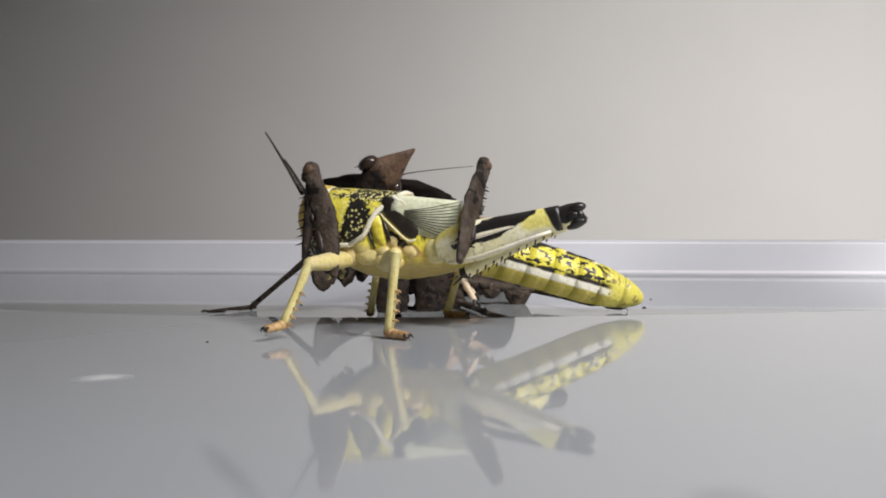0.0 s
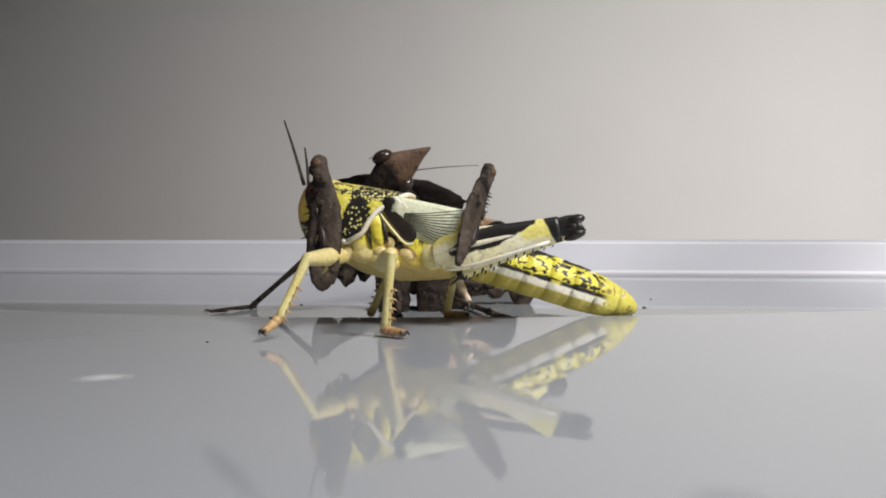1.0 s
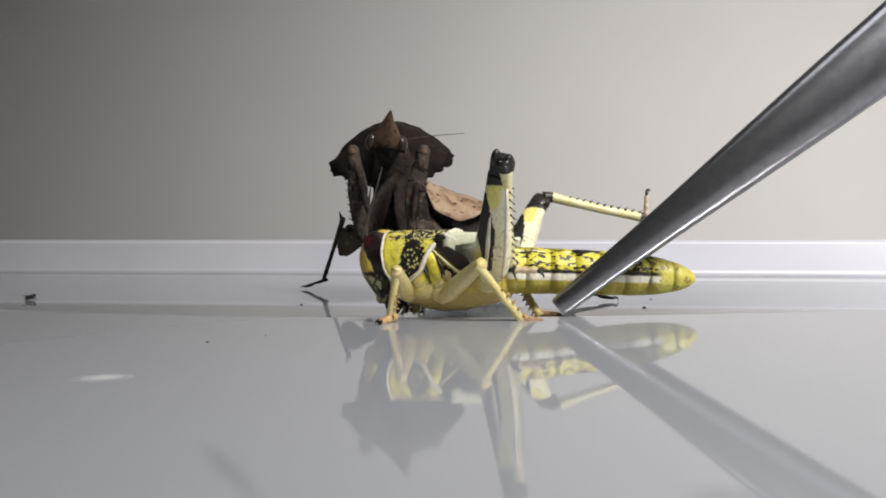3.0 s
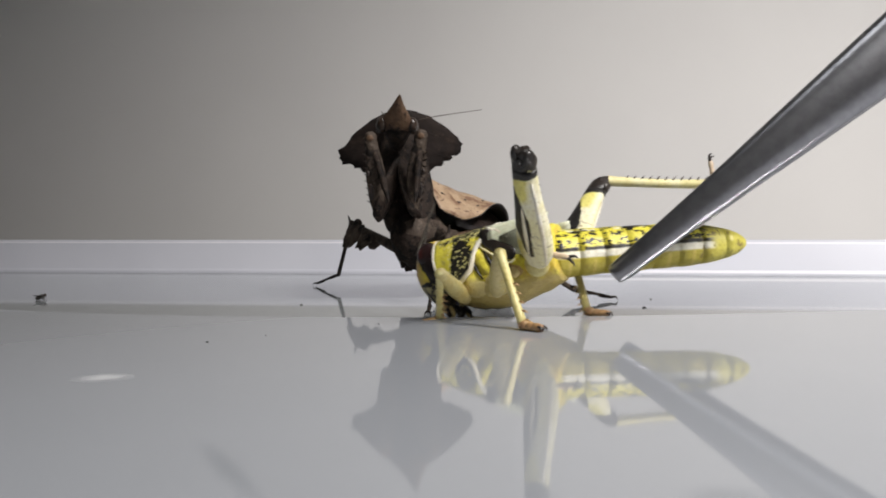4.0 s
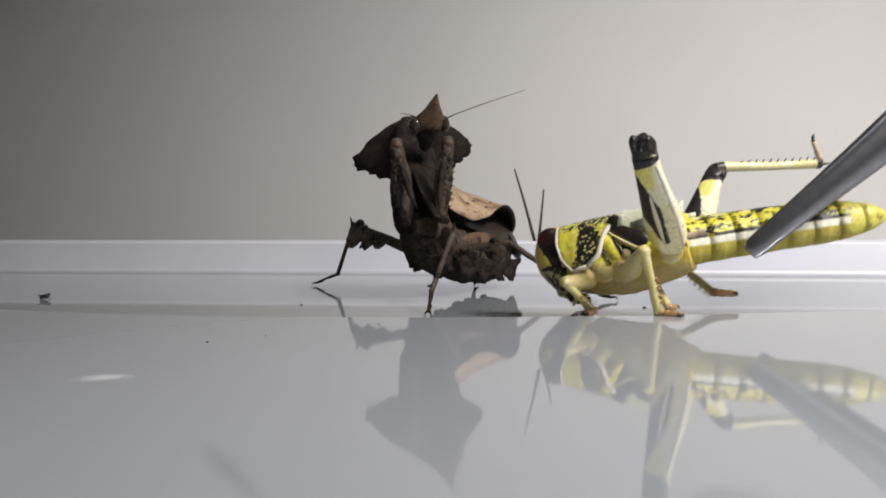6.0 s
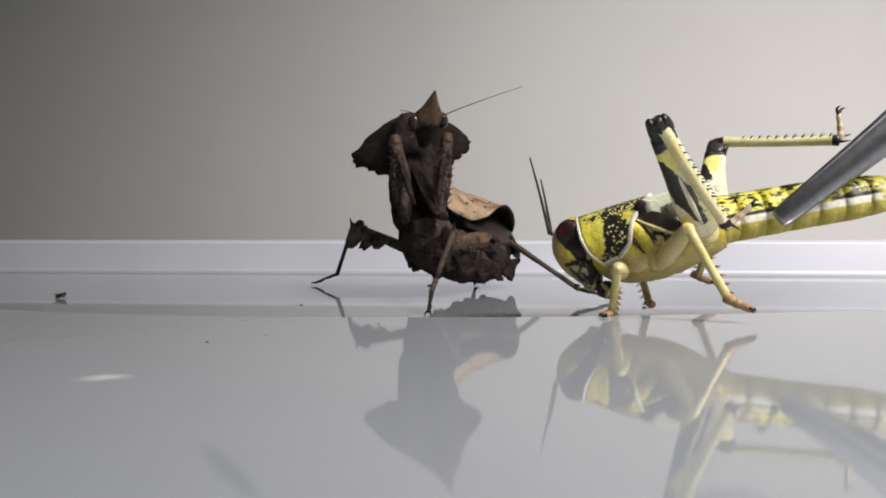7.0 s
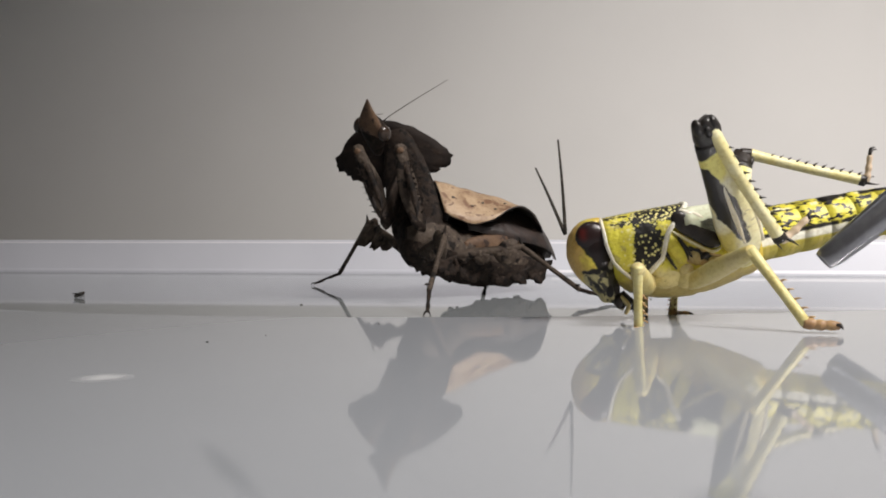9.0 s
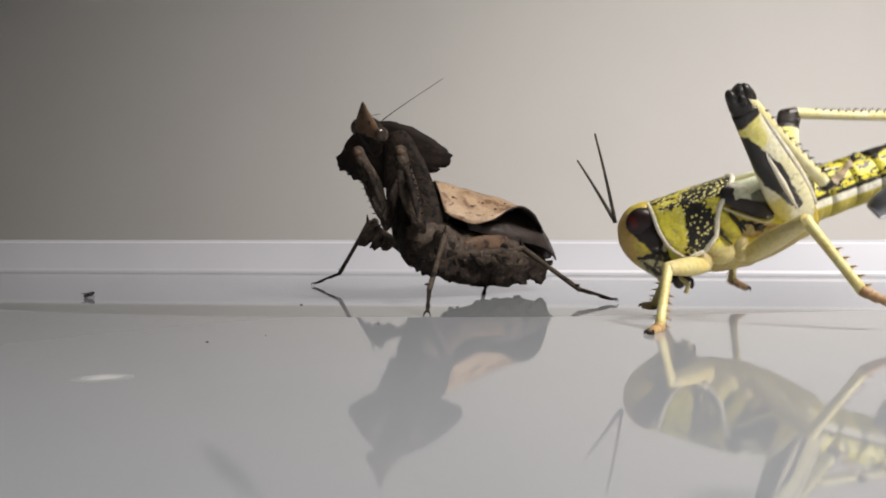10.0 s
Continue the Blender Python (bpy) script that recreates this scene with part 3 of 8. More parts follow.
        LOCUST[key] = part("antenna", tube(key, pts, rad, FEELER, n=8, steps=1), loc, "dark jointed antenna")
    # wing pads: pale green with dark veins, black at the root
    for s in (1, -1):
        rows = []
        for i in range(11):
            u = i / 10
            low = 2.6 - 2.6 * math.sin(math.pi * min(0.15 + 0.45 * u, 0.5)) + 0.9 * max(0.0, u - 0.75) * 4 * max(0.0, u - 0.75)
            rows.append([(1.6 - 8.2 * u + 0.5 * v / 8 * u, s * (3.15 + 0.5 * math.sin(math.pi * v / 8) + 0.2 * u), 4.5 - (4.5 - low) * v / 8) for v in range(9)])
        pad = part("wing_pad", sheet("wing_pad", rows, 0.18, PAD), loc, "pale greenish wing pad with dark veins")
        for k in range(11):
            line = []
            for i in range(2, 11):
                f = (i - 2) / 8
                v = 8 * ((0.62 + (k / 10 - 0.62) * min(1.0, 0.25 + 0.75 * f)))
                j = min(7, int(v))
                p = Vector(rows[i][j]).lerp(Vector(rows[i][j + 1]), v - j)
                line.append((p.x, p.y + s * 0.09, p.z))
            part("vein", tube("vein", line, [0.03] + [0.055] * (len(line) - 2) + [0.03], BLACK, n=5, steps=1), pad)
        part("wing_root", joined("wing_root", [
            egg("w", (1.3, s * 3.4, 2.6), (1.1, 0.32, 2.1), BLACK, (0, 44, 0)), egg("w", (-0.5, s * 3.5, 1.1), (1.05, 0.28, 1.7), BLACK, (0, 46, 0)), egg("w", (0.4, s * 3.48, 1.85), (1.05, 0.3, 2.2), BLACK, (0, 46, 0)),
            tube("w", [(3.1, s * 3.35, 2.3), (2.2, s * 3.5, 1.5), (0.7, s * 3.6, 0.35), (-0.8, s * 3.6, -0.6), (-1.7, s * 3.6, -0.35)], [0.08, 0.15, 0.17, 0.16, 0.10], CREAM, n=8),
            egg("w", (-0.6, s * 3.35, 2.9), (0.42, 0.4, 1.9), WHITE, (0, 52, 0)), egg("w", (0.9, s * 3.3, 3.8), (0.3, 0.3, 1.2), WHITE, (0, 58, 0))]), pad, "black root of the wing pad with white edges")
    # abdomen in overlapping rings
    secs, count = [], 9
    for k in range(count):
        for w in (0.0, 0.3, 0.65, 0.93, 1.0):
            u = (k + w) / count
            secs.append((u, 1 + 0.022 * math.sin(math.pi * min(w / 0.93, 1.0)) - (0.012 if w == 1.0 else 0)))
    rows = []
    for u, g in secs:
        x = 2.2 - 27.7 * u
        r = 2.95 - 0.5 * u if u < 0.62 else (2.64 * math.sqrt(max(0.0, 1 - ((u - 0.62) / 0.385) ** 2.1)))
        rows.append((x, 0, 0.25 * math.sin(math.pi * u) - 0.3 * u, max(r * 0.88 * g, 0.25), max(r * g * 1.03, 0.25)))

    LOCUST["abdomen"] = part("abdomen", body_x("abdomen", rows, BELLY, steps=1, n=48), loc,
                             "yellow ringed abdomen with black dashes and a white side stripe")
    # hind legs
    for key, s in (("hl", 1), ("hr", -1)):
        fem = part("hind_femur", body_x("hind_femur", [(0, 0, 0, 1.3, 0.9), (1.6, 0, 0, 2.05, 1.1), (4.0, 0, 0, 2.3, 1.15), (7.0, 0, 0, 2.1, 1.1), (10.0, s * 0.1, 0, 1.75, 1.0),
                                                       (13.0, s * 0.15, 0, 1.5, 0.9), (15.6, s * 0.1, 0, 1.4, 0.88)], THIGH_LEFT if s == 1 else THIGH_RIGHT, n=36, power=0.8), loc,
                   "cream hind thigh with a black band")
        LOCUST[key + "_femur"] = fem
        part("knee", joined("knee", [body_x("n", [(15.2, s * 0.3, 0, 0.8, 0.82), (15.8, s * 0.25, 0, 1.05, 0.86), (16.8, s * 0.1, 0, 1.2, 0.8), (17.6, 0, 0, 1.2, 0.72), (18.0, 0, 0, 1.0, 0.6), (18.1, 0, 0, 0.6, 0.4)], BLACK, n=26, power=0.75, wobble=0.06),
                                     egg("n", (17.5, s * 0.72, 0.2), (1.2, 0.52, 0.7), BLACK), egg("n", (17.3, -s * 0.72, 0.2), (1.15, 0.5, 0.7), BLACK), egg("n", (17.0, s * 0.05, 0.75), (0.7, 0.35, 0.4), BLACK),
                                     egg("n", (16.8, -s * 0.95, 0.0), (1.1, 0.4, 0.75), BLACK)]), fem, "glossy black two-lobed knee")
        part("ridge", joined("ridge", [tube("r", [(1.5, s * 0.1, 1.0), (6.0, s * 0.25, 0.96), (13.2, s * 0.35, 0.72)], [0.1, 0.3, 0.05], WHITE, n=7),
                                       tube("r", [(1.2, -s * 1.35, 0.7), (6.0, -s * 1.35, 0.7), (14.2, -s * 0.8, 0.6)], [0.16, 0.24, 0.14], WHITE, n=7)]
                              + [tube("r", [(2.0 + 0.62 * k, -s * 1.2, 0.85 - 0.012 * k), (2.5 + 0.62 * k, s * 0.1, 1.08 - 0.018 * k)], [0.10, 0.09], WHITE, n=5, steps=1) for k in range(17)]), fem, "white ribbed ridge")
        for piece in (fem, *fem.children):
            piece.data.transform(Matrix.Scale(0.92, 4, (1, 0, 0)) @ Matrix.Scale({"ridge": 1.3, "knee": 1.06}.get(piece.name.split(".")[0], 1.0), 4, (0, 1, 0)))
        tib = part("hind_tibia", joined("hind_tibia", [
            tube("t", [(-0.4, 0, 0), (0.9, s * 0.25, 0), (2.4, s * 0.2, 0), (8.0, 0, 0), (13.2, 0, 0), (14.8, 0, 0)], [0.8, 0.78, 0.7, 0.62, 0.66, 0.74], [SHIN, BLACK], n=12,
                 chooser=lambda u, a: 1 if u < 0.2 or u > 0.88 else 0)]), loc, "yellow hind shin with black spines")
        LOCUST[key + "_tibia"] = tib
        one = tube("spine", [(0, s * 0.4, 0), (0.2, s * 0.8, 0), (0.42, s * 1.02, 0)], [0.13, 0.09, 0.02], BLACK, n=6, steps=1)
        for k in range(11):
            for dz in (-0.22, 0.22):
                part("spine", one, tib, at=pose((3.2 + 1.05 * k) * MM, 0, dz * MM, 20 * (1 if dz > 0 else -1) * s, 0, 0))
        part("tarsus", joined("tarsus", [tube("f", [(14.9, -s * 0.1, 0), (14.9, s * 0.6, 0), (14.85, s * 1.1, 0), (14.8, s * 1.7, 0), (14.7, s * 2.2, 0), (14.6, s * 2.9, 0), (14.5, s * 3.4, 0)], [0.38, 0.48, 0.34, 0.42, 0.3, 0.36, 0.24], ROSE, n=10),
                                         tube("f", [(14.5, s * 3.3, 0.1), (14.7, s * 4.0, 0.3), (15.2, s * 4.2, 0.4)], [0.22, 0.16, 0.05], BLACK, n=6),
                                         tube("f", [(14.5, s * 3.3, -0.1), (14.3, s * 4.0, -0.3), (14.7, s * 4.3, -0.4)], [0.22, 0.16, 0.05], BLACK, n=6),
                                         tube("f", [(14.6, 0.3 * s, 0.4), (15.4, 0.7 * s, 0.7), (16.0, 0.9 * s, 0.8)], [0.2, 0.13, 0.03], BLACK, n=6),
                                         tube("f", [(14.6, -0.3 * s, -0.4), (15.4, -0.3 * s, -0.7), (16.2, -0.2 * s, -0.8)], [0.2, 0.13, 0.03], BLACK, n=6)]), tib, "tan foot with dark claws")
    # middle and front legs
    for key, l1, l2, l3, fat in (("ml", 8.6, 8.4, 2.7, 1.0), ("mr", 8.6, 8.4, 2.7, 1.0), ("fl", 6.4, 7.2, 2.4, 0.98), ("fr", 6.4, 7.2, 2.4, 0.98)):
        kind = "middle" if key[0] == "m" else "front"
        LOCUST[key + "_femur"] = part(kind + "_femur", tube("femur", [(-0.6, 0, 0), (0.6, 0, 0), (l1 * 0.4, 0, 0), (l1 * 0.85, 0, 0), (l1 + 0.2, 0, 0)],
                                                            [0.75 * fat, 0.98 * fat, 1.1 * fat, 0.85 * fat, 0.7 * fat], ORANGE, n=16), loc, "tan %s thigh" % kind)
        tib = part(kind + "_tibia", joined("tibia", [tube("t", [(-0.3, 0, 0), (0.5, 0, 0), (l2 * 0.5, 0, 0), (l2, 0, 0)], [0.64 * fat, 0.56 * fat, 0.48 * fat, 0.53 * fat], PALE, n=12)]
                                           + spines(5, l2 * 0.45, l2 * 0.95, 0.55, 1, 0.35, FOOT, 0.3)), loc, "pale %s shin" % kind)
        LOCUST[key + "_tibia"] = tib
        LOCUST[key + "_tarsus"] = part(kind + "_tarsus", joined("tarsus", [
            tube("f", [(-0.3, 0, 0.1), (0.4, 0, 0.05), (l3 * 0.25, 0, 0), (l3 * 0.42, 0, 0), (l3 * 0.58, 0, 0.03), (l3 * 0.75, 0, 0.03), (l3, 0, 0.02)], [0.54, 0.58, 0.46, 0.54, 0.42, 0.48, 0.36], FOOT, n=10), egg("f", (l3 * 0.4, 0, -0.2), (0.6, 0.42, 0.2), TAN),
            tube("f", [(l3 * 0.85, 0.15, 0.1), (l3 * 1.02, 0.4, 0.15), (l3 * 1.1, 0.5, -0.25)], [0.2, 0.15, 0.03], BLACK, n=6),
            tube("f", [(l3 * 0.85, -0.15, 0.1), (l3 * 1.02, -0.4, 0.15), (l3 * 1.1, -0.5, -0.25)], [0.2, 0.15, 0.03], BLACK, n=6),
            egg("f", (l3 * 0.98, 0, 0.0), (0.3, 0.3, 0.22), BLACK)]), loc, "brown padded foot")
    return loc


build_locust()

# ---- the mantis ----
MANTIS = {}


def jagged(points, depth, seed, per=3):
    """An outline with small teeth between its points."""
    rnd = random.Random(seed)
    out = []
    for i in range(len(points)):
        a, b = Vector(points[i]), Vector(points[(i + 1) % len(points)])
        nrm = Vector((-(b - a).y, (b - a).x))
        if nrm.length > 1e-6:
            nrm.normalize()
        for k in range(per):
            u = k / per
            out.append(tuple(a + (b - a) * u + nrm * depth * rnd.uniform(-1, 1) * (0 if k == 0 else 1)))
    return out


def build_mantis():
    man = thing("dead_leaf_mantis", "dark brown mantis shaped like a dead leaf, on the tray", "mantis", at=pose(0, 0.122, -0.0018))
    # hind body
    ab = part("abdomen", body_x("abdomen", [(5.0, 0, 1.5, 1.6, 2.2), (3.5, 0, 1.2, 3.0, 3.8), (0.5, 0, 0.8, 3.7, 4.6), (-4.0, 0, -0.4, 4.0, 4.6), (-9.0, 0, -1.2, 4.3, 4.5),
                                            (-14.0, 0, -1.6, 4.0, 4.2), (-19.0, 0, -1.8, 3.0, 3.2), (-22.5, 0, -1.8, 1.6, 1.9), (-24.0, 0, -1.7, 0.4, 0.6)], [BARK, BARK_GREY], n=30,
                                wobble=0.16, chooser=lambda u, a: 1 if (0.12 < a < 0.26 or 0.74 < a < 0.88) else 0), man, "dark brown crumpled abdomen")
    MANTIS["abdomen"] = ab
    for s in (1, -1):
        for k, (x, w, d) in enumerate(((-1.5, 2.6, 2.6), (-6.0, 3.4, 4.2), (-11.0, 3.6, 5.0), (-15.5, 3.2, 4.4), (-19.5, 2.8, 4.0))):
            out = jagged([(x + w * 1.15, -2.2), (x + w, -3.6), (x + w * 0.75, -4.2 - d * 0.16), (x + w * 0.3, -4.1 - d * 0.42), (x - w * 0.15, -4.0 - d * 0.58), (x - w * 0.5, -3.9 - d * 0.5), (x - w * 0.72, -3.7 - d * 0.12), (x - w * 1.1, -2.2)], 0.5, 11 * k + s, 3)
            ob = part("lobe", flap("lobe", out, 0.5, BARK, 0.03, 0.5), ab, at=Matrix.Translation((0, s * (3.3 - 0.10 * k) * MM, 0.0012)))
        part("flank", egg("flank", (-9.5, s * 3.7, 1.2), (5.6, 0.75, 1.5), CREST, (0, 4, 0)), ab, "light brown side of the abdomen")
    # wing covers: tan above, black lining, raised at the back
    grid = []
    for i in range(29):
        u = i / 28
        x = -0.4 - 21.2 * u
        ridge = 10.8 - 3.2 * u - 11.0 * max(0.0, u - 0.55) ** 1.6
        half = 1.8 + 4.4 * math.sin(math.pi * min(0.10 + 0.74 * u, 1.0)) ** 0.8 - 1.4 * max(0.0, u - 0.7)
        half *= math.sqrt(max(0.03, 1 - (max(0.0, u - 0.7) / 0.31) ** 2))
        lift = min(1.0, max(0.0, (u - 0.30) / 0.45))
        lift = lift * lift * (3 - 2 * lift)
        row = []
        for j in range(17):
            v = -1 + j / 8
            hang = (5.2 - 3.2 * lift) * abs(v) ** (1.2 + lift) + 0.9 * math.sin(9.0 * u) * abs(v) ** 4 - 0.9 * lift * abs(v) ** 5
            row.append((x + 0.5 * math.sin(5 * u) * v * v, half * v, ridge - hang + 0.22 * noise.noise((x * 0.5, v * 3, 0))))
        grid.append(row)
    wing = part("wing_cover", sheet("wing_cover", grid, 0.25, [WING_BLACK, DEAD_LEAF], True), ab, "tan dead-leaf wing cover with dark spots")
    for i, j in ((3, 12), (7, 13), (10, 12), (12, 14), (15, 13), (5, 4), (9, 3), (13, 4)):
        x, y, z = grid[i][j]
        part("spot", egg("spot", (x, y, z + 0.05), (0.34, 0.30, 0.22), WING_BLACK, n=10), wing)
    grid = []
    for i in range(19):
        u = i / 18
        x = -5.0 - 20.6 * u
        half = (0.4 + 4.2 * math.sin(math.pi * min(0.22 + 0.28 * u, 0.5)) ** 0.7) * math.sqrt(max(0.002, 1 - (max(0.0, u - 0.55) / 0.452) ** 2))
        ridge = 7.4 - 0.9 * u - 6.6 * max(0.0, (u - 0.55) / 0.45) ** 2.4
        grid.append([(x, half * (-1 + j / 6), ridge - 5.6 * (half / 4.6) * abs(-1 + j / 6) ** 2 + 0.15 * noise.noise((x * 0.4, j, 2))) for j in range(13)])
    part("hind_wing", sheet("hind_wing", grid, 0.25, WING_BLACK), ab, "black folded hind wing")
    for ob in (ab, *ab.children_recursive):
        ob.data.transform(Matrix.Scale(1.17, 4))
        ob.location = ob.location * 1.17
    # fore body: column and the hooded shield
    pro = part("prothorax", body_x("prothorax", [(-2.5, 0, -0.5, 3.4, 2.4), (0, 0, -0.4, 4.7, 2.2), (4, 0, -0.2, 5.0, 1.7), (9, 0, -0.2, 4.7, 1.3), (14, 0, -0.1, 3.9, 1.2), (18, 0, 0.1, 2.7, 1.3), (20.0, 0, 0.1, 1.6, 1.0)],
                                   BARK, n=32, wobble=0.07, steps=4), man, "dark brown long neck column")
    MANTIS["prothorax"] = pro
    half = [(21.2, 0.0), (21.1, 1.8), (20.4, 4.2), (18.9, 6.8), (17.0, 9.2), (15.2, 11.1), (13.9, 12.2), (12.9, 11.6), (11.7, 11.3), (11.8, 10.0), (10.9, 9.3), (10.9, 8.2), (10.0, 7.6), (10.1, 6.2), (9.2, 4.6), (8.8, 2.5), (8.6, 0.0)]
    grid = []
    rnd = random.Random(3)
    rows = smooth_rows(half, 2)
    edge_r = [(r[0], r[1] + (rnd.uniform(-0.42, 0.42) if 4 < r[1] else 0)) for r in rows]
    edge_l = [(r[0], -r[1] - (rnd.uniform(-0.42, 0.42) if 4 < r[1] else 0)) for r in rows]
    outline = edge_r + edge_l[::-1][1:-1]
    verts, faces = [], []
    n = len(outline)
    fr = (1.0, 0.8, 0.55, 0.25)
    for side in (0.14, -0.14):
        for f in fr:
            for x, y in outline:
                px, py = 15.5 + (x - 15.5) * f, y * f
                z = -1.7 - 0.45 * (math.sqrt(py * py + 9) - 3) + 0.3 * noise.noise((px * 0.4, py * 0.4, 3.0)) + 0.08 * math.sin(py * 1.1)
                verts.append((px - 19.0, py, z + side))
        verts.append((-3.5, 0, -1.7 + side))
    block = n * len(fr) + 1
    for sd in (0, 1):
        o = sd * block
        for k in range(len(fr) - 1):
            for j in range(n):
                m = (j + 1) % n
                faces.append((o + k * n + j, o + k * n + m, o + (k + 1) * n + m, o + (k + 1) * n + j))
        for j in range(n):
            faces.append((o + (len(fr) - 1) * n + j, o + (len(fr) - 1) * n + (j + 1) % n, o + block - 1))
    for j in range(n):
        faces.append((j, (j + 1) % n, block + (j + 1) % n, block + j))
    shield = MANTIS["shield"] = part("shield", mesh("shield", verts, faces, HOOD), man, "broad dark leaf-like hood with toothed edges")
    for s in (1, -1):
        part("rib", joined("rib", [tube("r", [(-1.0, s * 1.5, -1.7), (-2.4, s * 5.0, -2.9), (-4.6, s * 10.2, -5.0)], [0.14, 0.1, 0.04], BARK, n=6),
                                   tube("r", [(-4.0, s * 2.0, -1.8), (-5.8, s * 5.0, -2.9), (-7.4, s * 8.6, -4.3)], [0.12, 0.09, 0.04], BARK, n=6)]), shield)
    # head
    head = part("head", body_z("head", [(-5.2, 0.6, 0, 0.5, 0.6), (-4.4, 0.6, 0, 0.95, 1.1), (-2.6, 0.5, 0, 1.35, 1.7), (-0.6, 0.3, 0, 1.7, 2.5), (1.0, 0.1, 0, 1.7, 2.8), (2.2, 0, 0, 1.4, 2.2), (3.0, 0, 0, 0.9, 1.4)],
                                       BARK, n=24, wobble=0.08), man, "dark triangular mantis head")
    MANTIS["head"] = head
    part("crest", body_z("crest", [(0.2, 0.9, 0, 0.9, 2.4), (1.6, 0.7, 0, 1.1, 2.6), (3.2, 0.5, 0.05, 0.95, 2.0), (5.0, 0.35, 0.15, 0.65, 1.1), (6.4, 0.2, 0.3, 0.36, 0.5), (7.2, 0.1, 0.42, 0.15, 0.16)], CREST, n=20, wobble=0.10), head,
         "lighter brown pointed leaf crest")
    for s in (1, -1):
        part("eye", egg("eye", (0.5, s * 2.75, 0.7), (1.35, 1.0, 1.6), EYE_BROWN, (s * 12, 0, 0)), head, "dark bulging eye")
    MANTIS["antenna"] = part("antenna", tube("antenna", [(0, 0, 0), (3.5, 0, 0.35), (9.0, 0, 0.3), (16.2, 0, 0)], [0.16, 0.10, 0.08, 0.05], BARK_GREY, n=6), man, "thin thread-like antenna")
    part("antenna", tube("antenna", [(1.0, -0.9, 1.4), (-0.6, -2.0, 1.6), (-2.5, -2.6, 0.6), (-6.0, -3.0, -2.0)], [0.16, 0.10, 0.08, 0.05], BARK_GREY, n=6), head, "thin thread-like antenna")
    # grasping legs
    for key, s in (("r", 1), ("l", -1)):
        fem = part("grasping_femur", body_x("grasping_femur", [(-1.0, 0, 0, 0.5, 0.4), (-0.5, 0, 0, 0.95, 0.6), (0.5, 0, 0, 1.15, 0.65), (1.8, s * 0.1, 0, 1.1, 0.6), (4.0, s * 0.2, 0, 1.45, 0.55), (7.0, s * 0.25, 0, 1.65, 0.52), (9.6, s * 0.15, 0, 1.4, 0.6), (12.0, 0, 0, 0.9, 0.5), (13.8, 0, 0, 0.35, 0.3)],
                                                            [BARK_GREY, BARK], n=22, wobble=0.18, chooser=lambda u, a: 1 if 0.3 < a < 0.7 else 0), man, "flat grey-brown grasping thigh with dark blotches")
        MANTIS["foreleg_%s_femur" % key] = fem
        for k, out in enumerate(([(-0.8, 0.5), (0.2, 1.2), (1.2, 1.1), (2.0, 0.4)], [(3.0, 0.4), (4.4, 0.9), (7.6, 1.1), (9.8, 0.8), (11.5, 0.3)])):
            part("lobe", flap("lobe", [(x, s * z) for x, z in jagged(out, 0.22, 31 * k + s, 4)], 0.5, BARK, 0.02, 0.3), fem, at=pose(0, 0, 0, 90, 0, 0))
        part("tooth_row", joined("tooth_row", [tube("t", [(3.0 + 1.15 * k, -s * 0.9, 0.2), (2.6 + 1.15 * k, -s * 1.7, 0.4)], [0.18, 0.03], BARK, n=5, steps=1) for k in range(8)]), fem)
        part("blotch", joined("blotch", [egg("b", (9.2, -s * 0.7, 0.55), (1.4, 0.45, 0.2), WING_BLACK), egg("b", (6.0, -s * 0.9, 0.6), (0.5, 0.25, 0.15), WING_BLACK), egg("b", (0.1, 0, 0.6), (0.55, 0.6, 0.3), CREST)]), fem, "black blotch")
        tib = part("grasping_tibia", joined("grasping_tibia", [tube("t", [(-0.6, 0, -0.2), (0.5, 0, -0.9), (4.5, 0, -0.9), (9.0, 0, -0.5), (11.0, 0, 0.0), (12.4, 0, 0.9)], [0.7, 0.75, 0.65, 0.55, 0.35, 0.05], BARK, n=10)]
                                            + [tube("t", [(2.0 + 1.0 * k, -s * 0.4, -0.8), (2.5 + 1.0 * k, -s * 1.3, -0.5)], [0.16, 0.02], BARK, n=5, steps=1) for k in range(8)]), man, "dark hooked grasping shin")
        MANTIS["foreleg_%s_tibia" % key] = tib
        MANTIS["foreleg_%s_coxa" % key] = part("grasping_coxa", body_x("grasping_coxa", [(-0.6, 0, 0, 1.7, 0.7), (1.0, 0, 0, 2.3, 0.8), (4.5, 0, 0, 2.75, 0.85), (8.5, 0, 0, 2.6, 0.85), (12.0, 0, 0, 1.9, 0.8), (14.5, 0, 0, 0.9, 0.7)], BARK, n=22, wobble=0.12), man, "dark upper foreleg")
    # walking legs; each femur runs from the knee back to the body
    for key, (l1, l2, l3) in dict(a=(22.0, 16.6, 8.4), b=(10.5, 12.5, 5.0), c=(13.4, 13.6, 6.7), d=(10.5, 12.5, 5.0)).items():
        pieces = [tube("f", [(-0.5, 0, 0), (0.5, 0, 0), (l1 * 0.3, 0, 0), (l1 * 0.7, 0, 0), (l1, 0, 0)], [0.45, 0.6, 0.75, 0.95, 1.0], BARK_GREY, n=12)]
        fem = part("walking_femur", joined("walking_femur", pieces), man, "brown thigh with leaf-like lobes")
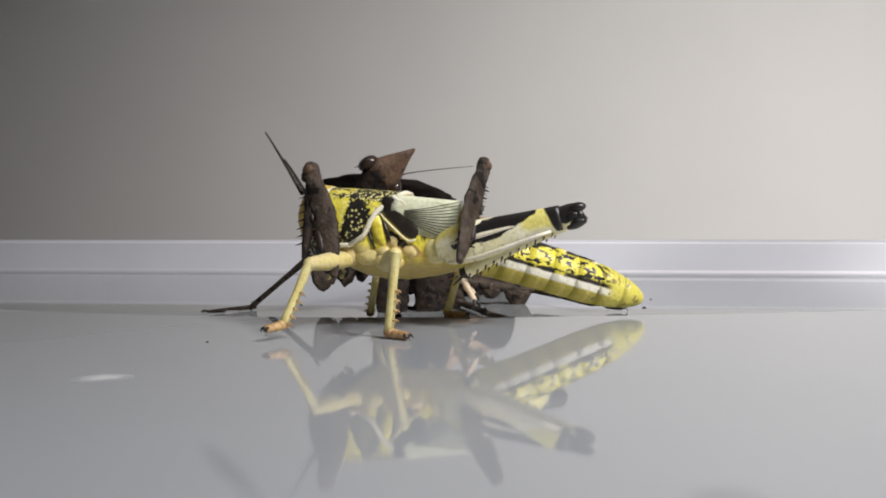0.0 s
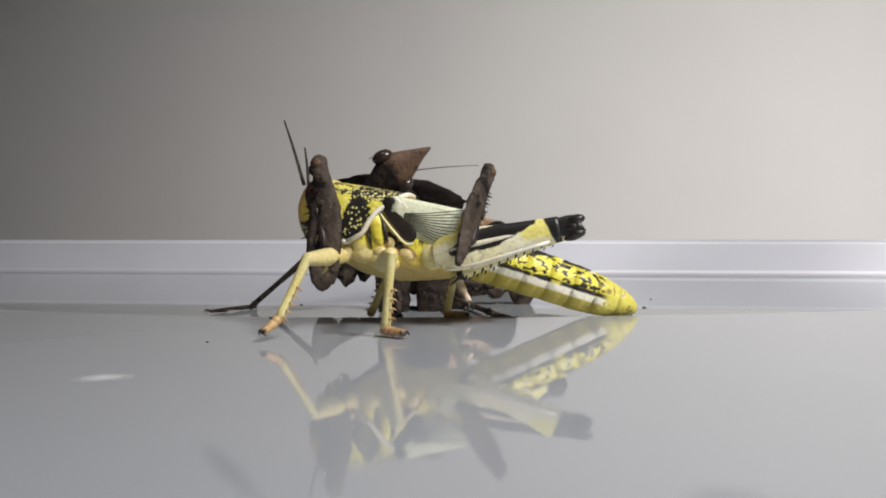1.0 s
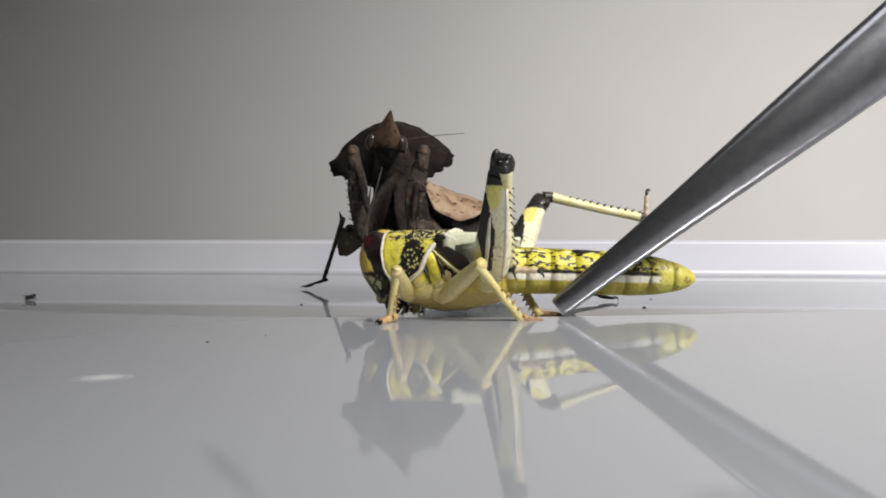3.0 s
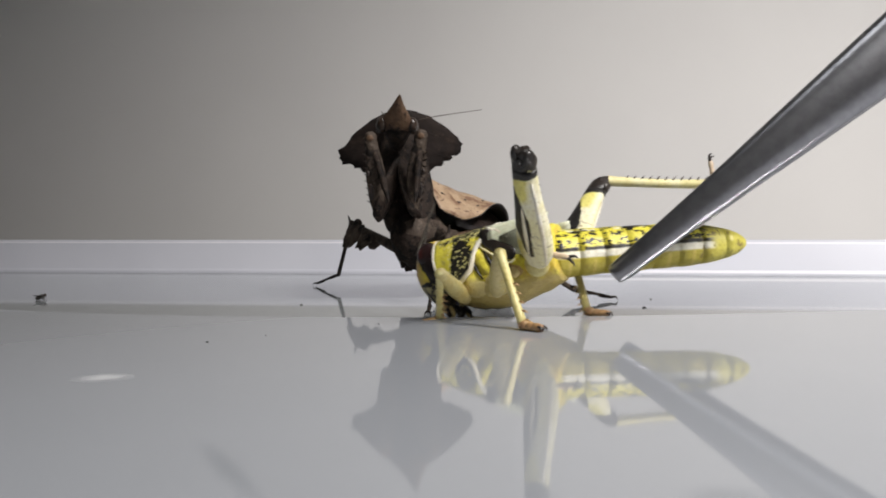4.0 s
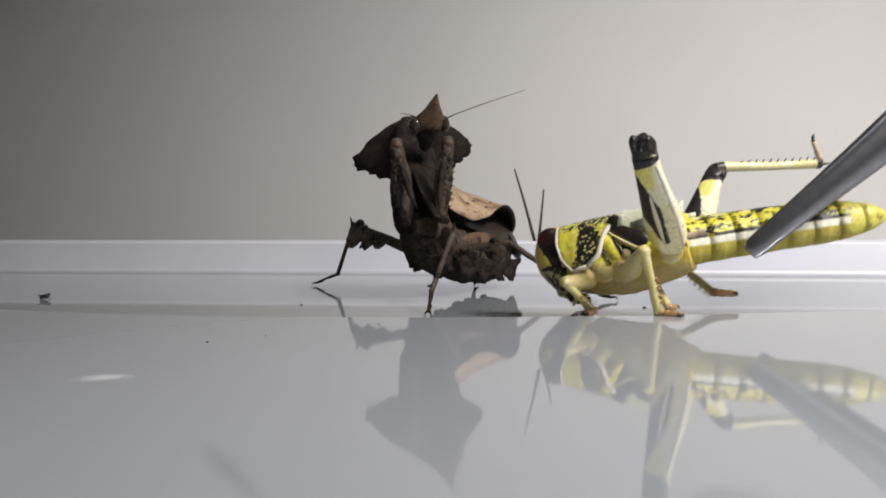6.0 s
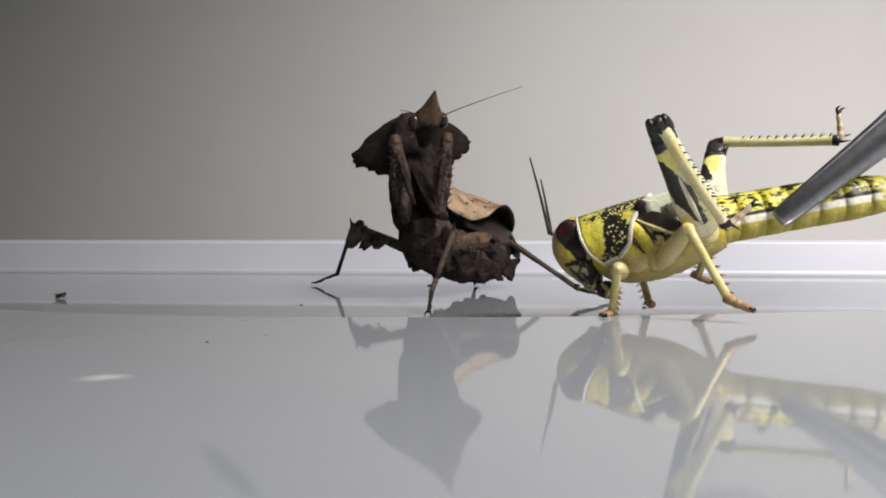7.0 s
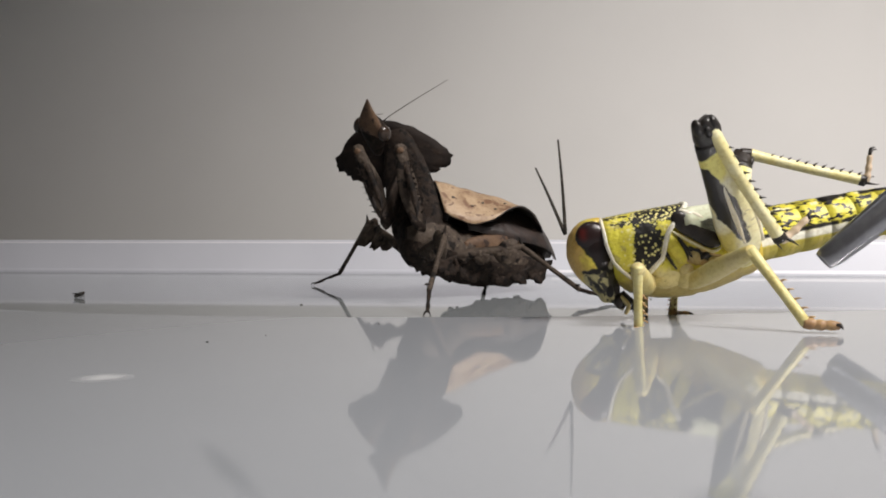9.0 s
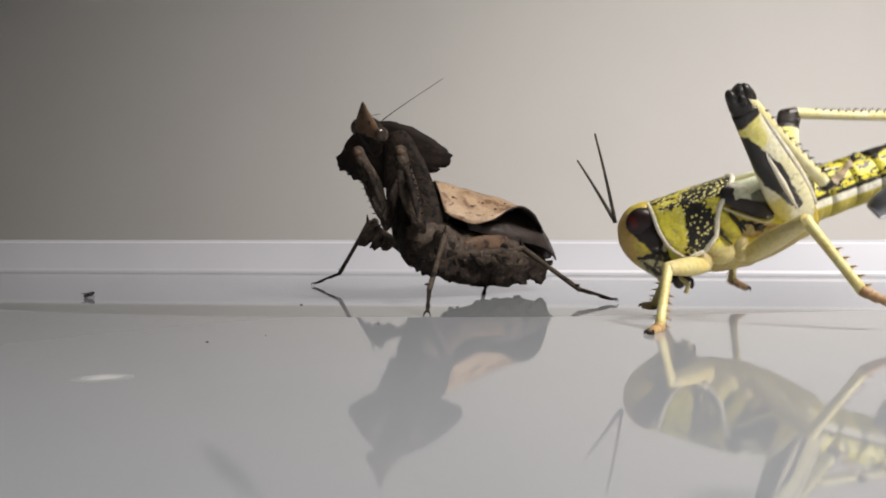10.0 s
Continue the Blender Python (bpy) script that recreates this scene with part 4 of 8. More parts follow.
        for k, (x, w, d) in enumerate(((3.6, 3.6, 5.0), (9.0, 2.6, 3.8), (13.2, 1.8, 2.6)) if key == "a" else ((3.0, 2.5, 3.2), (7.4, 1.9, 2.3), (10.6, 1.3, 1.6))):
            part("lobe", body_x("lobe", [(x - w, 0, 0.1, 0.3, 0.3), (x - w * 0.6, 0, -d * 0.30, 0.75, d * 0.42), (x, 0, -d * 0.42, 0.85, d * 0.58), (x + w * 0.6, 0, -d * 0.28, 0.7, d * 0.42), (x + w, 0, 0.1, 0.3, 0.3)],
                                 BARK_GREY, n=18, wobble=0.42), fem)
        part("lobe", egg("lobe", (2.4, 0, 0.6), (1.9, 0.6, 1.1), BARK_GREY, (0, 12, 0)), fem)
        MANTIS["leg_%s_femur" % key] = fem
        tib = part("walking_tibia", joined("walking_tibia", [tube("t", [(-0.3, 0, 0), (1.0, 0, 0), (l2 * 0.5, 0, 0), (l2 * 0.9, 0, 0), (l2 + 0.5, 0, 0)], [0.42, 0.46, 0.42, 0.55, 0.5], BARK_GREY, n=10),
                                                              tube("t", [(0.9, 0, 0.1), (0.3, 0.5, 0.7), (-0.1, 0.7, 1.0)], [0.3, 0.18, 0.04], BARK, n=6),
                                                              tube("t", [(l2 - 0.2, 0, 0.2), (l2 + 0.9, 0, 0.9), (l2 + 1.4, 0, 1.3)], [0.35, 0.2, 0.04], BARK, n=6)]), man, "thin brown shin")
        MANTIS["leg_%s_tibia" % key] = tib
        MANTIS["leg_%s_tarsus" % key] = part("walking_tarsus", joined("walking_tarsus", [
            tube("t", [(0.4, 0, 0.05), (l3 * 0.3, 0, 0), (l3 * 0.45, 0, 0.1), (l3 * 0.7, 0, 0.02), (l3 + 0.2, 0, 0)], [0.22, 0.34, 0.24, 0.34, 0.36], BARK, n=9),
            tube("t", [(0.5, 0.1, 0.1), (-0.1, 0.4, 0.3), (-0.5, 0.5, -0.1)], [0.2, 0.13, 0.03], BARK, n=6),
            tube("t", [(0.5, -0.1, 0.1), (-0.1, -0.4, 0.3), (-0.5, -0.5, -0.1)], [0.2, 0.13, 0.03], BARK, n=6),
            egg("t", (l3 * 0.35, 0, -0.15), (0.6, 0.36, 0.22), BARK, n=10), egg("t", (l3 * 0.7, 0, -0.15), (0.6, 0.36, 0.22), BARK, n=10)]), man, "dark jointed foot with claws")
    return man


build_mantis()

# ---- the tweezers ----
TWEEZERS = {}


def build_tweezers():
    tw = thing("tweezers", "long steel tweezers gripping the locust's abdomen", "tweezers")
    TWEEZERS["tweezers"] = tw

    def arm(name, flip):
        secs = []
        rows = smooth_rows([(-1.0, 0.75, 0.35), (-0.5, 1.2, 0.6), (3, 1.4, 0.8), (14, 1.95, 1.05), (28, 2.95, 1.45), (44, 4.0, 1.85), (60, 4.6, 2.0), (110, 4.6, 2.0)], 4)
        for x, w, h in rows:
            sec = []
            for k in range(13):
                a = math.pi * k / 12
                sec.append((x, w * math.cos(a), flip * h * math.sin(a) ** 0.9))
            sec += [(x, -w * 0.9, -flip * 0.15), (x, w * 0.9, -flip * 0.15)]
            secs.append(sec)
        return rings(name, secs, STEEL)
    part("near_arm", arm("near_arm", 1), tw, "rounded steel arm", at=Matrix.Translation((0, 0, 3.6 * MM)))
    far = part("far_arm", arm("far_arm", -1), tw, "steel arm with a ridged inner face")
    TWEEZERS["far_arm"] = far
    for k in range(22):
        x = 2.0 + 0.72 * k
        w = 0.85 + 0.055 * x
        part("ridge", mesh("ridge", [(x + dx, y, z) for z in (0.1, 0.42) for dx, y in ((-0.2, -w), (0.2, -w), (0.2, w), (-0.2, w))],
                           [(0, 1, 2, 3), (7, 6, 5, 4), (0, 4, 5, 1), (1, 5, 6, 2), (2, 6, 7, 3), (3, 7, 4, 0)], STEEL, smooth=False), far)
    part("bridge", body_x("bridge", [(106, 0, 0, 4.2, 5.2), (112, 0, 0, 4.0, 5.0), (122, 0, 0, 3.0, 2.6)], STEEL), tw, "joined steel end")


build_tweezers()

# ---- the fly and the specks ----
FLY = {}


def build_fly():
    fly = thing("fly", "tiny dark fly walking on the plastic tray", "fly")
    FLY["fly"] = fly
    part("body", joined("body", [egg("b", (0.0, 0, 0.72), (0.55, 0.45, 0.5), DIRT, n=12), egg("b", (-0.7, 0, 0.5), (0.62, 0.4, 0.42), DIRT, (0, -18, 0), n=12), egg("b", (0.55, 0, 0.98), (0.3, 0.34, 0.32), EYE_BROWN, n=12)]), fly)
    for s in (1, -1):
        part("wing", egg("wing", (-0.8, s * 0.35, 0.9), (0.95, 0.32, 0.04), FEELER, (s * 12, 6, s * 12), n=12), fly)
        for k in range(3):
            part("leg", tube("leg", [(0.3 - 0.35 * k, s * 0.3, 0.4), (0.5 - 0.5 * k, s * 0.8, 0.6), (0.6 - 0.65 * k, s * 1.15, 0.02)], [0.07, 0.06, 0.04], DIRT, n=5), fly)


build_fly()


def crumb(x, y, z, r, seed, mat=DIRT, flat=0.6, stretch=1.0):
    rnd = random.Random(seed)
    rows = [(-r * stretch, 0, z + r * flat * 0.4, r * 0.3, r * flat * 0.3), (-r * 0.3, 0, z + r * flat * 0.5, r * rnd.uniform(0.6, 1.0), r * flat * 0.5), (r * 0.4, 0, z + r * flat * 0.5, r * rnd.uniform(0.5, 0.9), r * flat * 0.5),
            (r * stretch, 0, z + r * flat * 0.35, r * 0.2, r * flat * 0.25)]
    ob = part("crumb", body_x("crumb", rows, mat, steps=2, n=10, wobble=0.5), at=Matrix.Translation((x * MM, y * MM, 0)) @ pose(0, 0, 0, 0, 0, rnd.uniform(0, 180)))
    return tagged(ob, "tiny dark speck of dirt on the plastic", "crumb", group="specks of dirt")


for k, (x, y, on_back, r) in enumerate(((-25.4, 119.9, 1, 0.30), (35.3, 116.7, 1, 0.22), (30.8, 105.4, 1, 0.35), (-26.1, 74.0, 0, 0.2), (-20.5, 77.0, 0, 0.12), (-8.2, 82.5, 0, 0.15))):
    crumb(x, y, back_z(x) if on_back else 0.0, r, k)


def mark(name, x, y, z, rx, ry, turn, mat, label, seed):
    """A thin film on the plastic, with an uneven outline."""
    n = 40
    verts = [(0, 0, z + 0.05)]
    for ring in (0.55, 1.0):
        for k in range(n):
            a = 2 * math.pi * k / n
            w = ring * (1 + 0.10 * noise.noise((math.cos(a) * 1.6, math.sin(a) * 1.6, seed)))
            verts.append((rx * w * math.cos(a), ry * w * math.sin(a), z + (0.05 if ring < 1 else 0.03)))
    faces = [(0, 1 + k, 1 + (k + 1) % n) for k in range(n)]
    faces += [(1 + k, 1 + n + k, 1 + n + (k + 1) % n, 1 + (k + 1) % n) for k in range(n)]
    ob = part(name, mesh(name, verts, faces, mat), at=pose(x * MM, y * MM, 0, 0, 0, turn))
    return tagged(ob, label, "mark")


mark("dried_smear", -28.9, 57.0, 0.0, 3.6, 2.2, -8, SMEAR, "small white dried smear on the plastic panel", 1.0)
# Two faint blue-grey marks, darker than the panel around them.
mark("water_mark", -11.1, 33.4, 0.0, 7.4, 0.95, -59, MARK_TONE, "faint blue-grey streak on the plastic panel", 2.0)
mark("water_mark", 11.2, 27.6, 0.0, 2.4, 1.7, 0, MARK_TONE, "faint round blue-grey mark on the plastic panel", 3.0)


def motions():
    walk(LOCUST["locust"], [
        (0.00, pose(-0.00379, 0.08147, 0.01056, 3.3, -8.5, 165.7)),
        (0.50, pose(-0.00326, 0.08148, 0.01043, 2.8, -12.6, 166.4)),
        (1.00, pose(-0.00404, 0.08139, 0.01034, 3.0, -14.3, 165.9)),
        (1.50, pose(-0.00413, 0.08069, 0.01031, 6.1, -14.7, 165.0)),
        (1.80, pose(-0.00333, 0.08134, 0.00996, 9.8, -19.9, 166.9)),
        (2.00, pose(0.00373, 0.08304, 0.00950, 1.6, -18.2, 168.0)),
        (2.20, pose(0.00246, 0.08445, 0.00944, -7.0, -12.7, 167.3)),
        (3.30, pose(0.00255, 0.08804, 0.00516, 11.7, 1.1, 156.9)),
        (3.50, pose(0.00385, 0.08810, 0.00565, 12.2, 5.1, 153.4)),
        (4.00, pose(0.00904, 0.08592, 0.00664, 10.5, 10.5, 149.4)),
        (4.50, pose(0.01590, 0.08438, 0.00623, 9.8, 9.2, 139.7)),
        (5.00, pose(0.01919, 0.08432, 0.00660, 15.9, 6.8, 143.6)),
        (5.50, pose(0.02381, 0.08761, 0.00567, 12.8, 4.9, 151.1)),
        (6.00, pose(0.02544, 0.08757, 0.00745, 13.0, 8.3, 149.9)),
        (6.20, pose(0.02798, 0.08628, 0.00871, 7.7, 10.6, 154.5)),
        (7.30, pose(0.02814, 0.08449, 0.00959, 6.0, 12.9, 160.5)),
        (7.50, pose(0.02913, 0.08382, 0.00859, 8.0, 11.4, 159.8)),
        (8.00, pose(0.03322, 0.08269, 0.00959, -2.8, 6.0, 172.2)),
        (8.50, pose(0.03072, 0.07696, 0.00824, -0.7, 4.0, 167.4)),
        (9.00, pose(0.02877, 0.07739, 0.00808, 0.4, 6.5, 171.8)),
        (9.50, pose(0.03124, 0.07520, 0.00758, 5.1, 5.3, 167.4)),
        (10.00, pose(0.03484, 0.07746, 0.01125, -5.7, 14.3, 167.1)),
    ])
    walk(LOCUST["abdomen"], [
        (0.00, pose(-0.00400, 0.00000, 0.00000, 0.0, -9.3, 20.0)),
        (0.50, pose(-0.00400, 0.00000, 0.00000, 0.0, -7.4, 19.2)),
        (1.00, pose(-0.00400, 0.00000, 0.00000, 0.0, -5.5, 20.6)),
        (1.50, pose(-0.00400, 0.00000, 0.00000, 0.0, -5.0, 28.1)),
        (1.80, pose(-0.00400, 0.00000, 0.00000, 0.0, 5.8, 30.5)),
        (2.00, pose(-0.00400, 0.00000, 0.00000, 0.0, 15.9, 18.0)),
        (2.20, pose(-0.00400, 0.00000, 0.00000, 0.0, 6.9, 15.2)),
        (3.30, pose(-0.00400, 0.00000, 0.00000, 0.0, 0.5, 21.0)),
        (3.50, pose(-0.00400, 0.00000, 0.00000, 0.0, 2.1, 22.6)),
        (4.00, pose(-0.00400, 0.00000, 0.00000, 0.0, -0.7, 35.1)),
        (4.50, pose(-0.00400, 0.00000, 0.00000, 0.0, 6.8, 47.9)),
        (5.00, pose(-0.00400, 0.00000, 0.00000, -0.0, 9.7, 40.0)),
        (5.50, pose(-0.00400, 0.00000, 0.00000, -0.0, 5.0, 28.3)),
        (6.00, pose(-0.00400, 0.00000, 0.00000, 0.0, 4.6, 24.6)),
        (6.20, pose(-0.00400, 0.00000, 0.00000, 0.0, 1.9, 21.2)),
        (7.30, pose(-0.00400, 0.00000, 0.00000, 0.0, -3.0, 15.7)),
        (7.50, pose(-0.00400, 0.00000, 0.00000, 0.0, -0.7, 16.8)),
        (8.00, pose(-0.00400, 0.00000, 0.00000, 0.0, 0.5, 7.6)),
        (8.50, pose(-0.00400, 0.00000, 0.00000, 0.0, 3.8, 14.4)),
        (9.00, pose(-0.00400, 0.00000, 0.00000, 0.0, 2.4, 10.0)),
        (9.50, pose(-0.00400, 0.00000, 0.00000, 0.0, 5.3, 15.4)),
        (10.00, pose(-0.00400, 0.00000, 0.00000, -0.0, 1.0, 18.0)),
    ])
    walk(LOCUST["hl_femur"], [
        (0.00, pose(-0.00440, 0.00320, -0.00120, 92.1, -19.8, 173.8)),
        (0.50, pose(-0.00440, 0.00320, -0.00120, 93.5, -23.1, 171.1)),
        (1.00, pose(-0.00440, 0.00320, -0.00120, 90.5, -23.8, 178.8)),
        (1.50, pose(-0.00440, 0.00320, -0.00120, 90.2, -24.1, 179.6)),
        (1.80, pose(-0.00440, 0.00320, -0.00120, 97.0, -27.7, 165.2)),
        (2.00, pose(-0.00440, 0.00320, -0.00120, 136.1, -78.9, 133.3)),
        (2.20, pose(-0.00440, 0.00320, -0.00120, 117.2, -77.4, 152.2)),
        (3.30, pose(-0.00440, 0.00320, -0.00120, 153.8, -44.1, 108.9)),
        (3.50, pose(-0.00440, 0.00320, -0.00120, 148.6, -40.6, 111.7)),
        (4.00, pose(-0.00440, 0.00320, -0.00120, 141.5, -32.9, 113.4)),
        (4.50, pose(-0.00440, 0.00320, -0.00120, 138.8, -34.6, 116.4)),
        (5.00, pose(-0.00440, 0.00320, -0.00120, 146.9, -28.8, 107.4)),
        (5.50, pose(-0.00440, 0.00320, -0.00120, 169.5, -36.5, 96.3)),
        (6.00, pose(-0.00440, 0.00320, -0.00120, 170.7, -35.1, 95.4)),
        (6.20, pose(-0.00440, 0.00320, -0.00120, -175.7, -41.5, 87.2)),
        (7.30, pose(-0.00440, 0.00320, -0.00120, -164.1, -44.5, 78.7)),
        (7.50, pose(-0.00440, 0.00320, -0.00120, -162.3, -41.3, 78.1)),
        (8.00, pose(-0.00440, 0.00320, -0.00120, -131.9, -58.1, 46.6)),
        (8.50, pose(-0.00440, 0.00320, -0.00120, -147.7, -61.2, 61.0)),
        (9.00, pose(-0.00440, 0.00320, -0.00120, -146.3, -56.3, 61.0)),
        (9.50, pose(-0.00440, 0.00320, -0.00120, -148.0, -50.2, 64.4)),
        (10.00, pose(-0.00440, 0.00320, -0.00120, -141.5, -64.8, 54.2)),
    ])
    walk(LOCUST["hl_tibia"], [
        (0.00, pose(-0.01965, 0.00485, 0.00431, -82.3, 32.6, -9.9)),
        (0.50, pose(-0.01921, 0.00552, 0.00519, -82.4, 33.8, -10.5)),
        (1.00, pose(-0.01931, 0.00351, 0.00537, -82.3, 34.0, -10.4)),
        (1.50, pose(-0.01928, 0.00331, 0.00546, -84.3, 35.3, -14.2)),
        (1.80, pose(-0.01836, 0.00689, 0.00637, -93.4, 38.0, -17.6)),
        (2.00, pose(-0.00656, 0.00549, 0.01479, 15.9, 63.8, 104.3)),
        (2.20, pose(-0.00756, 0.00486, 0.01471, 13.6, 42.3, 99.2)),
        (2.75, pose(-0.00787, 0.00957, 0.01243, -176.9, 89.0, -91.4)),
        (3.30, pose(-0.00818, 0.01427, 0.01015, -167.6, 18.3, -83.1)),
        (3.50, pose(-0.00897, 0.01470, 0.00941, -157.2, 19.8, -79.3)),
        (4.00, pose(-0.00983, 0.01577, 0.00765, -146.6, 32.3, -70.6)),
        (4.50, pose(-0.01037, 0.01521, 0.00806, -138.4, 30.1, -66.0)),
        (5.00, pose(-0.00868, 0.01683, 0.00666, -154.9, 28.0, -77.6)),
        (5.50, pose(-0.00583, 0.01623, 0.00849, -179.3, 34.8, -89.6)),
        (6.00, pose(-0.00565, 0.01649, 0.00816, 179.2, 34.1, -89.8)),
        (6.20, pose(-0.00379, 0.01540, 0.00960, 166.9, 40.2, -98.5)),
        (7.30, pose(-0.00212, 0.01460, 0.01023, 146.4, 52.3, -118.2)),
        (7.50, pose(-0.00187, 0.01517, 0.00957, 152.5, 41.8, -110.7)),
        (8.00, pose(0.00152, 0.00945, 0.01264, 129.2, 48.1, -132.3)),
        (8.50, pose(-0.00059, 0.01008, 0.01308, 125.9, 59.6, -140.0)),
        (9.00, pose(-0.00002, 0.01111, 0.01236, 116.8, 57.9, -149.2)),
        (9.50, pose(0.00012, 0.01261, 0.01132, 122.0, 54.2, -142.4)),
        (10.00, pose(-0.00034, 0.00883, 0.01355, 118.4, 55.1, -146.7)),
    ])
    walk(LOCUST["hr_femur"], [
        (0.00, pose(-0.00440, -0.00320, -0.00120, -108.8, -21.6, -137.2)),
        (0.50, pose(-0.00440, -0.00320, -0.00120, -109.4, -21.7, -136.3)),
        (1.00, pose(-0.00440, -0.00320, -0.00120, -108.1, -21.8, -138.7)),
        (1.50, pose(-0.00440, -0.00320, -0.00120, -112.5, -26.2, -136.8)),
        (1.80, pose(-0.00440, -0.00320, -0.00120, -113.6, -30.5, -139.2)),
        (2.00, pose(-0.00440, -0.00320, -0.00120, 158.8, -49.9, -73.5)),
        (2.20, pose(-0.00440, -0.00320, -0.00120, 164.3, -47.3, -78.3)),
        (3.30, pose(-0.00440, -0.00320, -0.00120, -145.2, -51.5, -118.5)),
        (3.50, pose(-0.00440, -0.00320, -0.00120, -141.3, -55.5, -123.4)),
        (4.00, pose(-0.00440, -0.00320, -0.00120, -151.0, -49.3, -112.8)),
        (4.50, pose(-0.00440, -0.00320, -0.00120, -157.2, -49.5, -107.8)),
        (5.00, pose(-0.00440, -0.00320, -0.00120, -157.3, -56.0, -109.2)),
        (5.50, pose(-0.00440, -0.00320, -0.00120, -151.3, -51.7, -113.3)),
        (6.00, pose(-0.00440, -0.00320, -0.00120, -145.9, -55.0, -119.0)),
        (6.20, pose(-0.00440, -0.00320, -0.00120, -145.5, -50.2, -117.9)),
        (7.30, pose(-0.00440, -0.00320, -0.00120, -148.0, -50.9, -115.8)),
        (7.50, pose(-0.00440, -0.00320, -0.00120, -153.3, -52.1, -111.6)),
        (8.00, pose(-0.00440, -0.00320, -0.00120, -149.2, -41.5, -111.5)),
        (8.50, pose(-0.00440, -0.00320, -0.00120, -139.9, -42.6, -119.7)),
        (9.00, pose(-0.00440, -0.00320, -0.00120, -140.2, -43.9, -120.0)),
        (9.50, pose(-0.00440, -0.00320, -0.00120, -143.7, -47.7, -118.5)),
        (10.00, pose(-0.00440, -0.00320, -0.00120, -138.1, -39.1, -119.5)),
    ])
    walk(LOCUST["hr_tibia"], [
        (0.00, pose(-0.01552, -0.01350, 0.00479, 100.0, 37.9, 16.0)),
        (0.50, pose(-0.01536, -0.01366, 0.00482, 99.9, 37.8, 15.9)),
        (1.00, pose(-0.01577, -0.01318, 0.00486, 100.7, 37.8, 17.1)),
        (1.50, pose(-0.01506, -0.01322, 0.00599, 101.1, 40.8, 16.7)),
        (1.80, pose(-0.01504, -0.01237, 0.00707, 97.8, 41.3, 11.8)),
        (1.90, pose(-0.00822, -0.01282, 0.00917, 153.0, 53.2, 60.8)),
        (2.00, pose(-0.00141, -0.01326, 0.01128, -160.3, 33.6, 101.2)),
        (2.20, pose(-0.00216, -0.01402, 0.01078, -93.7, 27.7, 172.1)),
        (3.30, pose(-0.00925, -0.01212, 0.01155, -88.4, 8.7, -155.9)),
        (3.50, pose(-0.00949, -0.01092, 0.01223, -91.9, 10.9, -169.5)),
        (4.00, pose(-0.00852, -0.01301, 0.01115, -90.2, 9.2, -155.5)),
        (4.50, pose(-0.00763, -0.01327, 0.01120, -110.4, -4.6, -121.7)),
        (5.00, pose(-0.00739, -0.01182, 0.01231, -104.7, -9.2, -121.3)),
        (5.50, pose(-0.00839, -0.01249, 0.01159, -90.9, -1.1, -138.7)),
        (6.00, pose(-0.00893, -0.01137, 0.01216, -90.7, -1.0, -146.4)),
        (6.20, pose(-0.00927, -0.01242, 0.01133, -87.6, 6.9, -160.6)),
        (7.30, pose(-0.00889, -0.01246, 0.01144, -95.5, 16.9, 161.7)),
        (7.50, pose(-0.00809, -0.01251, 0.01166, -92.8, 17.0, 170.7)),
        (8.00, pose(-0.00889, -0.01456, 0.00959, -85.8, 17.2, -166.1)),
        (8.50, pose(-0.01035, -0.01361, 0.00984, -86.3, 16.5, -167.3)),
        (9.00, pose(-0.01027, -0.01337, 0.01011, -92.0, 22.9, 174.8)),
        (9.50, pose(-0.00965, -0.01284, 0.01085, -85.9, 19.5, -167.9)),
        (10.00, pose(-0.01063, -0.01420, 0.00909, -85.0, 17.3, -163.6)),
    ])
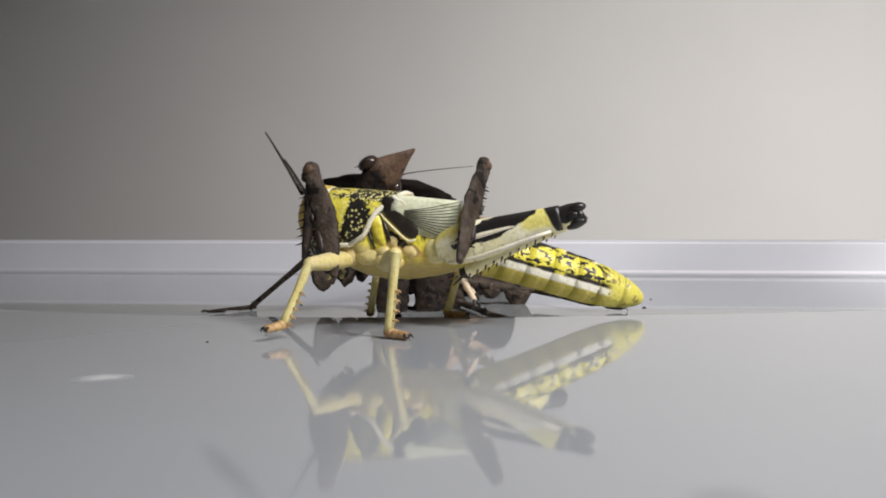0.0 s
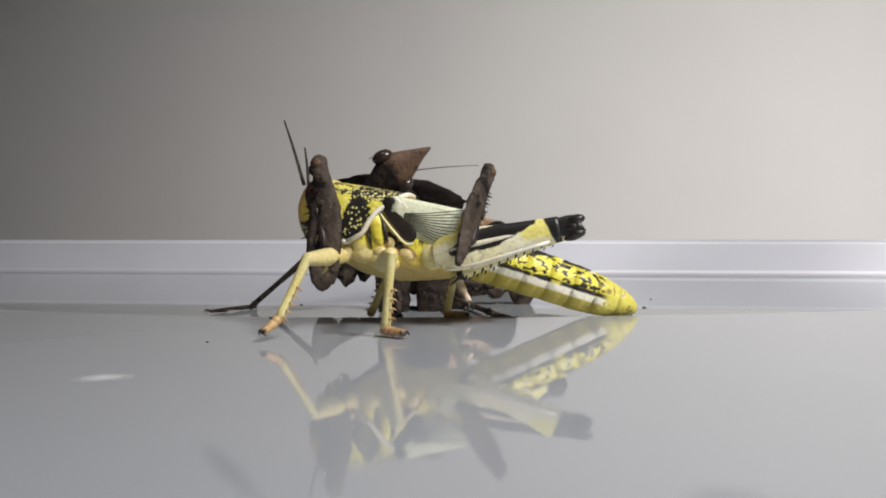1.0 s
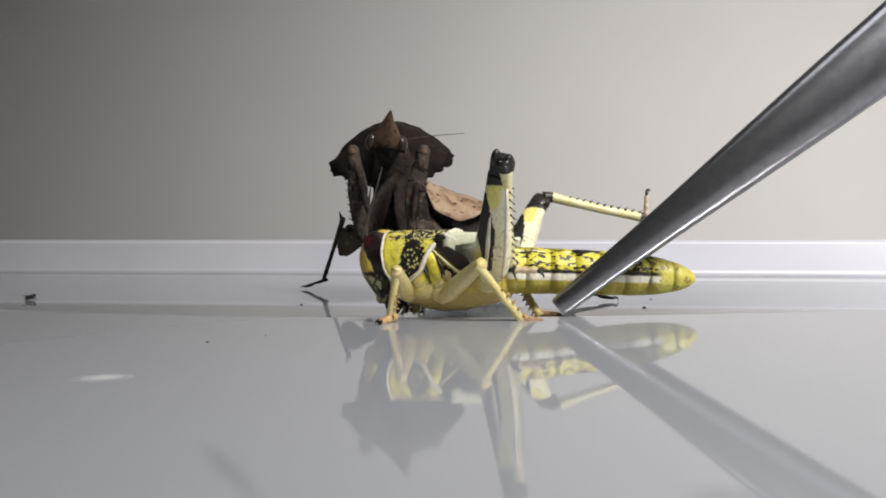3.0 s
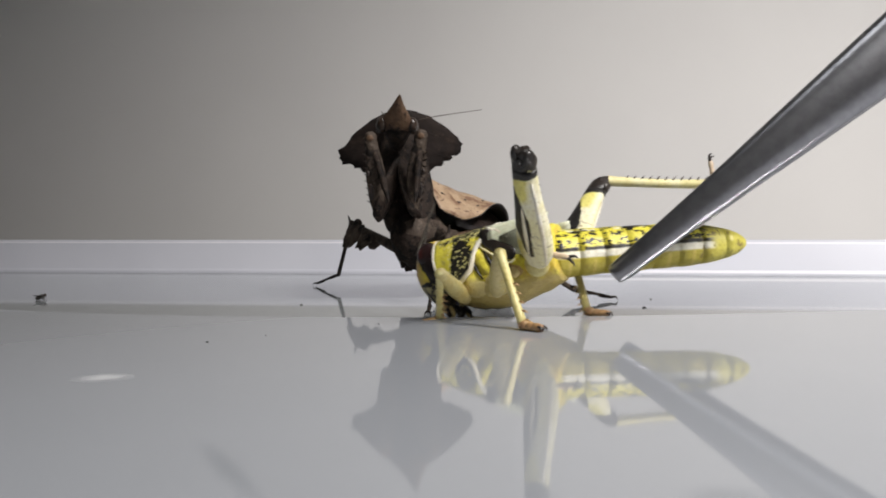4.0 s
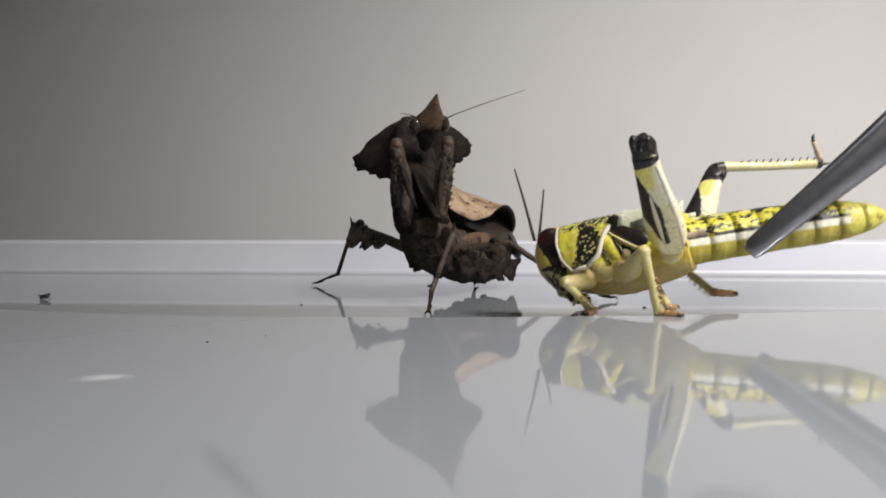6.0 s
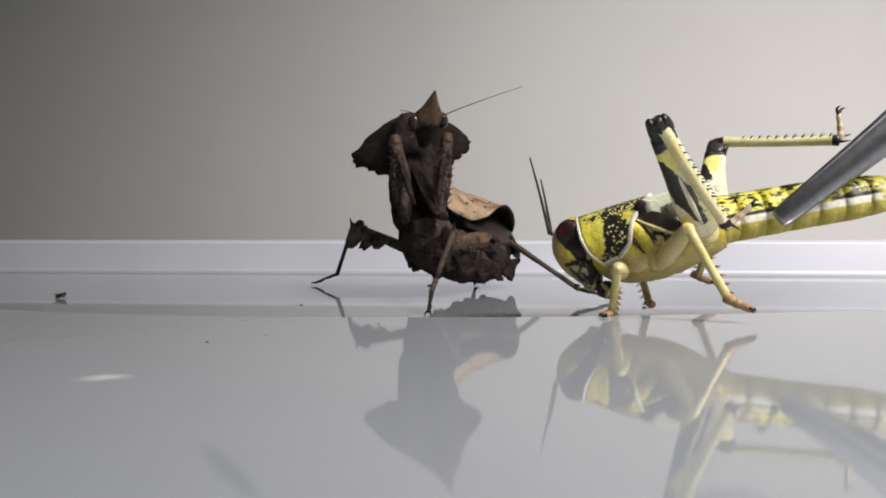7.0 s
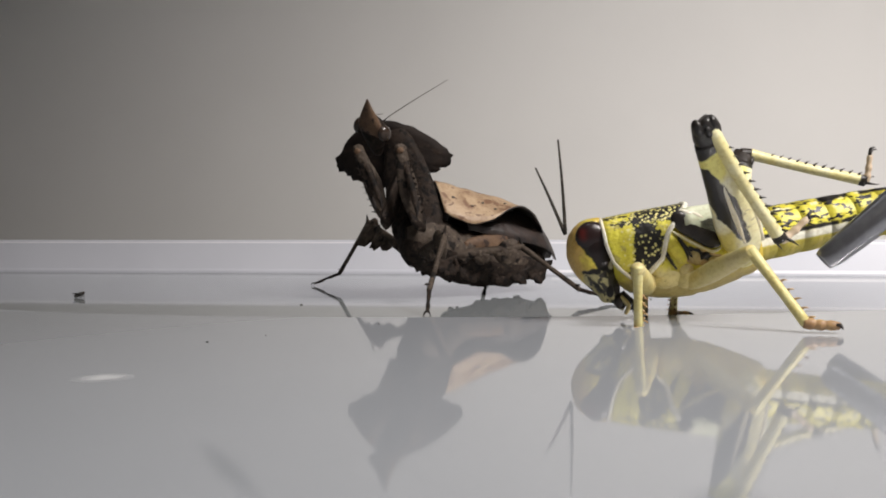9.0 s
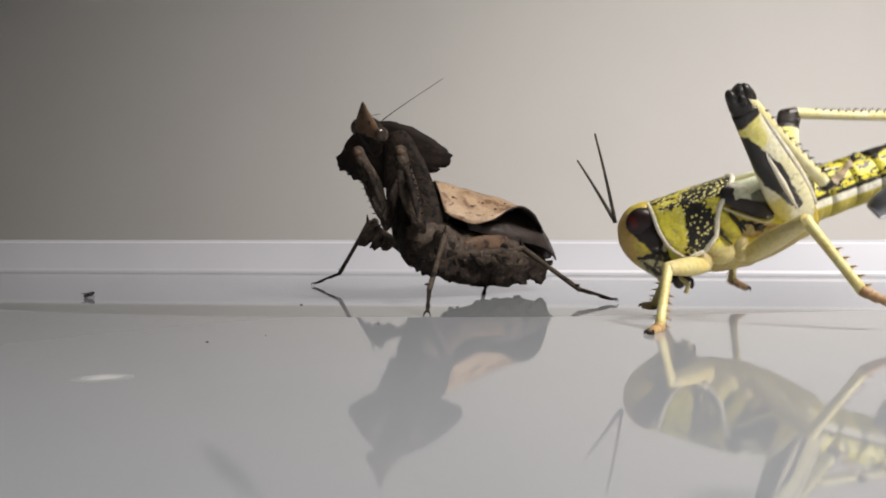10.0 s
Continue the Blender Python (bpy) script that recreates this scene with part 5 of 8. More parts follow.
    walk(LOCUST["ml_femur"], [
        (0.00, pose(0.00150, 0.00300, -0.00360, 112.9, -10.4, 113.1)),
        (0.50, pose(0.00150, 0.00300, -0.00360, 113.2, -12.0, 111.2)),
        (1.00, pose(0.00150, 0.00300, -0.00360, 113.1, -13.1, 112.0)),
        (1.50, pose(0.00150, 0.00300, -0.00360, 113.1, -7.8, 111.9)),
        (1.80, pose(0.00150, 0.00300, -0.00360, 113.9, -15.6, 108.1)),
        (2.00, pose(0.00150, 0.00300, -0.00360, 82.2, -47.9, 162.7)),
        (2.20, pose(0.00150, 0.00300, -0.00360, 70.1, -38.0, -179.6)),
        (3.30, pose(0.00150, 0.00300, -0.00360, 94.7, -19.6, 132.1)),
        (3.50, pose(0.00150, 0.00300, -0.00360, 94.7, -14.0, 132.1)),
        (4.00, pose(0.00150, 0.00300, -0.00360, 97.4, -19.3, 122.9)),
        (4.50, pose(0.00150, 0.00300, -0.00360, 98.9, -25.6, 119.0)),
        (5.00, pose(0.00150, 0.00300, -0.00360, 97.7, -12.1, 122.6)),
        (5.50, pose(0.00150, 0.00300, -0.00360, 99.3, -15.6, 116.0)),
        (6.00, pose(0.00150, 0.00300, -0.00360, 98.2, -7.6, 121.5)),
        (6.20, pose(0.00150, 0.00300, -0.00360, 98.2, -16.2, 121.1)),
        (7.30, pose(0.00150, 0.00300, -0.00360, 99.0, -16.8, 118.3)),
        (7.50, pose(0.00150, 0.00300, -0.00360, 99.4, -11.9, 116.9)),
        (8.00, pose(0.00150, 0.00300, -0.00360, 98.0, -20.2, 122.0)),
        (8.50, pose(0.00150, 0.00300, -0.00360, 97.6, -22.5, 123.2)),
        (9.00, pose(0.00150, 0.00300, -0.00360, 97.3, -19.5, 124.0)),
        (9.50, pose(0.00150, 0.00300, -0.00360, 96.3, -16.0, 127.1)),
        (10.00, pose(0.00150, 0.00300, -0.00360, 96.9, -21.0, 125.3)),
    ])
    walk(LOCUST["ml_tibia"], [
        (0.00, pose(-0.00182, 0.01078, -0.00205, -176.9, 83.5, -86.9)),
        (0.50, pose(-0.00154, 0.01084, -0.00181, 157.1, 84.7, -113.1)),
        (1.00, pose(-0.00164, 0.01077, -0.00165, 162.3, 76.8, -107.8)),
        (1.50, pose(-0.00168, 0.01090, -0.00243, 176.1, 72.2, -93.5)),
        (1.80, pose(-0.00107, 0.01087, -0.00128, 89.7, 77.0, 178.1)),
        (2.00, pose(-0.00400, 0.00472, 0.00278, 86.2, 48.2, 174.2)),
        (2.20, pose(-0.00528, 0.00295, 0.00169, 80.7, 45.8, 166.7)),
        (3.30, pose(-0.00393, 0.00901, -0.00072, 142.9, 42.8, -111.7)),
        (3.50, pose(-0.00410, 0.00919, -0.00151, 153.3, 43.3, -96.5)),
        (4.00, pose(-0.00291, 0.00981, -0.00076, 73.1, 78.4, 178.3)),
        (4.50, pose(-0.00226, 0.00979, 0.00011, 168.3, 67.3, -84.1)),
        (5.00, pose(-0.00303, 0.01008, -0.00180, 157.3, 49.3, -96.9)),
        (5.50, pose(-0.00213, 0.01044, -0.00128, 154.5, 43.9, -100.8)),
        (6.00, pose(-0.00296, 0.01027, -0.00247, 167.0, 50.5, -83.8)),
        (6.20, pose(-0.00277, 0.01007, -0.00120, 90.1, 78.8, -164.7)),
        (7.30, pose(-0.00240, 0.01025, -0.00111, 71.2, 76.4, 176.0)),
        (7.50, pose(-0.00231, 0.01050, -0.00183, 149.9, 51.9, -98.6)),
        (8.00, pose(-0.00278, 0.00984, -0.00063, 36.7, 65.3, 138.8)),
        (8.50, pose(-0.00285, 0.00965, -0.00031, 48.2, 66.1, 151.4)),
        (9.00, pose(-0.00303, 0.00972, -0.00073, 42.1, 61.1, 144.6)),
        (9.50, pose(-0.00349, 0.00959, -0.00123, 66.1, 62.3, 171.7)),
        (10.00, pose(-0.00313, 0.00955, -0.00052, 26.2, 62.8, 127.2)),
    ])
    walk(LOCUST["ml_tarsus"], [
        (0.00, pose(-0.00177, 0.00982, -0.01040, 6.6, -2.9, 154.7)),
        (0.50, pose(-0.00184, 0.01013, -0.01017, 8.1, -6.6, 153.1)),
        (1.00, pose(-0.00222, 0.00894, -0.00982, 8.9, -8.2, 154.2)),
        (1.50, pose(-0.00184, 0.00834, -0.01043, 12.0, -7.0, 152.6)),
        (1.80, pose(-0.00295, 0.01094, -0.00947, 17.8, -9.8, 151.0)),
        (2.00, pose(-0.00957, 0.00528, -0.00348, 3.1, 8.6, 176.1)),
        (2.20, pose(-0.01097, 0.00430, -0.00433, -6.7, 13.5, 176.3)),
        (3.30, pose(-0.00621, 0.00329, -0.00643, 11.6, 4.9, 178.7)),
        (3.50, pose(-0.00479, 0.00312, -0.00728, 12.1, 8.9, 179.0)),
        (4.00, pose(-0.00460, 0.00986, -0.00899, 7.2, 16.5, 164.6)),
        (4.50, pose(-0.00193, 0.00655, -0.00764, 7.0, 15.0, 165.1)),
        (5.00, pose(-0.00369, 0.00465, -0.00816, 14.9, 12.4, 173.3)),
        (5.50, pose(-0.00327, 0.00450, -0.00711, 12.1, 10.0, 173.3)),
        (6.00, pose(-0.00238, 0.00496, -0.00895, 11.3, 14.1, 170.2)),
        (6.20, pose(-0.00434, 0.00964, -0.00944, 4.4, 15.7, 164.2)),
        (7.30, pose(-0.00436, 0.01039, -0.00928, 2.4, 40.7, 164.2)),
        (7.50, pose(-0.00308, 0.00537, -0.00844, 4.7, 16.5, 165.2)),
        (8.00, pose(-0.00542, 0.01216, -0.00826, -4.6, 8.3, 161.5)),
        (8.50, pose(-0.00583, 0.01128, -0.00800, -1.8, 7.0, 163.0)),
        (9.00, pose(-0.00635, 0.01208, -0.00808, -1.6, 9.8, 162.8)),
        (9.50, pose(-0.00735, 0.01016, -0.00866, 3.7, 9.8, 166.5)),
        (10.00, pose(-0.00546, 0.01261, -0.00799, -12.4, 37.9, 155.0)),
    ])
    walk(LOCUST["fl_femur"], [
        (0.00, pose(0.00650, 0.00260, -0.00360, -71.5, 7.0, 69.9)),
        (0.50, pose(0.00650, 0.00260, -0.00360, -71.5, 9.4, 69.9)),
        (1.00, pose(0.00650, 0.00260, -0.00360, -71.0, 7.5, 73.2)),
        (1.50, pose(0.00650, 0.00260, -0.00360, -71.0, 10.3, 73.2)),
        (1.80, pose(0.00650, 0.00260, -0.00360, -70.3, 11.0, 76.9)),
        (2.00, pose(0.00650, 0.00260, -0.00360, -71.1, -17.3, 90.6)),
        (2.20, pose(0.00650, 0.00260, -0.00360, -68.6, -33.2, 84.7)),
        (3.30, pose(0.00650, 0.00260, -0.00360, -75.6, -23.3, 99.5)),
        (3.50, pose(0.00650, 0.00260, -0.00360, -75.1, -20.4, 98.1)),
        (4.00, pose(0.00650, 0.00260, -0.00360, -74.0, -21.8, 94.9)),
        (4.50, pose(0.00650, 0.00260, -0.00360, -74.6, -17.6, 96.8)),
        (5.00, pose(0.00650, 0.00260, -0.00360, -75.4, -1.3, 101.9)),
        (5.50, pose(0.00650, 0.00260, -0.00360, -75.0, -2.6, 88.0)),
        (6.00, pose(0.00650, 0.00260, -0.00360, -75.2, 7.1, 83.0)),
        (6.20, pose(0.00650, 0.00260, -0.00360, -74.0, 1.6, 98.0)),
        (7.30, pose(0.00650, 0.00260, -0.00360, -74.0, -2.7, 93.5)),
        (7.50, pose(0.00650, 0.00260, -0.00360, -74.0, -0.1, 93.5)),
        (8.00, pose(0.00650, 0.00260, -0.00360, -69.3, -22.3, 70.1)),
        (8.50, pose(0.00650, 0.00260, -0.00360, -70.6, -19.9, 73.8)),
        (9.00, pose(0.00650, 0.00260, -0.00360, -71.8, -24.5, 76.8)),
        (9.50, pose(0.00650, 0.00260, -0.00360, -73.0, -18.5, 80.2)),
        (10.00, pose(0.00650, 0.00260, -0.00360, -63.8, -14.8, 48.8)),
    ])
    walk(LOCUST["fl_tibia"], [
        (0.00, pose(0.00868, 0.00857, -0.00438, -45.3, 72.9, 46.0)),
        (0.50, pose(0.00867, 0.00853, -0.00465, -41.5, 70.6, 50.0)),
        (1.00, pose(0.00833, 0.00868, -0.00444, -33.7, 73.9, 58.2)),
        (1.50, pose(0.00832, 0.00863, -0.00474, -33.4, 76.1, 58.5)),
        (1.80, pose(0.00792, 0.00872, -0.00482, -25.6, 87.9, 66.4)),
        (2.00, pose(0.00644, 0.00871, -0.00170, -8.2, 80.1, 83.8)),
        (2.20, pose(0.00699, 0.00793, -0.00009, 3.3, 73.5, 95.6)),
        (3.30, pose(0.00553, 0.00840, -0.00107, -164.3, 42.2, -73.5)),
        (3.50, pose(0.00566, 0.00854, -0.00137, -169.2, 31.2, -81.7)),
        (4.00, pose(0.00599, 0.00852, -0.00122, -150.1, 43.2, -50.7)),
        (4.50, pose(0.00578, 0.00866, -0.00167, -166.5, 27.7, -78.4)),
        (5.00, pose(0.00518, 0.00886, -0.00345, -170.0, 26.1, -86.1)),
        (5.50, pose(0.00672, 0.00899, -0.00331, -170.2, 20.1, -86.7)),
        (6.00, pose(0.00728, 0.00890, -0.00439, -174.4, 24.8, -97.6)),
        (6.20, pose(0.00561, 0.00894, -0.00378, -163.0, 36.5, -75.6)),
        (7.30, pose(0.00610, 0.00898, -0.00330, -153.2, 41.9, -60.2)),
        (7.50, pose(0.00611, 0.00899, -0.00359, -152.7, 31.7, -59.3)),
        (8.00, pose(0.00851, 0.00817, -0.00117, -151.0, 68.8, -57.2)),
        (8.50, pose(0.00818, 0.00838, -0.00142, -20.7, 52.8, 78.3)),
        (9.00, pose(0.00783, 0.00827, -0.00095, -174.8, 68.3, -78.8)),
        (9.50, pose(0.00754, 0.00858, -0.00157, -176.2, 57.1, -80.4)),
        (9.75, pose(0.00906, 0.00792, -0.00177, -103.6, 66.1, -0.8)),
        (10.00, pose(0.01058, 0.00725, -0.00196, -56.4, 41.6, 59.5)),
    ])
    walk(LOCUST["fl_tarsus"], [
        (0.00, pose(0.01015, 0.01009, -0.01126, 6.3, 10.0, 65.1)),
        (0.50, pose(0.01021, 0.01036, -0.01144, 12.2, 34.1, 70.0)),
        (1.00, pose(0.00938, 0.01037, -0.01136, 14.3, 34.6, 72.3)),
        (1.50, pose(0.00923, 0.01011, -0.01173, 13.7, 37.4, 72.7)),
        (1.80, pose(0.00803, 0.00896, -0.01202, 19.5, 41.9, 77.4)),
        (2.00, pose(0.00657, 0.00994, -0.00879, 19.8, 32.6, 80.6)),
        (2.20, pose(0.00680, 0.00996, -0.00700, 15.6, 23.4, 77.4)),
        (3.30, pose(0.00705, 0.00329, -0.00591, -5.9, 13.6, 65.0)),
        (3.50, pose(0.00655, 0.00245, -0.00510, -7.1, 14.7, 80.2)),
        (4.00, pose(0.00931, 0.00446, -0.00615, -14.5, 6.8, 57.9)),
        (4.50, pose(0.00707, 0.00242, -0.00502, -13.4, 4.7, 48.4)),
        (5.00, pose(0.00562, 0.00241, -0.00661, -7.2, 19.2, 88.4)),
        (5.50, pose(0.00710, 0.00224, -0.00579, -12.1, 10.1, 49.6)),
        (6.00, pose(0.00641, 0.00242, -0.00741, -9.7, 15.6, 83.9)),
        (6.20, pose(0.00705, 0.00333, -0.00806, -12.1, 8.4, 75.7)),
        (7.30, pose(0.00877, 0.00433, -0.00811, -14.3, 3.2, 63.9)),
        (7.50, pose(0.00924, 0.00372, -0.00737, -13.9, 4.0, 57.1)),
        (8.00, pose(0.00992, 0.00598, -0.00788, -3.8, -2.0, 60.4)),
        (8.50, pose(0.00906, 0.01264, -0.00716, -3.5, 1.4, 69.6)),
        (9.00, pose(0.00835, 0.00566, -0.00764, -6.1, 1.1, 66.1)),
        (9.50, pose(0.00819, 0.00472, -0.00762, -7.0, 5.7, 64.3)),
        (10.00, pose(0.01332, 0.01189, -0.00674, -10.0, -8.3, 61.9)),
    ])
    walk(LOCUST["mr_femur"], [
        (0.00, pose(0.00150, -0.00300, -0.00360, -101.7, -16.3, -143.6)),
        (0.50, pose(0.00150, -0.00300, -0.00360, -101.8, -18.1, -143.4)),
        (1.00, pose(0.00150, -0.00300, -0.00360, -103.0, -20.6, -139.8)),
        (1.50, pose(0.00150, -0.00300, -0.00360, -105.9, -22.5, -131.7)),
        (1.80, pose(0.00150, -0.00300, -0.00360, -109.7, -22.5, -121.9)),
        (2.00, pose(0.00150, -0.00300, -0.00360, -101.2, -19.8, -145.1)),
        (2.20, pose(0.00150, -0.00300, -0.00360, -98.7, -17.7, -152.8)),
        (3.30, pose(0.00150, -0.00300, -0.00360, -101.8, -20.2, -143.5)),
        (3.50, pose(0.00150, -0.00300, -0.00360, -102.5, -20.4, -141.4)),
        (4.00, pose(0.00150, -0.00300, -0.00360, -102.2, -20.2, -142.3)),
        (4.50, pose(0.00150, -0.00300, -0.00360, -100.6, -19.2, -147.0)),
        (5.00, pose(0.00150, -0.00300, -0.00360, -106.1, -21.4, -131.2)),
        (5.50, pose(0.00150, -0.00300, -0.00360, -102.7, -20.4, -140.9)),
        (6.00, pose(0.00150, -0.00300, -0.00360, -111.4, -22.1, -117.0)),
        (6.20, pose(0.00150, -0.00300, -0.00360, -96.6, -22.0, -155.3)),
        (7.30, pose(0.00150, -0.00300, -0.00360, -96.7, -21.3, -155.0)),
        (7.50, pose(0.00150, -0.00300, -0.00360, -96.4, -21.2, -155.9)),
        (8.00, pose(0.00150, -0.00300, -0.00360, -101.7, 9.1, -109.8)),
        (8.50, pose(0.00150, -0.00300, -0.00360, -101.7, -8.0, -109.2)),
        (9.00, pose(0.00150, -0.00300, -0.00360, -101.9, 6.0, -95.0)),
        (9.50, pose(0.00150, -0.00300, -0.00360, -101.9, -4.8, -90.1)),
        (10.00, pose(0.00150, -0.00300, -0.00360, -100.3, -9.5, -102.8)),
    ])
    walk(LOCUST["mr_tibia"], [
        (0.00, pose(-0.00514, -0.00790, -0.00118, 139.9, 77.5, 50.6)),
        (0.50, pose(-0.00506, -0.00788, -0.00093, 152.5, 77.0, 63.5)),
        (1.00, pose(-0.00464, -0.00820, -0.00057, -166.5, 75.3, 105.6)),
        (1.50, pose(-0.00379, -0.00893, -0.00031, -150.0, 71.4, 122.8)),
        (1.80, pose(-0.00270, -0.00974, -0.00031, -145.8, 56.3, 127.4)),
        (2.00, pose(-0.00514, -0.00763, -0.00068, -148.2, 47.7, 124.4)),
        (2.20, pose(-0.00579, -0.00675, -0.00099, -168.9, 61.1, 99.2)),
        (3.30, pose(-0.00499, -0.00780, -0.00063, -143.0, 28.8, 133.9)),
        (3.50, pose(-0.00480, -0.00803, -0.00061, -148.5, 37.7, 124.1)),
        (4.00, pose(-0.00488, -0.00794, -0.00063, -153.2, 52.5, 117.4)),
        (4.50, pose(-0.00531, -0.00742, -0.00077, -122.8, 47.3, 156.6)),
        (5.00, pose(-0.00377, -0.00903, -0.00047, -139.6, 43.5, 133.1)),
        (5.50, pose(-0.00475, -0.00809, -0.00060, -153.5, 37.9, 111.8)),
        (6.00, pose(-0.00212, -0.01010, -0.00037, -136.3, 40.2, 138.9)),
        (6.10, pose(-0.00393, -0.00822, -0.00037, -76.7, 66.3, -151.4)),
        (6.20, pose(-0.00574, -0.00633, -0.00038, -19.4, 39.2, -83.9)),
        (7.30, pose(-0.00576, -0.00639, -0.00047, 1.0, 36.0, -51.1)),
        (7.50, pose(-0.00582, -0.00628, -0.00049, 0.3, 31.8, -52.3)),
        (7.75, pose(-0.00360, -0.00863, -0.00273, 42.1, 52.8, 6.0)),
        (8.00, pose(-0.00138, -0.01099, -0.00497, 87.7, 34.9, 67.8)),
        (8.50, pose(-0.00130, -0.01104, -0.00240, 90.5, 42.7, 72.3)),
        (9.00, pose(0.00075, -0.01152, -0.00449, 90.7, 25.5, 72.7)),
        (9.50, pose(0.00149, -0.01157, -0.00288, 91.9, 31.2, 75.3)),
        (9.75, pose(0.00056, -0.01142, -0.00253, 72.1, 64.4, 49.7)),
        (10.00, pose(-0.00038, -0.01127, -0.00218, -25.0, 67.8, -52.3)),
    ])
    walk(LOCUST["mr_tarsus"], [
        (0.00, pose(-0.00399, -0.00649, -0.00938, 1.3, -5.6, -167.7)),
        (0.50, pose(-0.00422, -0.00619, -0.00911, 0.1, -9.5, -167.9)),
        (1.00, pose(-0.00522, -0.00615, -0.00869, 0.3, -11.2, -169.7)),
        (1.50, pose(-0.00524, -0.00668, -0.00827, 3.2, -12.1, -169.6)),
        (1.80, pose(-0.00553, -0.00604, -0.00730, 6.9, -17.6, -173.4)),
        (2.00, pose(-0.00833, -0.00296, -0.00690, 1.8, -14.7, 179.2)),
        (2.20, pose(-0.00644, -0.00274, -0.00834, -7.3, -9.1, -177.8)),
        (3.30, pose(-0.01010, -0.00250, -0.00468, 11.7, 4.7, 179.7)),
        (3.50, pose(-0.00852, -0.00252, -0.00574, 12.2, 8.7, 180.0)),
        (4.00, pose(-0.00724, -0.00340, -0.00730, 10.7, 13.8, -178.1)),
        (4.50, pose(-0.01054, -0.00515, -0.00693, 10.5, 12.0, -175.2)),
        (5.00, pose(-0.00794, -0.00457, -0.00624, 16.3, 9.3, -175.5)),
        (5.50, pose(-0.00722, -0.00193, -0.00576, 12.6, 8.9, 178.4)),
        (6.00, pose(-0.00695, -0.00588, -0.00579, 14.0, 10.2, -172.0)),
        (6.20, pose(-0.00505, -0.01281, -0.00568, 12.9, 33.4, -153.8)),
        (7.30, pose(-0.00150, -0.01168, -0.00541, 13.2, 35.3, -148.7)),
        (7.50, pose(-0.00145, -0.01192, -0.00492, 14.2, 32.9, -148.0)),
        (8.00, pose(0.00122, -0.00461, -0.00977, -0.3, 10.1, -157.6)),
        (8.50, pose(0.00058, -0.00516, -0.00809, 0.8, 7.4, -158.6)),
        (9.00, pose(0.00301, -0.00428, -0.00811, 4.1, 8.5, -144.5)),
        (9.50, pose(0.00331, -0.00462, -0.00723, 7.2, 5.0, -145.6)),
        (10.00, pose(0.00156, -0.01378, -0.00996, 2.4, 41.8, -150.5)),
    ])
    walk(LOCUST["fr_femur"], [
        (0.00, pose(0.00650, -0.00260, -0.00360, 60.2, 1.3, -87.7)),
        (0.50, pose(0.00650, -0.00260, -0.00360, 59.8, 5.4, -94.1)),
        (1.00, pose(0.00650, -0.00260, -0.00360, 57.9, 4.3, -116.0)),
        (1.50, pose(0.00650, -0.00260, -0.00360, 57.8, -0.2, -117.7)),
        (1.80, pose(0.00650, -0.00260, -0.00360, 58.2, -3.4, -128.7)),
        (1.90, pose(0.00650, -0.00260, -0.00360, 50.8, -15.5, -85.9)),
        (2.00, pose(0.00650, -0.00260, -0.00360, 36.5, -19.0, -40.1)),
        (2.20, pose(0.00650, -0.00260, -0.00360, 34.6, -7.0, -31.7)),
        (3.30, pose(0.00650, -0.00260, -0.00360, 36.2, -20.2, -38.2)),
        (3.50, pose(0.00650, -0.00260, -0.00360, 35.3, -20.1, -35.6)),
        (4.00, pose(0.00650, -0.00260, -0.00360, 56.0, -21.8, -89.8)),
        (4.50, pose(0.00650, -0.00260, -0.00360, 81.6, -15.1, -161.0)),
        (5.00, pose(0.00650, -0.00260, -0.00360, 80.8, -17.3, -158.2)),
        (5.50, pose(0.00650, -0.00260, -0.00360, 85.3, -13.6, -174.9)),
        (6.00, pose(0.00650, -0.00260, -0.00360, 84.5, -12.9, -171.6)),
        (6.20, pose(0.00650, -0.00260, -0.00360, 84.4, -12.3, -171.0)),
        (6.75, pose(0.00650, -0.00260, -0.00360, 72.1, -25.3, -134.2)),
        (7.30, pose(0.00650, -0.00260, -0.00360, 52.8, -28.0, -92.8)),
        (7.50, pose(0.00650, -0.00260, -0.00360, 52.5, -29.6, -92.1)),
        (8.00, pose(0.00650, -0.00260, -0.00360, 59.3, -16.6, -109.2)),
        (8.50, pose(0.00650, -0.00260, -0.00360, 55.2, -21.4, -96.6)),
        (9.00, pose(0.00650, -0.00260, -0.00360, 61.0, -26.4, -110.8)),
        (9.50, pose(0.00650, -0.00260, -0.00360, 59.4, -35.4, -107.8)),
        (10.00, pose(0.00650, -0.00260, -0.00360, 49.3, 1.0, -75.9)),
    ])
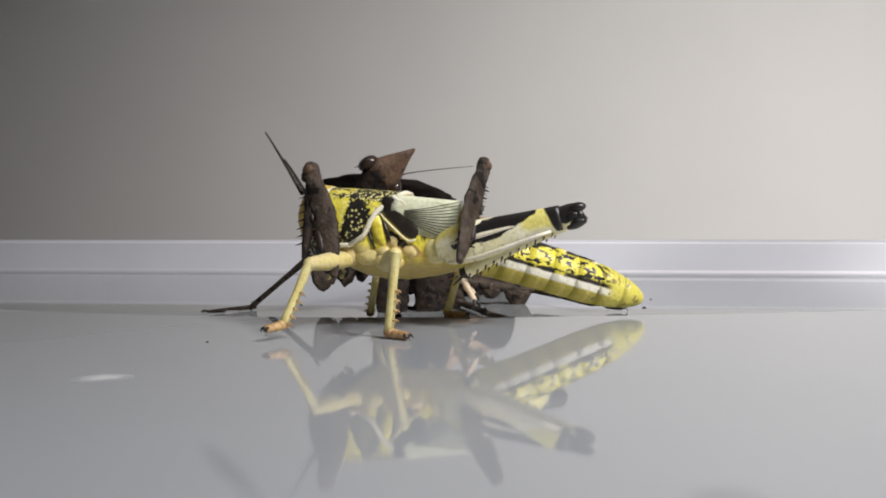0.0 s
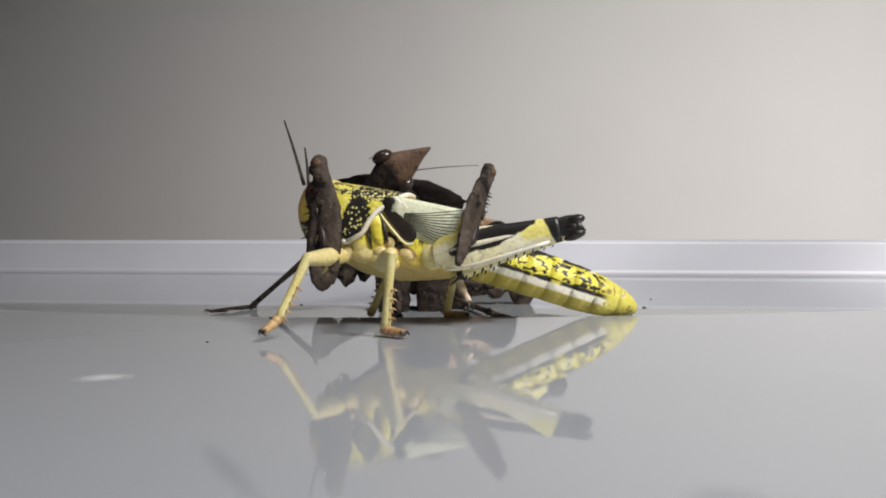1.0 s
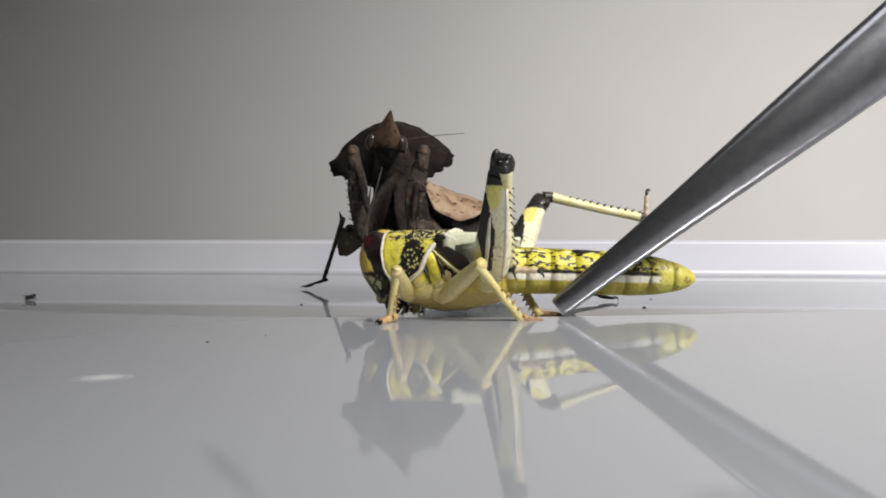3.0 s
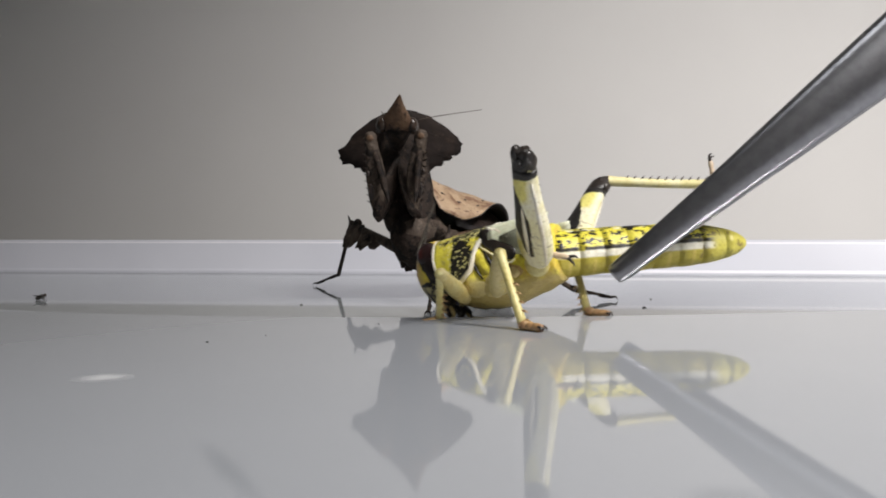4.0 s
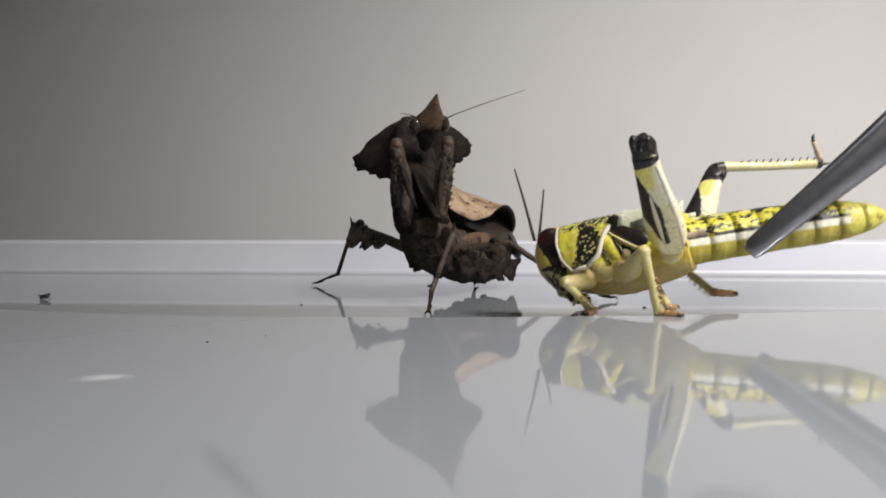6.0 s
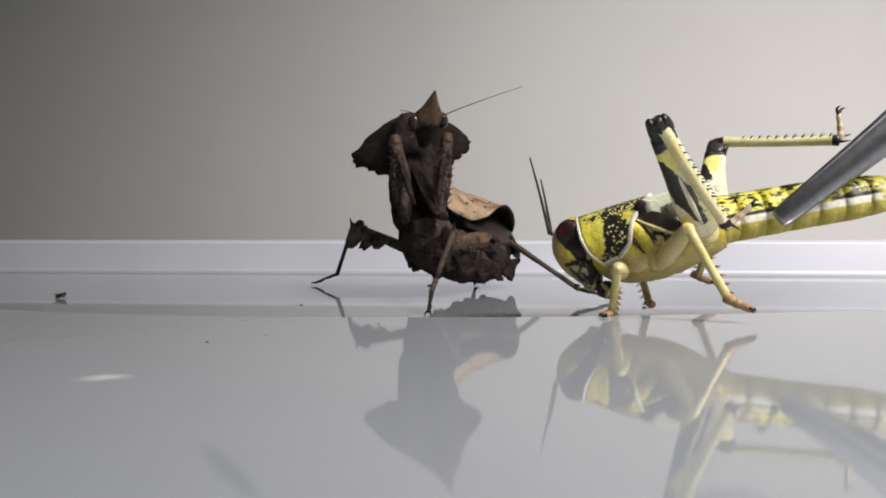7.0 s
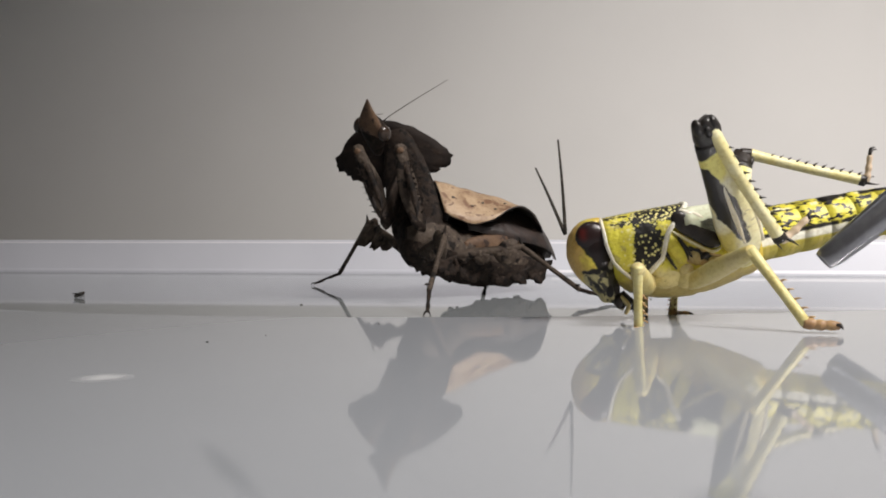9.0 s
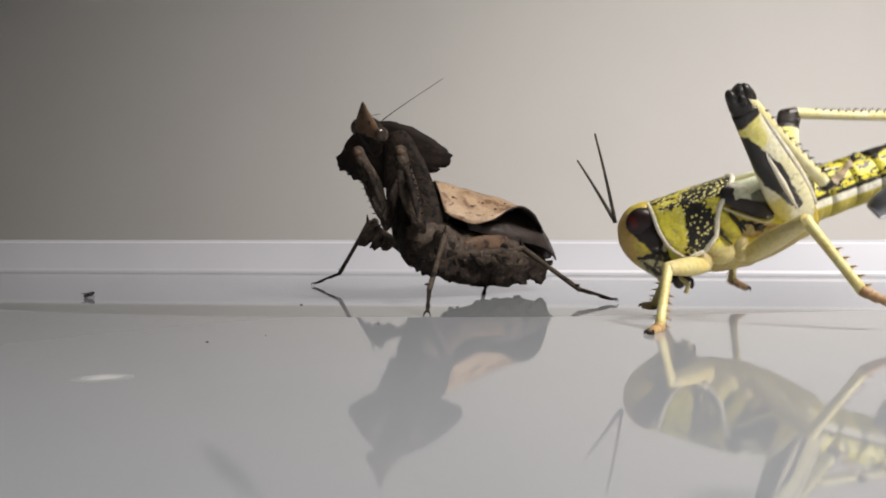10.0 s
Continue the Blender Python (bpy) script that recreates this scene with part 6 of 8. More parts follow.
    walk(LOCUST["fr_tibia"], [
        (0.00, pose(0.00676, -0.00899, -0.00375, -175.2, 80.7, 94.7)),
        (0.50, pose(0.00605, -0.00896, -0.00420, 173.0, 79.2, 82.8)),
        (1.00, pose(0.00370, -0.00833, -0.00408, 144.4, 74.7, 53.5)),
        (1.50, pose(0.00352, -0.00827, -0.00357, 138.7, 76.5, 47.6)),
        (1.80, pose(0.00251, -0.00759, -0.00322, 124.9, 78.9, 33.4)),
        (2.00, pose(0.01113, -0.00650, -0.00152, -107.9, 83.2, 161.1)),
        (2.20, pose(0.01191, -0.00594, -0.00282, -130.9, 75.5, 137.8)),
        (3.30, pose(0.01122, -0.00631, -0.00139, -131.6, 25.5, 137.0)),
        (3.50, pose(0.01139, -0.00610, -0.00140, -134.8, 26.7, 129.8)),
        (3.75, pose(0.00895, -0.00732, -0.00131, -156.5, 30.4, 86.1)),
        (4.00, pose(0.00652, -0.00854, -0.00122, -174.8, 20.1, 45.0)),
        (4.25, pose(0.00359, -0.00658, -0.00158, -142.4, 49.1, 97.6)),
        (4.50, pose(0.00065, -0.00461, -0.00194, -90.1, 37.8, 168.5)),
        (5.00, pose(0.00083, -0.00487, -0.00170, -103.6, 42.2, 147.5)),
        (5.50, pose(0.00030, -0.00315, -0.00209, -104.6, 34.2, 146.0)),
        (6.00, pose(0.00033, -0.00351, -0.00217, -115.1, 52.7, 130.9)),
        (6.20, pose(0.00032, -0.00358, -0.00224, -153.5, 62.3, 86.2)),
        (7.30, pose(0.00623, -0.00825, -0.00060, -51.6, 83.2, -176.4)),
        (7.50, pose(0.00630, -0.00816, -0.00044, 46.3, 55.4, -87.7)),
        (8.00, pose(0.00449, -0.00839, -0.00177, 148.3, 69.5, 21.5)),
        (8.50, pose(0.00582, -0.00852, -0.00126, -172.2, 64.8, 64.1)),
        (9.00, pose(0.00447, -0.00796, -0.00075, -180.0, 65.5, 55.5)),
        (9.50, pose(0.00491, -0.00757, 0.00010, 178.2, 66.2, 53.5)),
        (10.00, pose(0.00806, -0.00881, -0.00371, 154.3, 46.6, 25.4)),
    ])
    walk(LOCUST["fr_tarsus"], [
        (0.00, pose(0.00666, -0.00783, -0.01085, -9.1, 3.4, -69.8)),
        (0.50, pose(0.00621, -0.00762, -0.01128, -12.8, 5.3, -69.6)),
        (1.00, pose(0.00483, -0.00680, -0.01102, -14.6, 4.7, -73.9)),
        (1.50, pose(0.00465, -0.00703, -0.01058, -15.8, 1.8, -74.3)),
        (1.80, pose(0.00366, -0.00682, -0.01028, -21.8, -0.7, -75.7)),
        (2.00, pose(0.01032, -0.00622, -0.00867, -19.4, 33.9, -66.7)),
        (2.20, pose(0.01057, -0.00473, -0.00979, -8.3, 39.3, -59.5)),
        (3.30, pose(0.00647, -0.00188, -0.00449, -6.7, -6.2, -49.2)),
        (3.50, pose(0.00727, -0.00116, -0.00464, -6.2, -8.2, -39.3)),
        (4.00, pose(0.01130, -0.00376, -0.00370, 1.5, -11.3, -50.4)),
        (4.50, pose(-0.00492, -0.00347, -0.00635, 10.0, -5.6, -94.8)),
        (5.00, pose(-0.00368, -0.00201, -0.00653, 8.3, -11.7, -95.6)),
        (5.50, pose(-0.00464, 0.00018, -0.00614, 5.8, -9.0, -94.1)),
        (6.00, pose(-0.00253, -0.00021, -0.00789, 9.3, -8.9, -94.6)),
        (6.20, pose(0.00055, -0.00024, -0.00862, 11.0, -3.6, -93.0)),
        (7.30, pose(0.00538, -0.00830, -0.00775, 9.3, -7.3, -65.8)),
        (7.50, pose(0.00646, -0.01224, -0.00637, 5.6, -9.3, -58.5)),
        (8.00, pose(0.00683, -0.00747, -0.00851, 6.6, 4.5, -73.9)),
        (8.50, pose(0.00716, -0.00577, -0.00778, 4.0, 2.8, -71.5)),
        (9.00, pose(0.00616, -0.00550, -0.00731, 6.3, 1.7, -78.1)),
        (9.50, pose(0.00663, -0.00524, -0.00649, 3.8, -2.8, -74.9)),
        (10.00, pose(0.01253, -0.00669, -0.00894, 15.2, 1.0, -59.3)),
    ])
    walk(LOCUST["antenna_a"], [
        (0.00, pose(0.01430, 0.00070, 0.00360, -0.0, -42.1, -23.2)),
        (0.50, pose(0.01430, 0.00070, 0.00360, 4.0, -41.3, -29.2)),
        (1.00, pose(0.01430, 0.00070, 0.00360, 7.8, -42.3, -35.0)),
        (1.50, pose(0.01430, 0.00070, 0.00360, 8.3, -46.6, -35.6)),
        (1.80, pose(0.01430, 0.00070, 0.00360, 11.9, -51.4, -40.4)),
        (2.00, pose(0.01430, 0.00070, 0.00360, 3.9, -47.9, -29.9)),
        (2.20, pose(0.01430, 0.00070, 0.00360, 31.7, -66.4, -62.3)),
        (3.30, pose(0.01430, 0.00070, 0.00360, 67.8, -66.0, -101.5)),
        (3.50, pose(0.01430, 0.00070, 0.00360, 63.3, -60.5, -96.5)),
        (4.00, pose(0.01430, 0.00070, 0.00360, 54.5, -52.5, -86.0)),
        (4.50, pose(0.01430, 0.00070, 0.00360, -11.7, -79.3, -16.5)),
        (5.00, pose(0.01430, 0.00070, 0.00360, -48.4, -77.6, 20.9)),
        (5.50, pose(0.01430, 0.00070, 0.00360, -32.5, -82.6, 4.9)),
        (6.00, pose(0.01430, 0.00070, 0.00360, -24.2, -78.4, -3.6)),
        (6.20, pose(0.01430, 0.00070, 0.00360, 8.4, -82.3, -36.6)),
        (7.30, pose(0.01430, 0.00070, 0.00360, 50.3, -77.5, -79.1)),
        (7.50, pose(0.01430, 0.00070, 0.00360, 51.4, -74.2, -80.2)),
        (8.00, pose(0.01430, 0.00070, 0.00360, 71.6, -60.4, -101.9)),
        (8.50, pose(0.01430, 0.00070, 0.00360, 90.5, -83.4, -121.4)),
        (9.00, pose(0.01430, 0.00070, 0.00360, 82.2, -79.0, -113.0)),
        (9.50, pose(0.01430, 0.00070, 0.00360, 89.8, -83.1, -120.7)),
        (10.00, pose(0.01430, 0.00070, 0.00360, 70.3, -69.9, -100.8)),
    ])
    walk(LOCUST["antenna_b"], [
        (0.00, pose(0.01430, -0.00070, 0.00360, 0.0, -25.3, -44.2)),
        (0.50, pose(0.01430, -0.00070, 0.00360, 2.4, -25.0, -49.8)),
        (1.00, pose(0.01430, -0.00070, 0.00360, 5.1, -26.3, -56.1)),
        (1.50, pose(0.01430, -0.00070, 0.00360, 5.5, -32.1, -56.8)),
        (1.80, pose(0.01430, -0.00070, 0.00360, -2.2, -34.6, -43.0)),
        (2.00, pose(0.01430, -0.00070, 0.00360, -5.8, -30.4, -36.2)),
        (2.20, pose(0.01430, -0.00070, 0.00360, 3.1, -49.6, -49.8)),
        (3.30, pose(0.01430, -0.00070, 0.00360, 20.4, -52.6, -72.0)),
        (3.50, pose(0.01430, -0.00070, 0.00360, 24.6, -57.3, -77.0)),
        (4.00, pose(0.01430, -0.00070, 0.00360, 19.0, -47.4, -70.0)),
        (4.50, pose(0.01430, -0.00070, 0.00360, 38.7, -51.5, -95.7)),
        (5.00, pose(0.01430, -0.00070, 0.00360, 20.9, -59.7, -74.3)),
        (5.50, pose(0.01430, -0.00070, 0.00360, 29.6, -60.1, -84.3)),
        (6.00, pose(0.01430, -0.00070, 0.00360, 26.5, -57.5, -80.7)),
        (6.20, pose(0.01430, -0.00070, 0.00360, 30.0, -51.6, -85.1)),
        (7.30, pose(0.01430, -0.00070, 0.00360, 25.8, -54.6, -79.7)),
        (7.50, pose(0.01430, -0.00070, 0.00360, 27.2, -59.7, -81.5)),
        (8.00, pose(0.01430, -0.00070, 0.00360, 21.4, -41.7, -74.1)),
        (8.50, pose(0.01430, -0.00070, 0.00360, 20.9, -45.0, -73.3)),
        (9.00, pose(0.01430, -0.00070, 0.00360, 20.1, -50.7, -72.1)),
        (9.50, pose(0.01430, -0.00070, 0.00360, 15.1, -55.2, -65.9)),
        (10.00, pose(0.01430, -0.00070, 0.00360, 21.5, -45.7, -74.2)),
    ])
    walk(MANTIS["abdomen"], [
        (0.00, pose(-0.00644, 0.00100, 0.00652, -0.0, -4.6, -136.7)),
        (0.50, pose(-0.00604, 0.00100, 0.00650, 0.0, -4.6, -136.6)),
        (1.00, pose(-0.00583, 0.00100, 0.00649, 0.0, -4.6, -136.2)),
        (1.50, pose(-0.00563, 0.00100, 0.00648, -0.0, -4.6, -135.9)),
        (1.80, pose(-0.00510, 0.00100, 0.00697, -0.0, -6.3, -135.4)),
        (2.00, pose(-0.00200, 0.00100, 0.00787, 0.0, -8.2, -127.4)),
        (2.20, pose(-0.00380, 0.00400, 0.00833, 0.0, -6.8, -134.3)),
        (3.30, pose(-0.00528, 0.00400, 0.01027, 0.0, -5.6, -129.2)),
        (3.50, pose(-0.00507, 0.00400, 0.01026, 0.0, -5.6, -128.9)),
        (4.00, pose(-0.00434, 0.00400, 0.01023, 0.0, -5.6, -128.4)),
        (4.50, pose(-0.00299, 0.00400, 0.01018, 0.0, -6.8, -127.2)),
        (5.50, pose(-0.00267, 0.00400, 0.01016, 0.0, -6.8, -127.1)),
        (6.20, pose(-0.00267, 0.00400, 0.01016, 0.0, -6.8, -127.1)),
        (7.50, pose(-0.00299, 0.00400, 0.01018, -0.0, -6.7, -127.9)),
        (8.00, pose(-0.00280, 0.00400, 0.00975, -0.0, -4.6, -144.2)),
        (8.50, pose(-0.00250, 0.00400, 0.00932, 0.0, -5.1, -147.5)),
        (10.00, pose(-0.00250, 0.00400, 0.00932, 0.0, -5.5, -147.9)),
    ])
    walk(MANTIS["prothorax"], [
        (0.00, pose(-0.00790, 0.00007, 0.00840, 179.9, -32.3, -89.9)),
        (0.50, pose(-0.00751, 0.00006, 0.00839, 173.7, -32.1, -86.6)),
        (1.00, pose(-0.00730, -0.00007, 0.00845, 172.2, -32.8, -85.8)),
        (1.50, pose(-0.00708, -0.00015, 0.00849, 172.5, -33.2, -85.9)),
        (1.80, pose(-0.00668, 0.00041, 0.00864, 159.8, -34.1, -78.3)),
        (2.00, pose(-0.00359, 0.00214, 0.00775, 167.7, -41.3, -81.8)),
        (2.20, pose(-0.00525, 0.00420, 0.00718, 177.5, -64.4, -87.8)),
        (3.30, pose(-0.00652, 0.00244, 0.01230, -48.2, -78.9, 135.7)),
        (3.50, pose(-0.00630, 0.00242, 0.01223, -43.1, -79.7, 130.7)),
        (4.00, pose(-0.00575, 0.00269, 0.01448, -35.2, -81.5, 124.9)),
        (4.50, pose(-0.00429, 0.00269, 0.01395, -6.0, -79.2, 110.9)),
        (5.50, pose(-0.00395, 0.00267, 0.01381, -2.0, -79.4, 108.0)),
        (6.20, pose(-0.00399, 0.00274, 0.01424, -4.8, -79.4, 110.7)),
        (7.50, pose(-0.00437, 0.00285, 0.01486, -6.7, -79.7, 111.6)),
        (8.00, pose(-0.00451, 0.00290, 0.01254, -68.9, -79.0, 144.5)),
        (8.50, pose(-0.00425, 0.00297, 0.01187, -75.0, -78.1, 148.7)),
        (10.00, pose(-0.00418, 0.00294, 0.01145, -74.5, -78.1, 148.2)),
    ])
    walk(MANTIS["shield"], [
        (0.00, pose(-0.00985, -0.01600, 0.01864, 170.0, -45.6, -82.8)),
        (0.50, pose(-0.00853, -0.01600, 0.01858, 169.8, -46.5, -82.6)),
        (1.00, pose(-0.00809, -0.01600, 0.01856, 169.6, -47.5, -82.3)),
        (1.50, pose(-0.00792, -0.01600, 0.01855, 169.4, -48.5, -82.0)),
        (1.80, pose(-0.00491, -0.01500, 0.01896, 172.4, -49.8, -84.2)),
        (2.00, pose(-0.00272, -0.01200, 0.02008, 180.0, -52.0, -90.0)),
        (2.20, pose(-0.00493, -0.00400, 0.02482, 180.0, -76.0, -90.0)),
        (3.30, pose(-0.00886, 0.00500, 0.03106, -154.3, -83.4, -109.2)),
        (3.50, pose(-0.00823, 0.00500, 0.03103, -154.3, -83.4, -109.2)),
        (4.00, pose(-0.00656, 0.00500, 0.03285, -161.8, -80.2, -98.6)),
        (4.50, pose(-0.00356, 0.00600, 0.03095, -166.2, -72.4, -86.8)),
        (5.50, pose(-0.00333, 0.00600, 0.03119, -157.5, -74.3, -95.6)),
        (6.20, pose(-0.00360, 0.00600, 0.03169, -155.1, -74.7, -98.1)),
        (7.50, pose(-0.00399, 0.00600, 0.03234, -155.1, -74.7, -98.1)),
        (8.00, pose(-0.01057, 0.00500, 0.03178, 177.5, -85.1, -103.2)),
        (8.50, pose(-0.01108, 0.00500, 0.03127, 170.9, -81.6, -98.7)),
        (10.00, pose(-0.01124, 0.00500, 0.03097, 168.5, -79.3, -97.7)),
    ])
    walk(MANTIS["head"], [
        (0.00, pose(-0.00933, -0.02000, 0.02070, -49.3, 13.9, -84.9)),
        (0.50, pose(-0.00780, -0.02000, 0.02089, -53.5, 16.4, -88.2)),
        (1.00, pose(-0.00744, -0.02000, 0.02146, -55.6, 15.4, -87.1)),
        (1.50, pose(-0.00703, -0.02000, 0.02127, -39.7, 14.0, -84.9)),
        (1.80, pose(-0.00369, -0.01900, 0.02138, -42.7, 15.9, -86.7)),
        (2.00, pose(0.00107, -0.01700, 0.02289, -22.9, 28.0, -86.0)),
        (2.20, pose(-0.00198, -0.01000, 0.02623, -13.4, 27.0, -87.1)),
        (3.30, pose(-0.00930, -0.00100, 0.02816, -9.4, 48.6, -95.5)),
        (3.50, pose(-0.00858, -0.00100, 0.02852, -9.8, 51.2, -96.1)),
        (4.00, pose(-0.00716, -0.00100, 0.03124, -5.7, 50.9, -91.5)),
        (4.50, pose(-0.00271, -0.00100, 0.03026, 6.6, 49.2, -68.1)),
        (5.50, pose(-0.00170, -0.00100, 0.03072, 7.3, 49.4, -65.6)),
        (6.20, pose(-0.00178, -0.00100, 0.03122, 8.3, 50.8, -64.9)),
        (7.50, pose(-0.00265, -0.00100, 0.03175, 5.7, 50.1, -68.6)),
        (8.00, pose(-0.00966, -0.00100, 0.03115, -22.8, 43.0, -131.8)),
        (8.50, pose(-0.01107, -0.00100, 0.03081, -29.2, 41.0, -138.4)),
        (10.00, pose(-0.01169, -0.00100, 0.03044, -30.7, 44.1, -140.8)),
    ])
    walk(MANTIS["antenna"], [
        (0.00, pose(-0.00750, -0.02108, 0.02070, -0.0, -7.4, 36.6)),
        (0.50, pose(-0.00603, -0.02114, 0.02071, -0.4, -8.0, 39.6)),
        (1.00, pose(-0.00564, -0.02109, 0.02124, -0.7, -6.3, 41.9)),
        (1.50, pose(-0.00527, -0.02115, 0.02155, -2.4, -19.6, 49.4)),
        (1.80, pose(-0.00194, -0.02019, 0.02152, -5.8, -14.6, 61.1)),
        (2.00, pose(0.00259, -0.01844, 0.02323, 2.2, -21.0, 35.1)),
        (2.20, pose(-0.00068, -0.01157, 0.02680, -9.1, -19.5, 67.1)),
        (3.30, pose(-0.00834, -0.00289, 0.02814, -0.2, -5.8, 28.1)),
        (3.50, pose(-0.00763, -0.00290, 0.02842, -0.1, -5.8, 27.9)),
        (4.00, pose(-0.00617, -0.00287, 0.03120, 0.2, -11.2, 25.3)),
        (4.50, pose(-0.00130, -0.00258, 0.03040, 6.1, -16.2, 0.9)),
        (5.50, pose(-0.00023, -0.00253, 0.03085, 8.5, -16.2, -7.7)),
        (6.20, pose(-0.00031, -0.00253, 0.03131, 8.6, -17.3, -8.0)),
        (7.50, pose(-0.00123, -0.00257, 0.03184, 8.5, -17.6, -7.7)),
        (8.00, pose(-0.00966, -0.00312, 0.03109, 2.4, -30.5, 7.1)),
        (8.50, pose(-0.01117, -0.00312, 0.03068, -0.5, -32.0, 12.7)),
        (10.00, pose(-0.01183, -0.00310, 0.03020, -0.2, -34.5, 12.1)),
    ])
    walk(MANTIS["foreleg_r_femur"], [
        (0.00, pose(-0.01543, -0.04000, 0.02068, 50.2, 66.6, -56.2)),
        (0.50, pose(-0.01460, -0.04000, 0.02112, 41.5, 69.3, -64.5)),
        (1.00, pose(-0.01445, -0.04000, 0.02145, 41.0, 70.1, -64.8)),
        (1.50, pose(-0.01417, -0.04000, 0.02157, 38.5, 70.6, -67.1)),
        (1.80, pose(-0.01211, -0.03900, 0.02246, 20.3, 77.7, -84.2)),
        (2.00, pose(-0.00630, -0.03900, 0.02222, 16.8, 77.8, -87.6)),
        (2.20, pose(-0.00844, -0.03900, 0.02026, 16.1, 75.7, -88.4)),
        (3.30, pose(-0.01412, -0.00500, 0.02730, 148.6, 84.6, 56.7)),
        (3.50, pose(-0.01345, -0.00500, 0.02728, 148.3, 84.6, 56.4)),
        (4.00, pose(-0.01163, -0.00500, 0.02893, 145.9, 84.7, 56.0)),
        (4.50, pose(-0.00795, -0.00500, 0.02705, 128.1, 84.2, 53.3)),
        (5.50, pose(-0.00707, -0.00500, 0.02740, 127.1, 84.3, 53.2)),
        (6.20, pose(-0.00724, -0.00500, 0.02779, 127.5, 84.4, 53.6)),
        (7.50, pose(-0.00770, -0.00500, 0.02838, 129.3, 84.7, 54.5)),
        (8.00, pose(-0.01338, -0.00300, 0.02750, 103.4, 72.5, 0.0)),
        (8.50, pose(-0.01399, -0.00300, 0.02714, 105.2, 71.3, 0.0)),
        (10.00, pose(-0.01401, -0.00300, 0.02675, 105.2, 70.9, 0.0)),
    ])
    walk(MANTIS["foreleg_r_tibia"], [
        (0.00, pose(-0.01543, -0.04000, 0.02068, -5.0, 66.5, -94.6)),
        (0.50, pose(-0.01460, -0.04000, 0.02112, -9.9, 67.3, -99.1)),
        (1.00, pose(-0.01445, -0.04000, 0.02145, -12.1, 67.8, -101.2)),
        (1.50, pose(-0.01417, -0.04000, 0.02157, -14.2, 67.9, -103.2)),
        (1.80, pose(-0.01211, -0.03900, 0.02246, -0.4, 65.8, -90.3)),
        (2.00, pose(-0.00630, -0.03900, 0.02222, 2.3, 70.3, -87.8)),
        (2.20, pose(-0.00844, -0.03900, 0.02026, 5.2, 66.3, -85.2)),
        (3.30, pose(-0.01412, -0.00500, 0.02730, 48.2, 66.9, -46.2)),
        (3.50, pose(-0.01345, -0.00500, 0.02728, 48.8, 66.7, -45.7)),
        (4.00, pose(-0.01163, -0.00500, 0.02893, 43.8, 68.1, -48.3)),
        (4.50, pose(-0.00795, -0.00500, 0.02705, 28.6, 67.2, -48.3)),
        (5.50, pose(-0.00707, -0.00500, 0.02740, 25.5, 68.0, -50.1)),
        (6.20, pose(-0.00724, -0.00500, 0.02779, 27.0, 68.2, -48.7)),
        (7.50, pose(-0.00770, -0.00500, 0.02838, 28.8, 68.5, -47.9)),
        (8.00, pose(-0.01338, -0.00300, 0.02750, 60.4, 62.1, -46.7)),
        (8.50, pose(-0.01399, -0.00300, 0.02714, 65.8, 60.5, -43.3)),
        (10.00, pose(-0.01401, -0.00300, 0.02675, 65.9, 60.3, -43.3)),
    ])
    walk(MANTIS["foreleg_r_coxa"], [
        (0.00, pose(-0.00836, -0.01500, -0.00068, 4.4, -77.9, 90.0)),
        (0.50, pose(-0.00824, -0.01500, -0.00068, 4.4, -77.9, 90.0)),
        (1.00, pose(-0.00812, -0.01500, -0.00069, 4.3, -77.9, 90.0)),
        (1.50, pose(-0.00799, -0.01500, -0.00069, 4.2, -77.9, 90.0)),
        (1.80, pose(-0.00792, -0.01500, -0.00070, 4.2, -77.9, 90.0)),
        (2.00, pose(-0.00436, -0.01500, -0.00084, 2.3, -77.9, 90.0)),
        (2.20, pose(-0.00676, -0.01500, -0.00074, 3.6, -77.9, 90.0)),
        (3.30, pose(-0.01345, -0.00398, 0.01436, 112.4, -44.7, 56.4)),
        (3.50, pose(-0.01277, -0.00398, 0.01433, 110.8, -45.0, 57.5)),
        (4.00, pose(-0.01096, -0.00400, 0.01599, 103.5, -47.9, 62.6)),
        (4.50, pose(-0.00717, -0.00395, 0.01411, 83.4, -51.9, 76.4)),
        (5.50, pose(-0.00630, -0.00397, 0.01446, 79.9, -51.0, 79.1)),
        (6.20, pose(-0.00650, -0.00399, 0.01485, 80.6, -50.9, 78.7)),
        (7.50, pose(-0.00700, -0.00401, 0.01544, 81.7, -50.7, 78.1)),
        (8.00, pose(-0.00948, -0.00300, 0.01510, 97.8, -48.9, 66.4)),
        (8.50, pose(-0.00982, -0.00300, 0.01482, 101.3, -46.9, 64.2)),
        (10.00, pose(-0.00976, -0.00300, 0.01446, 101.5, -46.7, 64.0)),
    ])
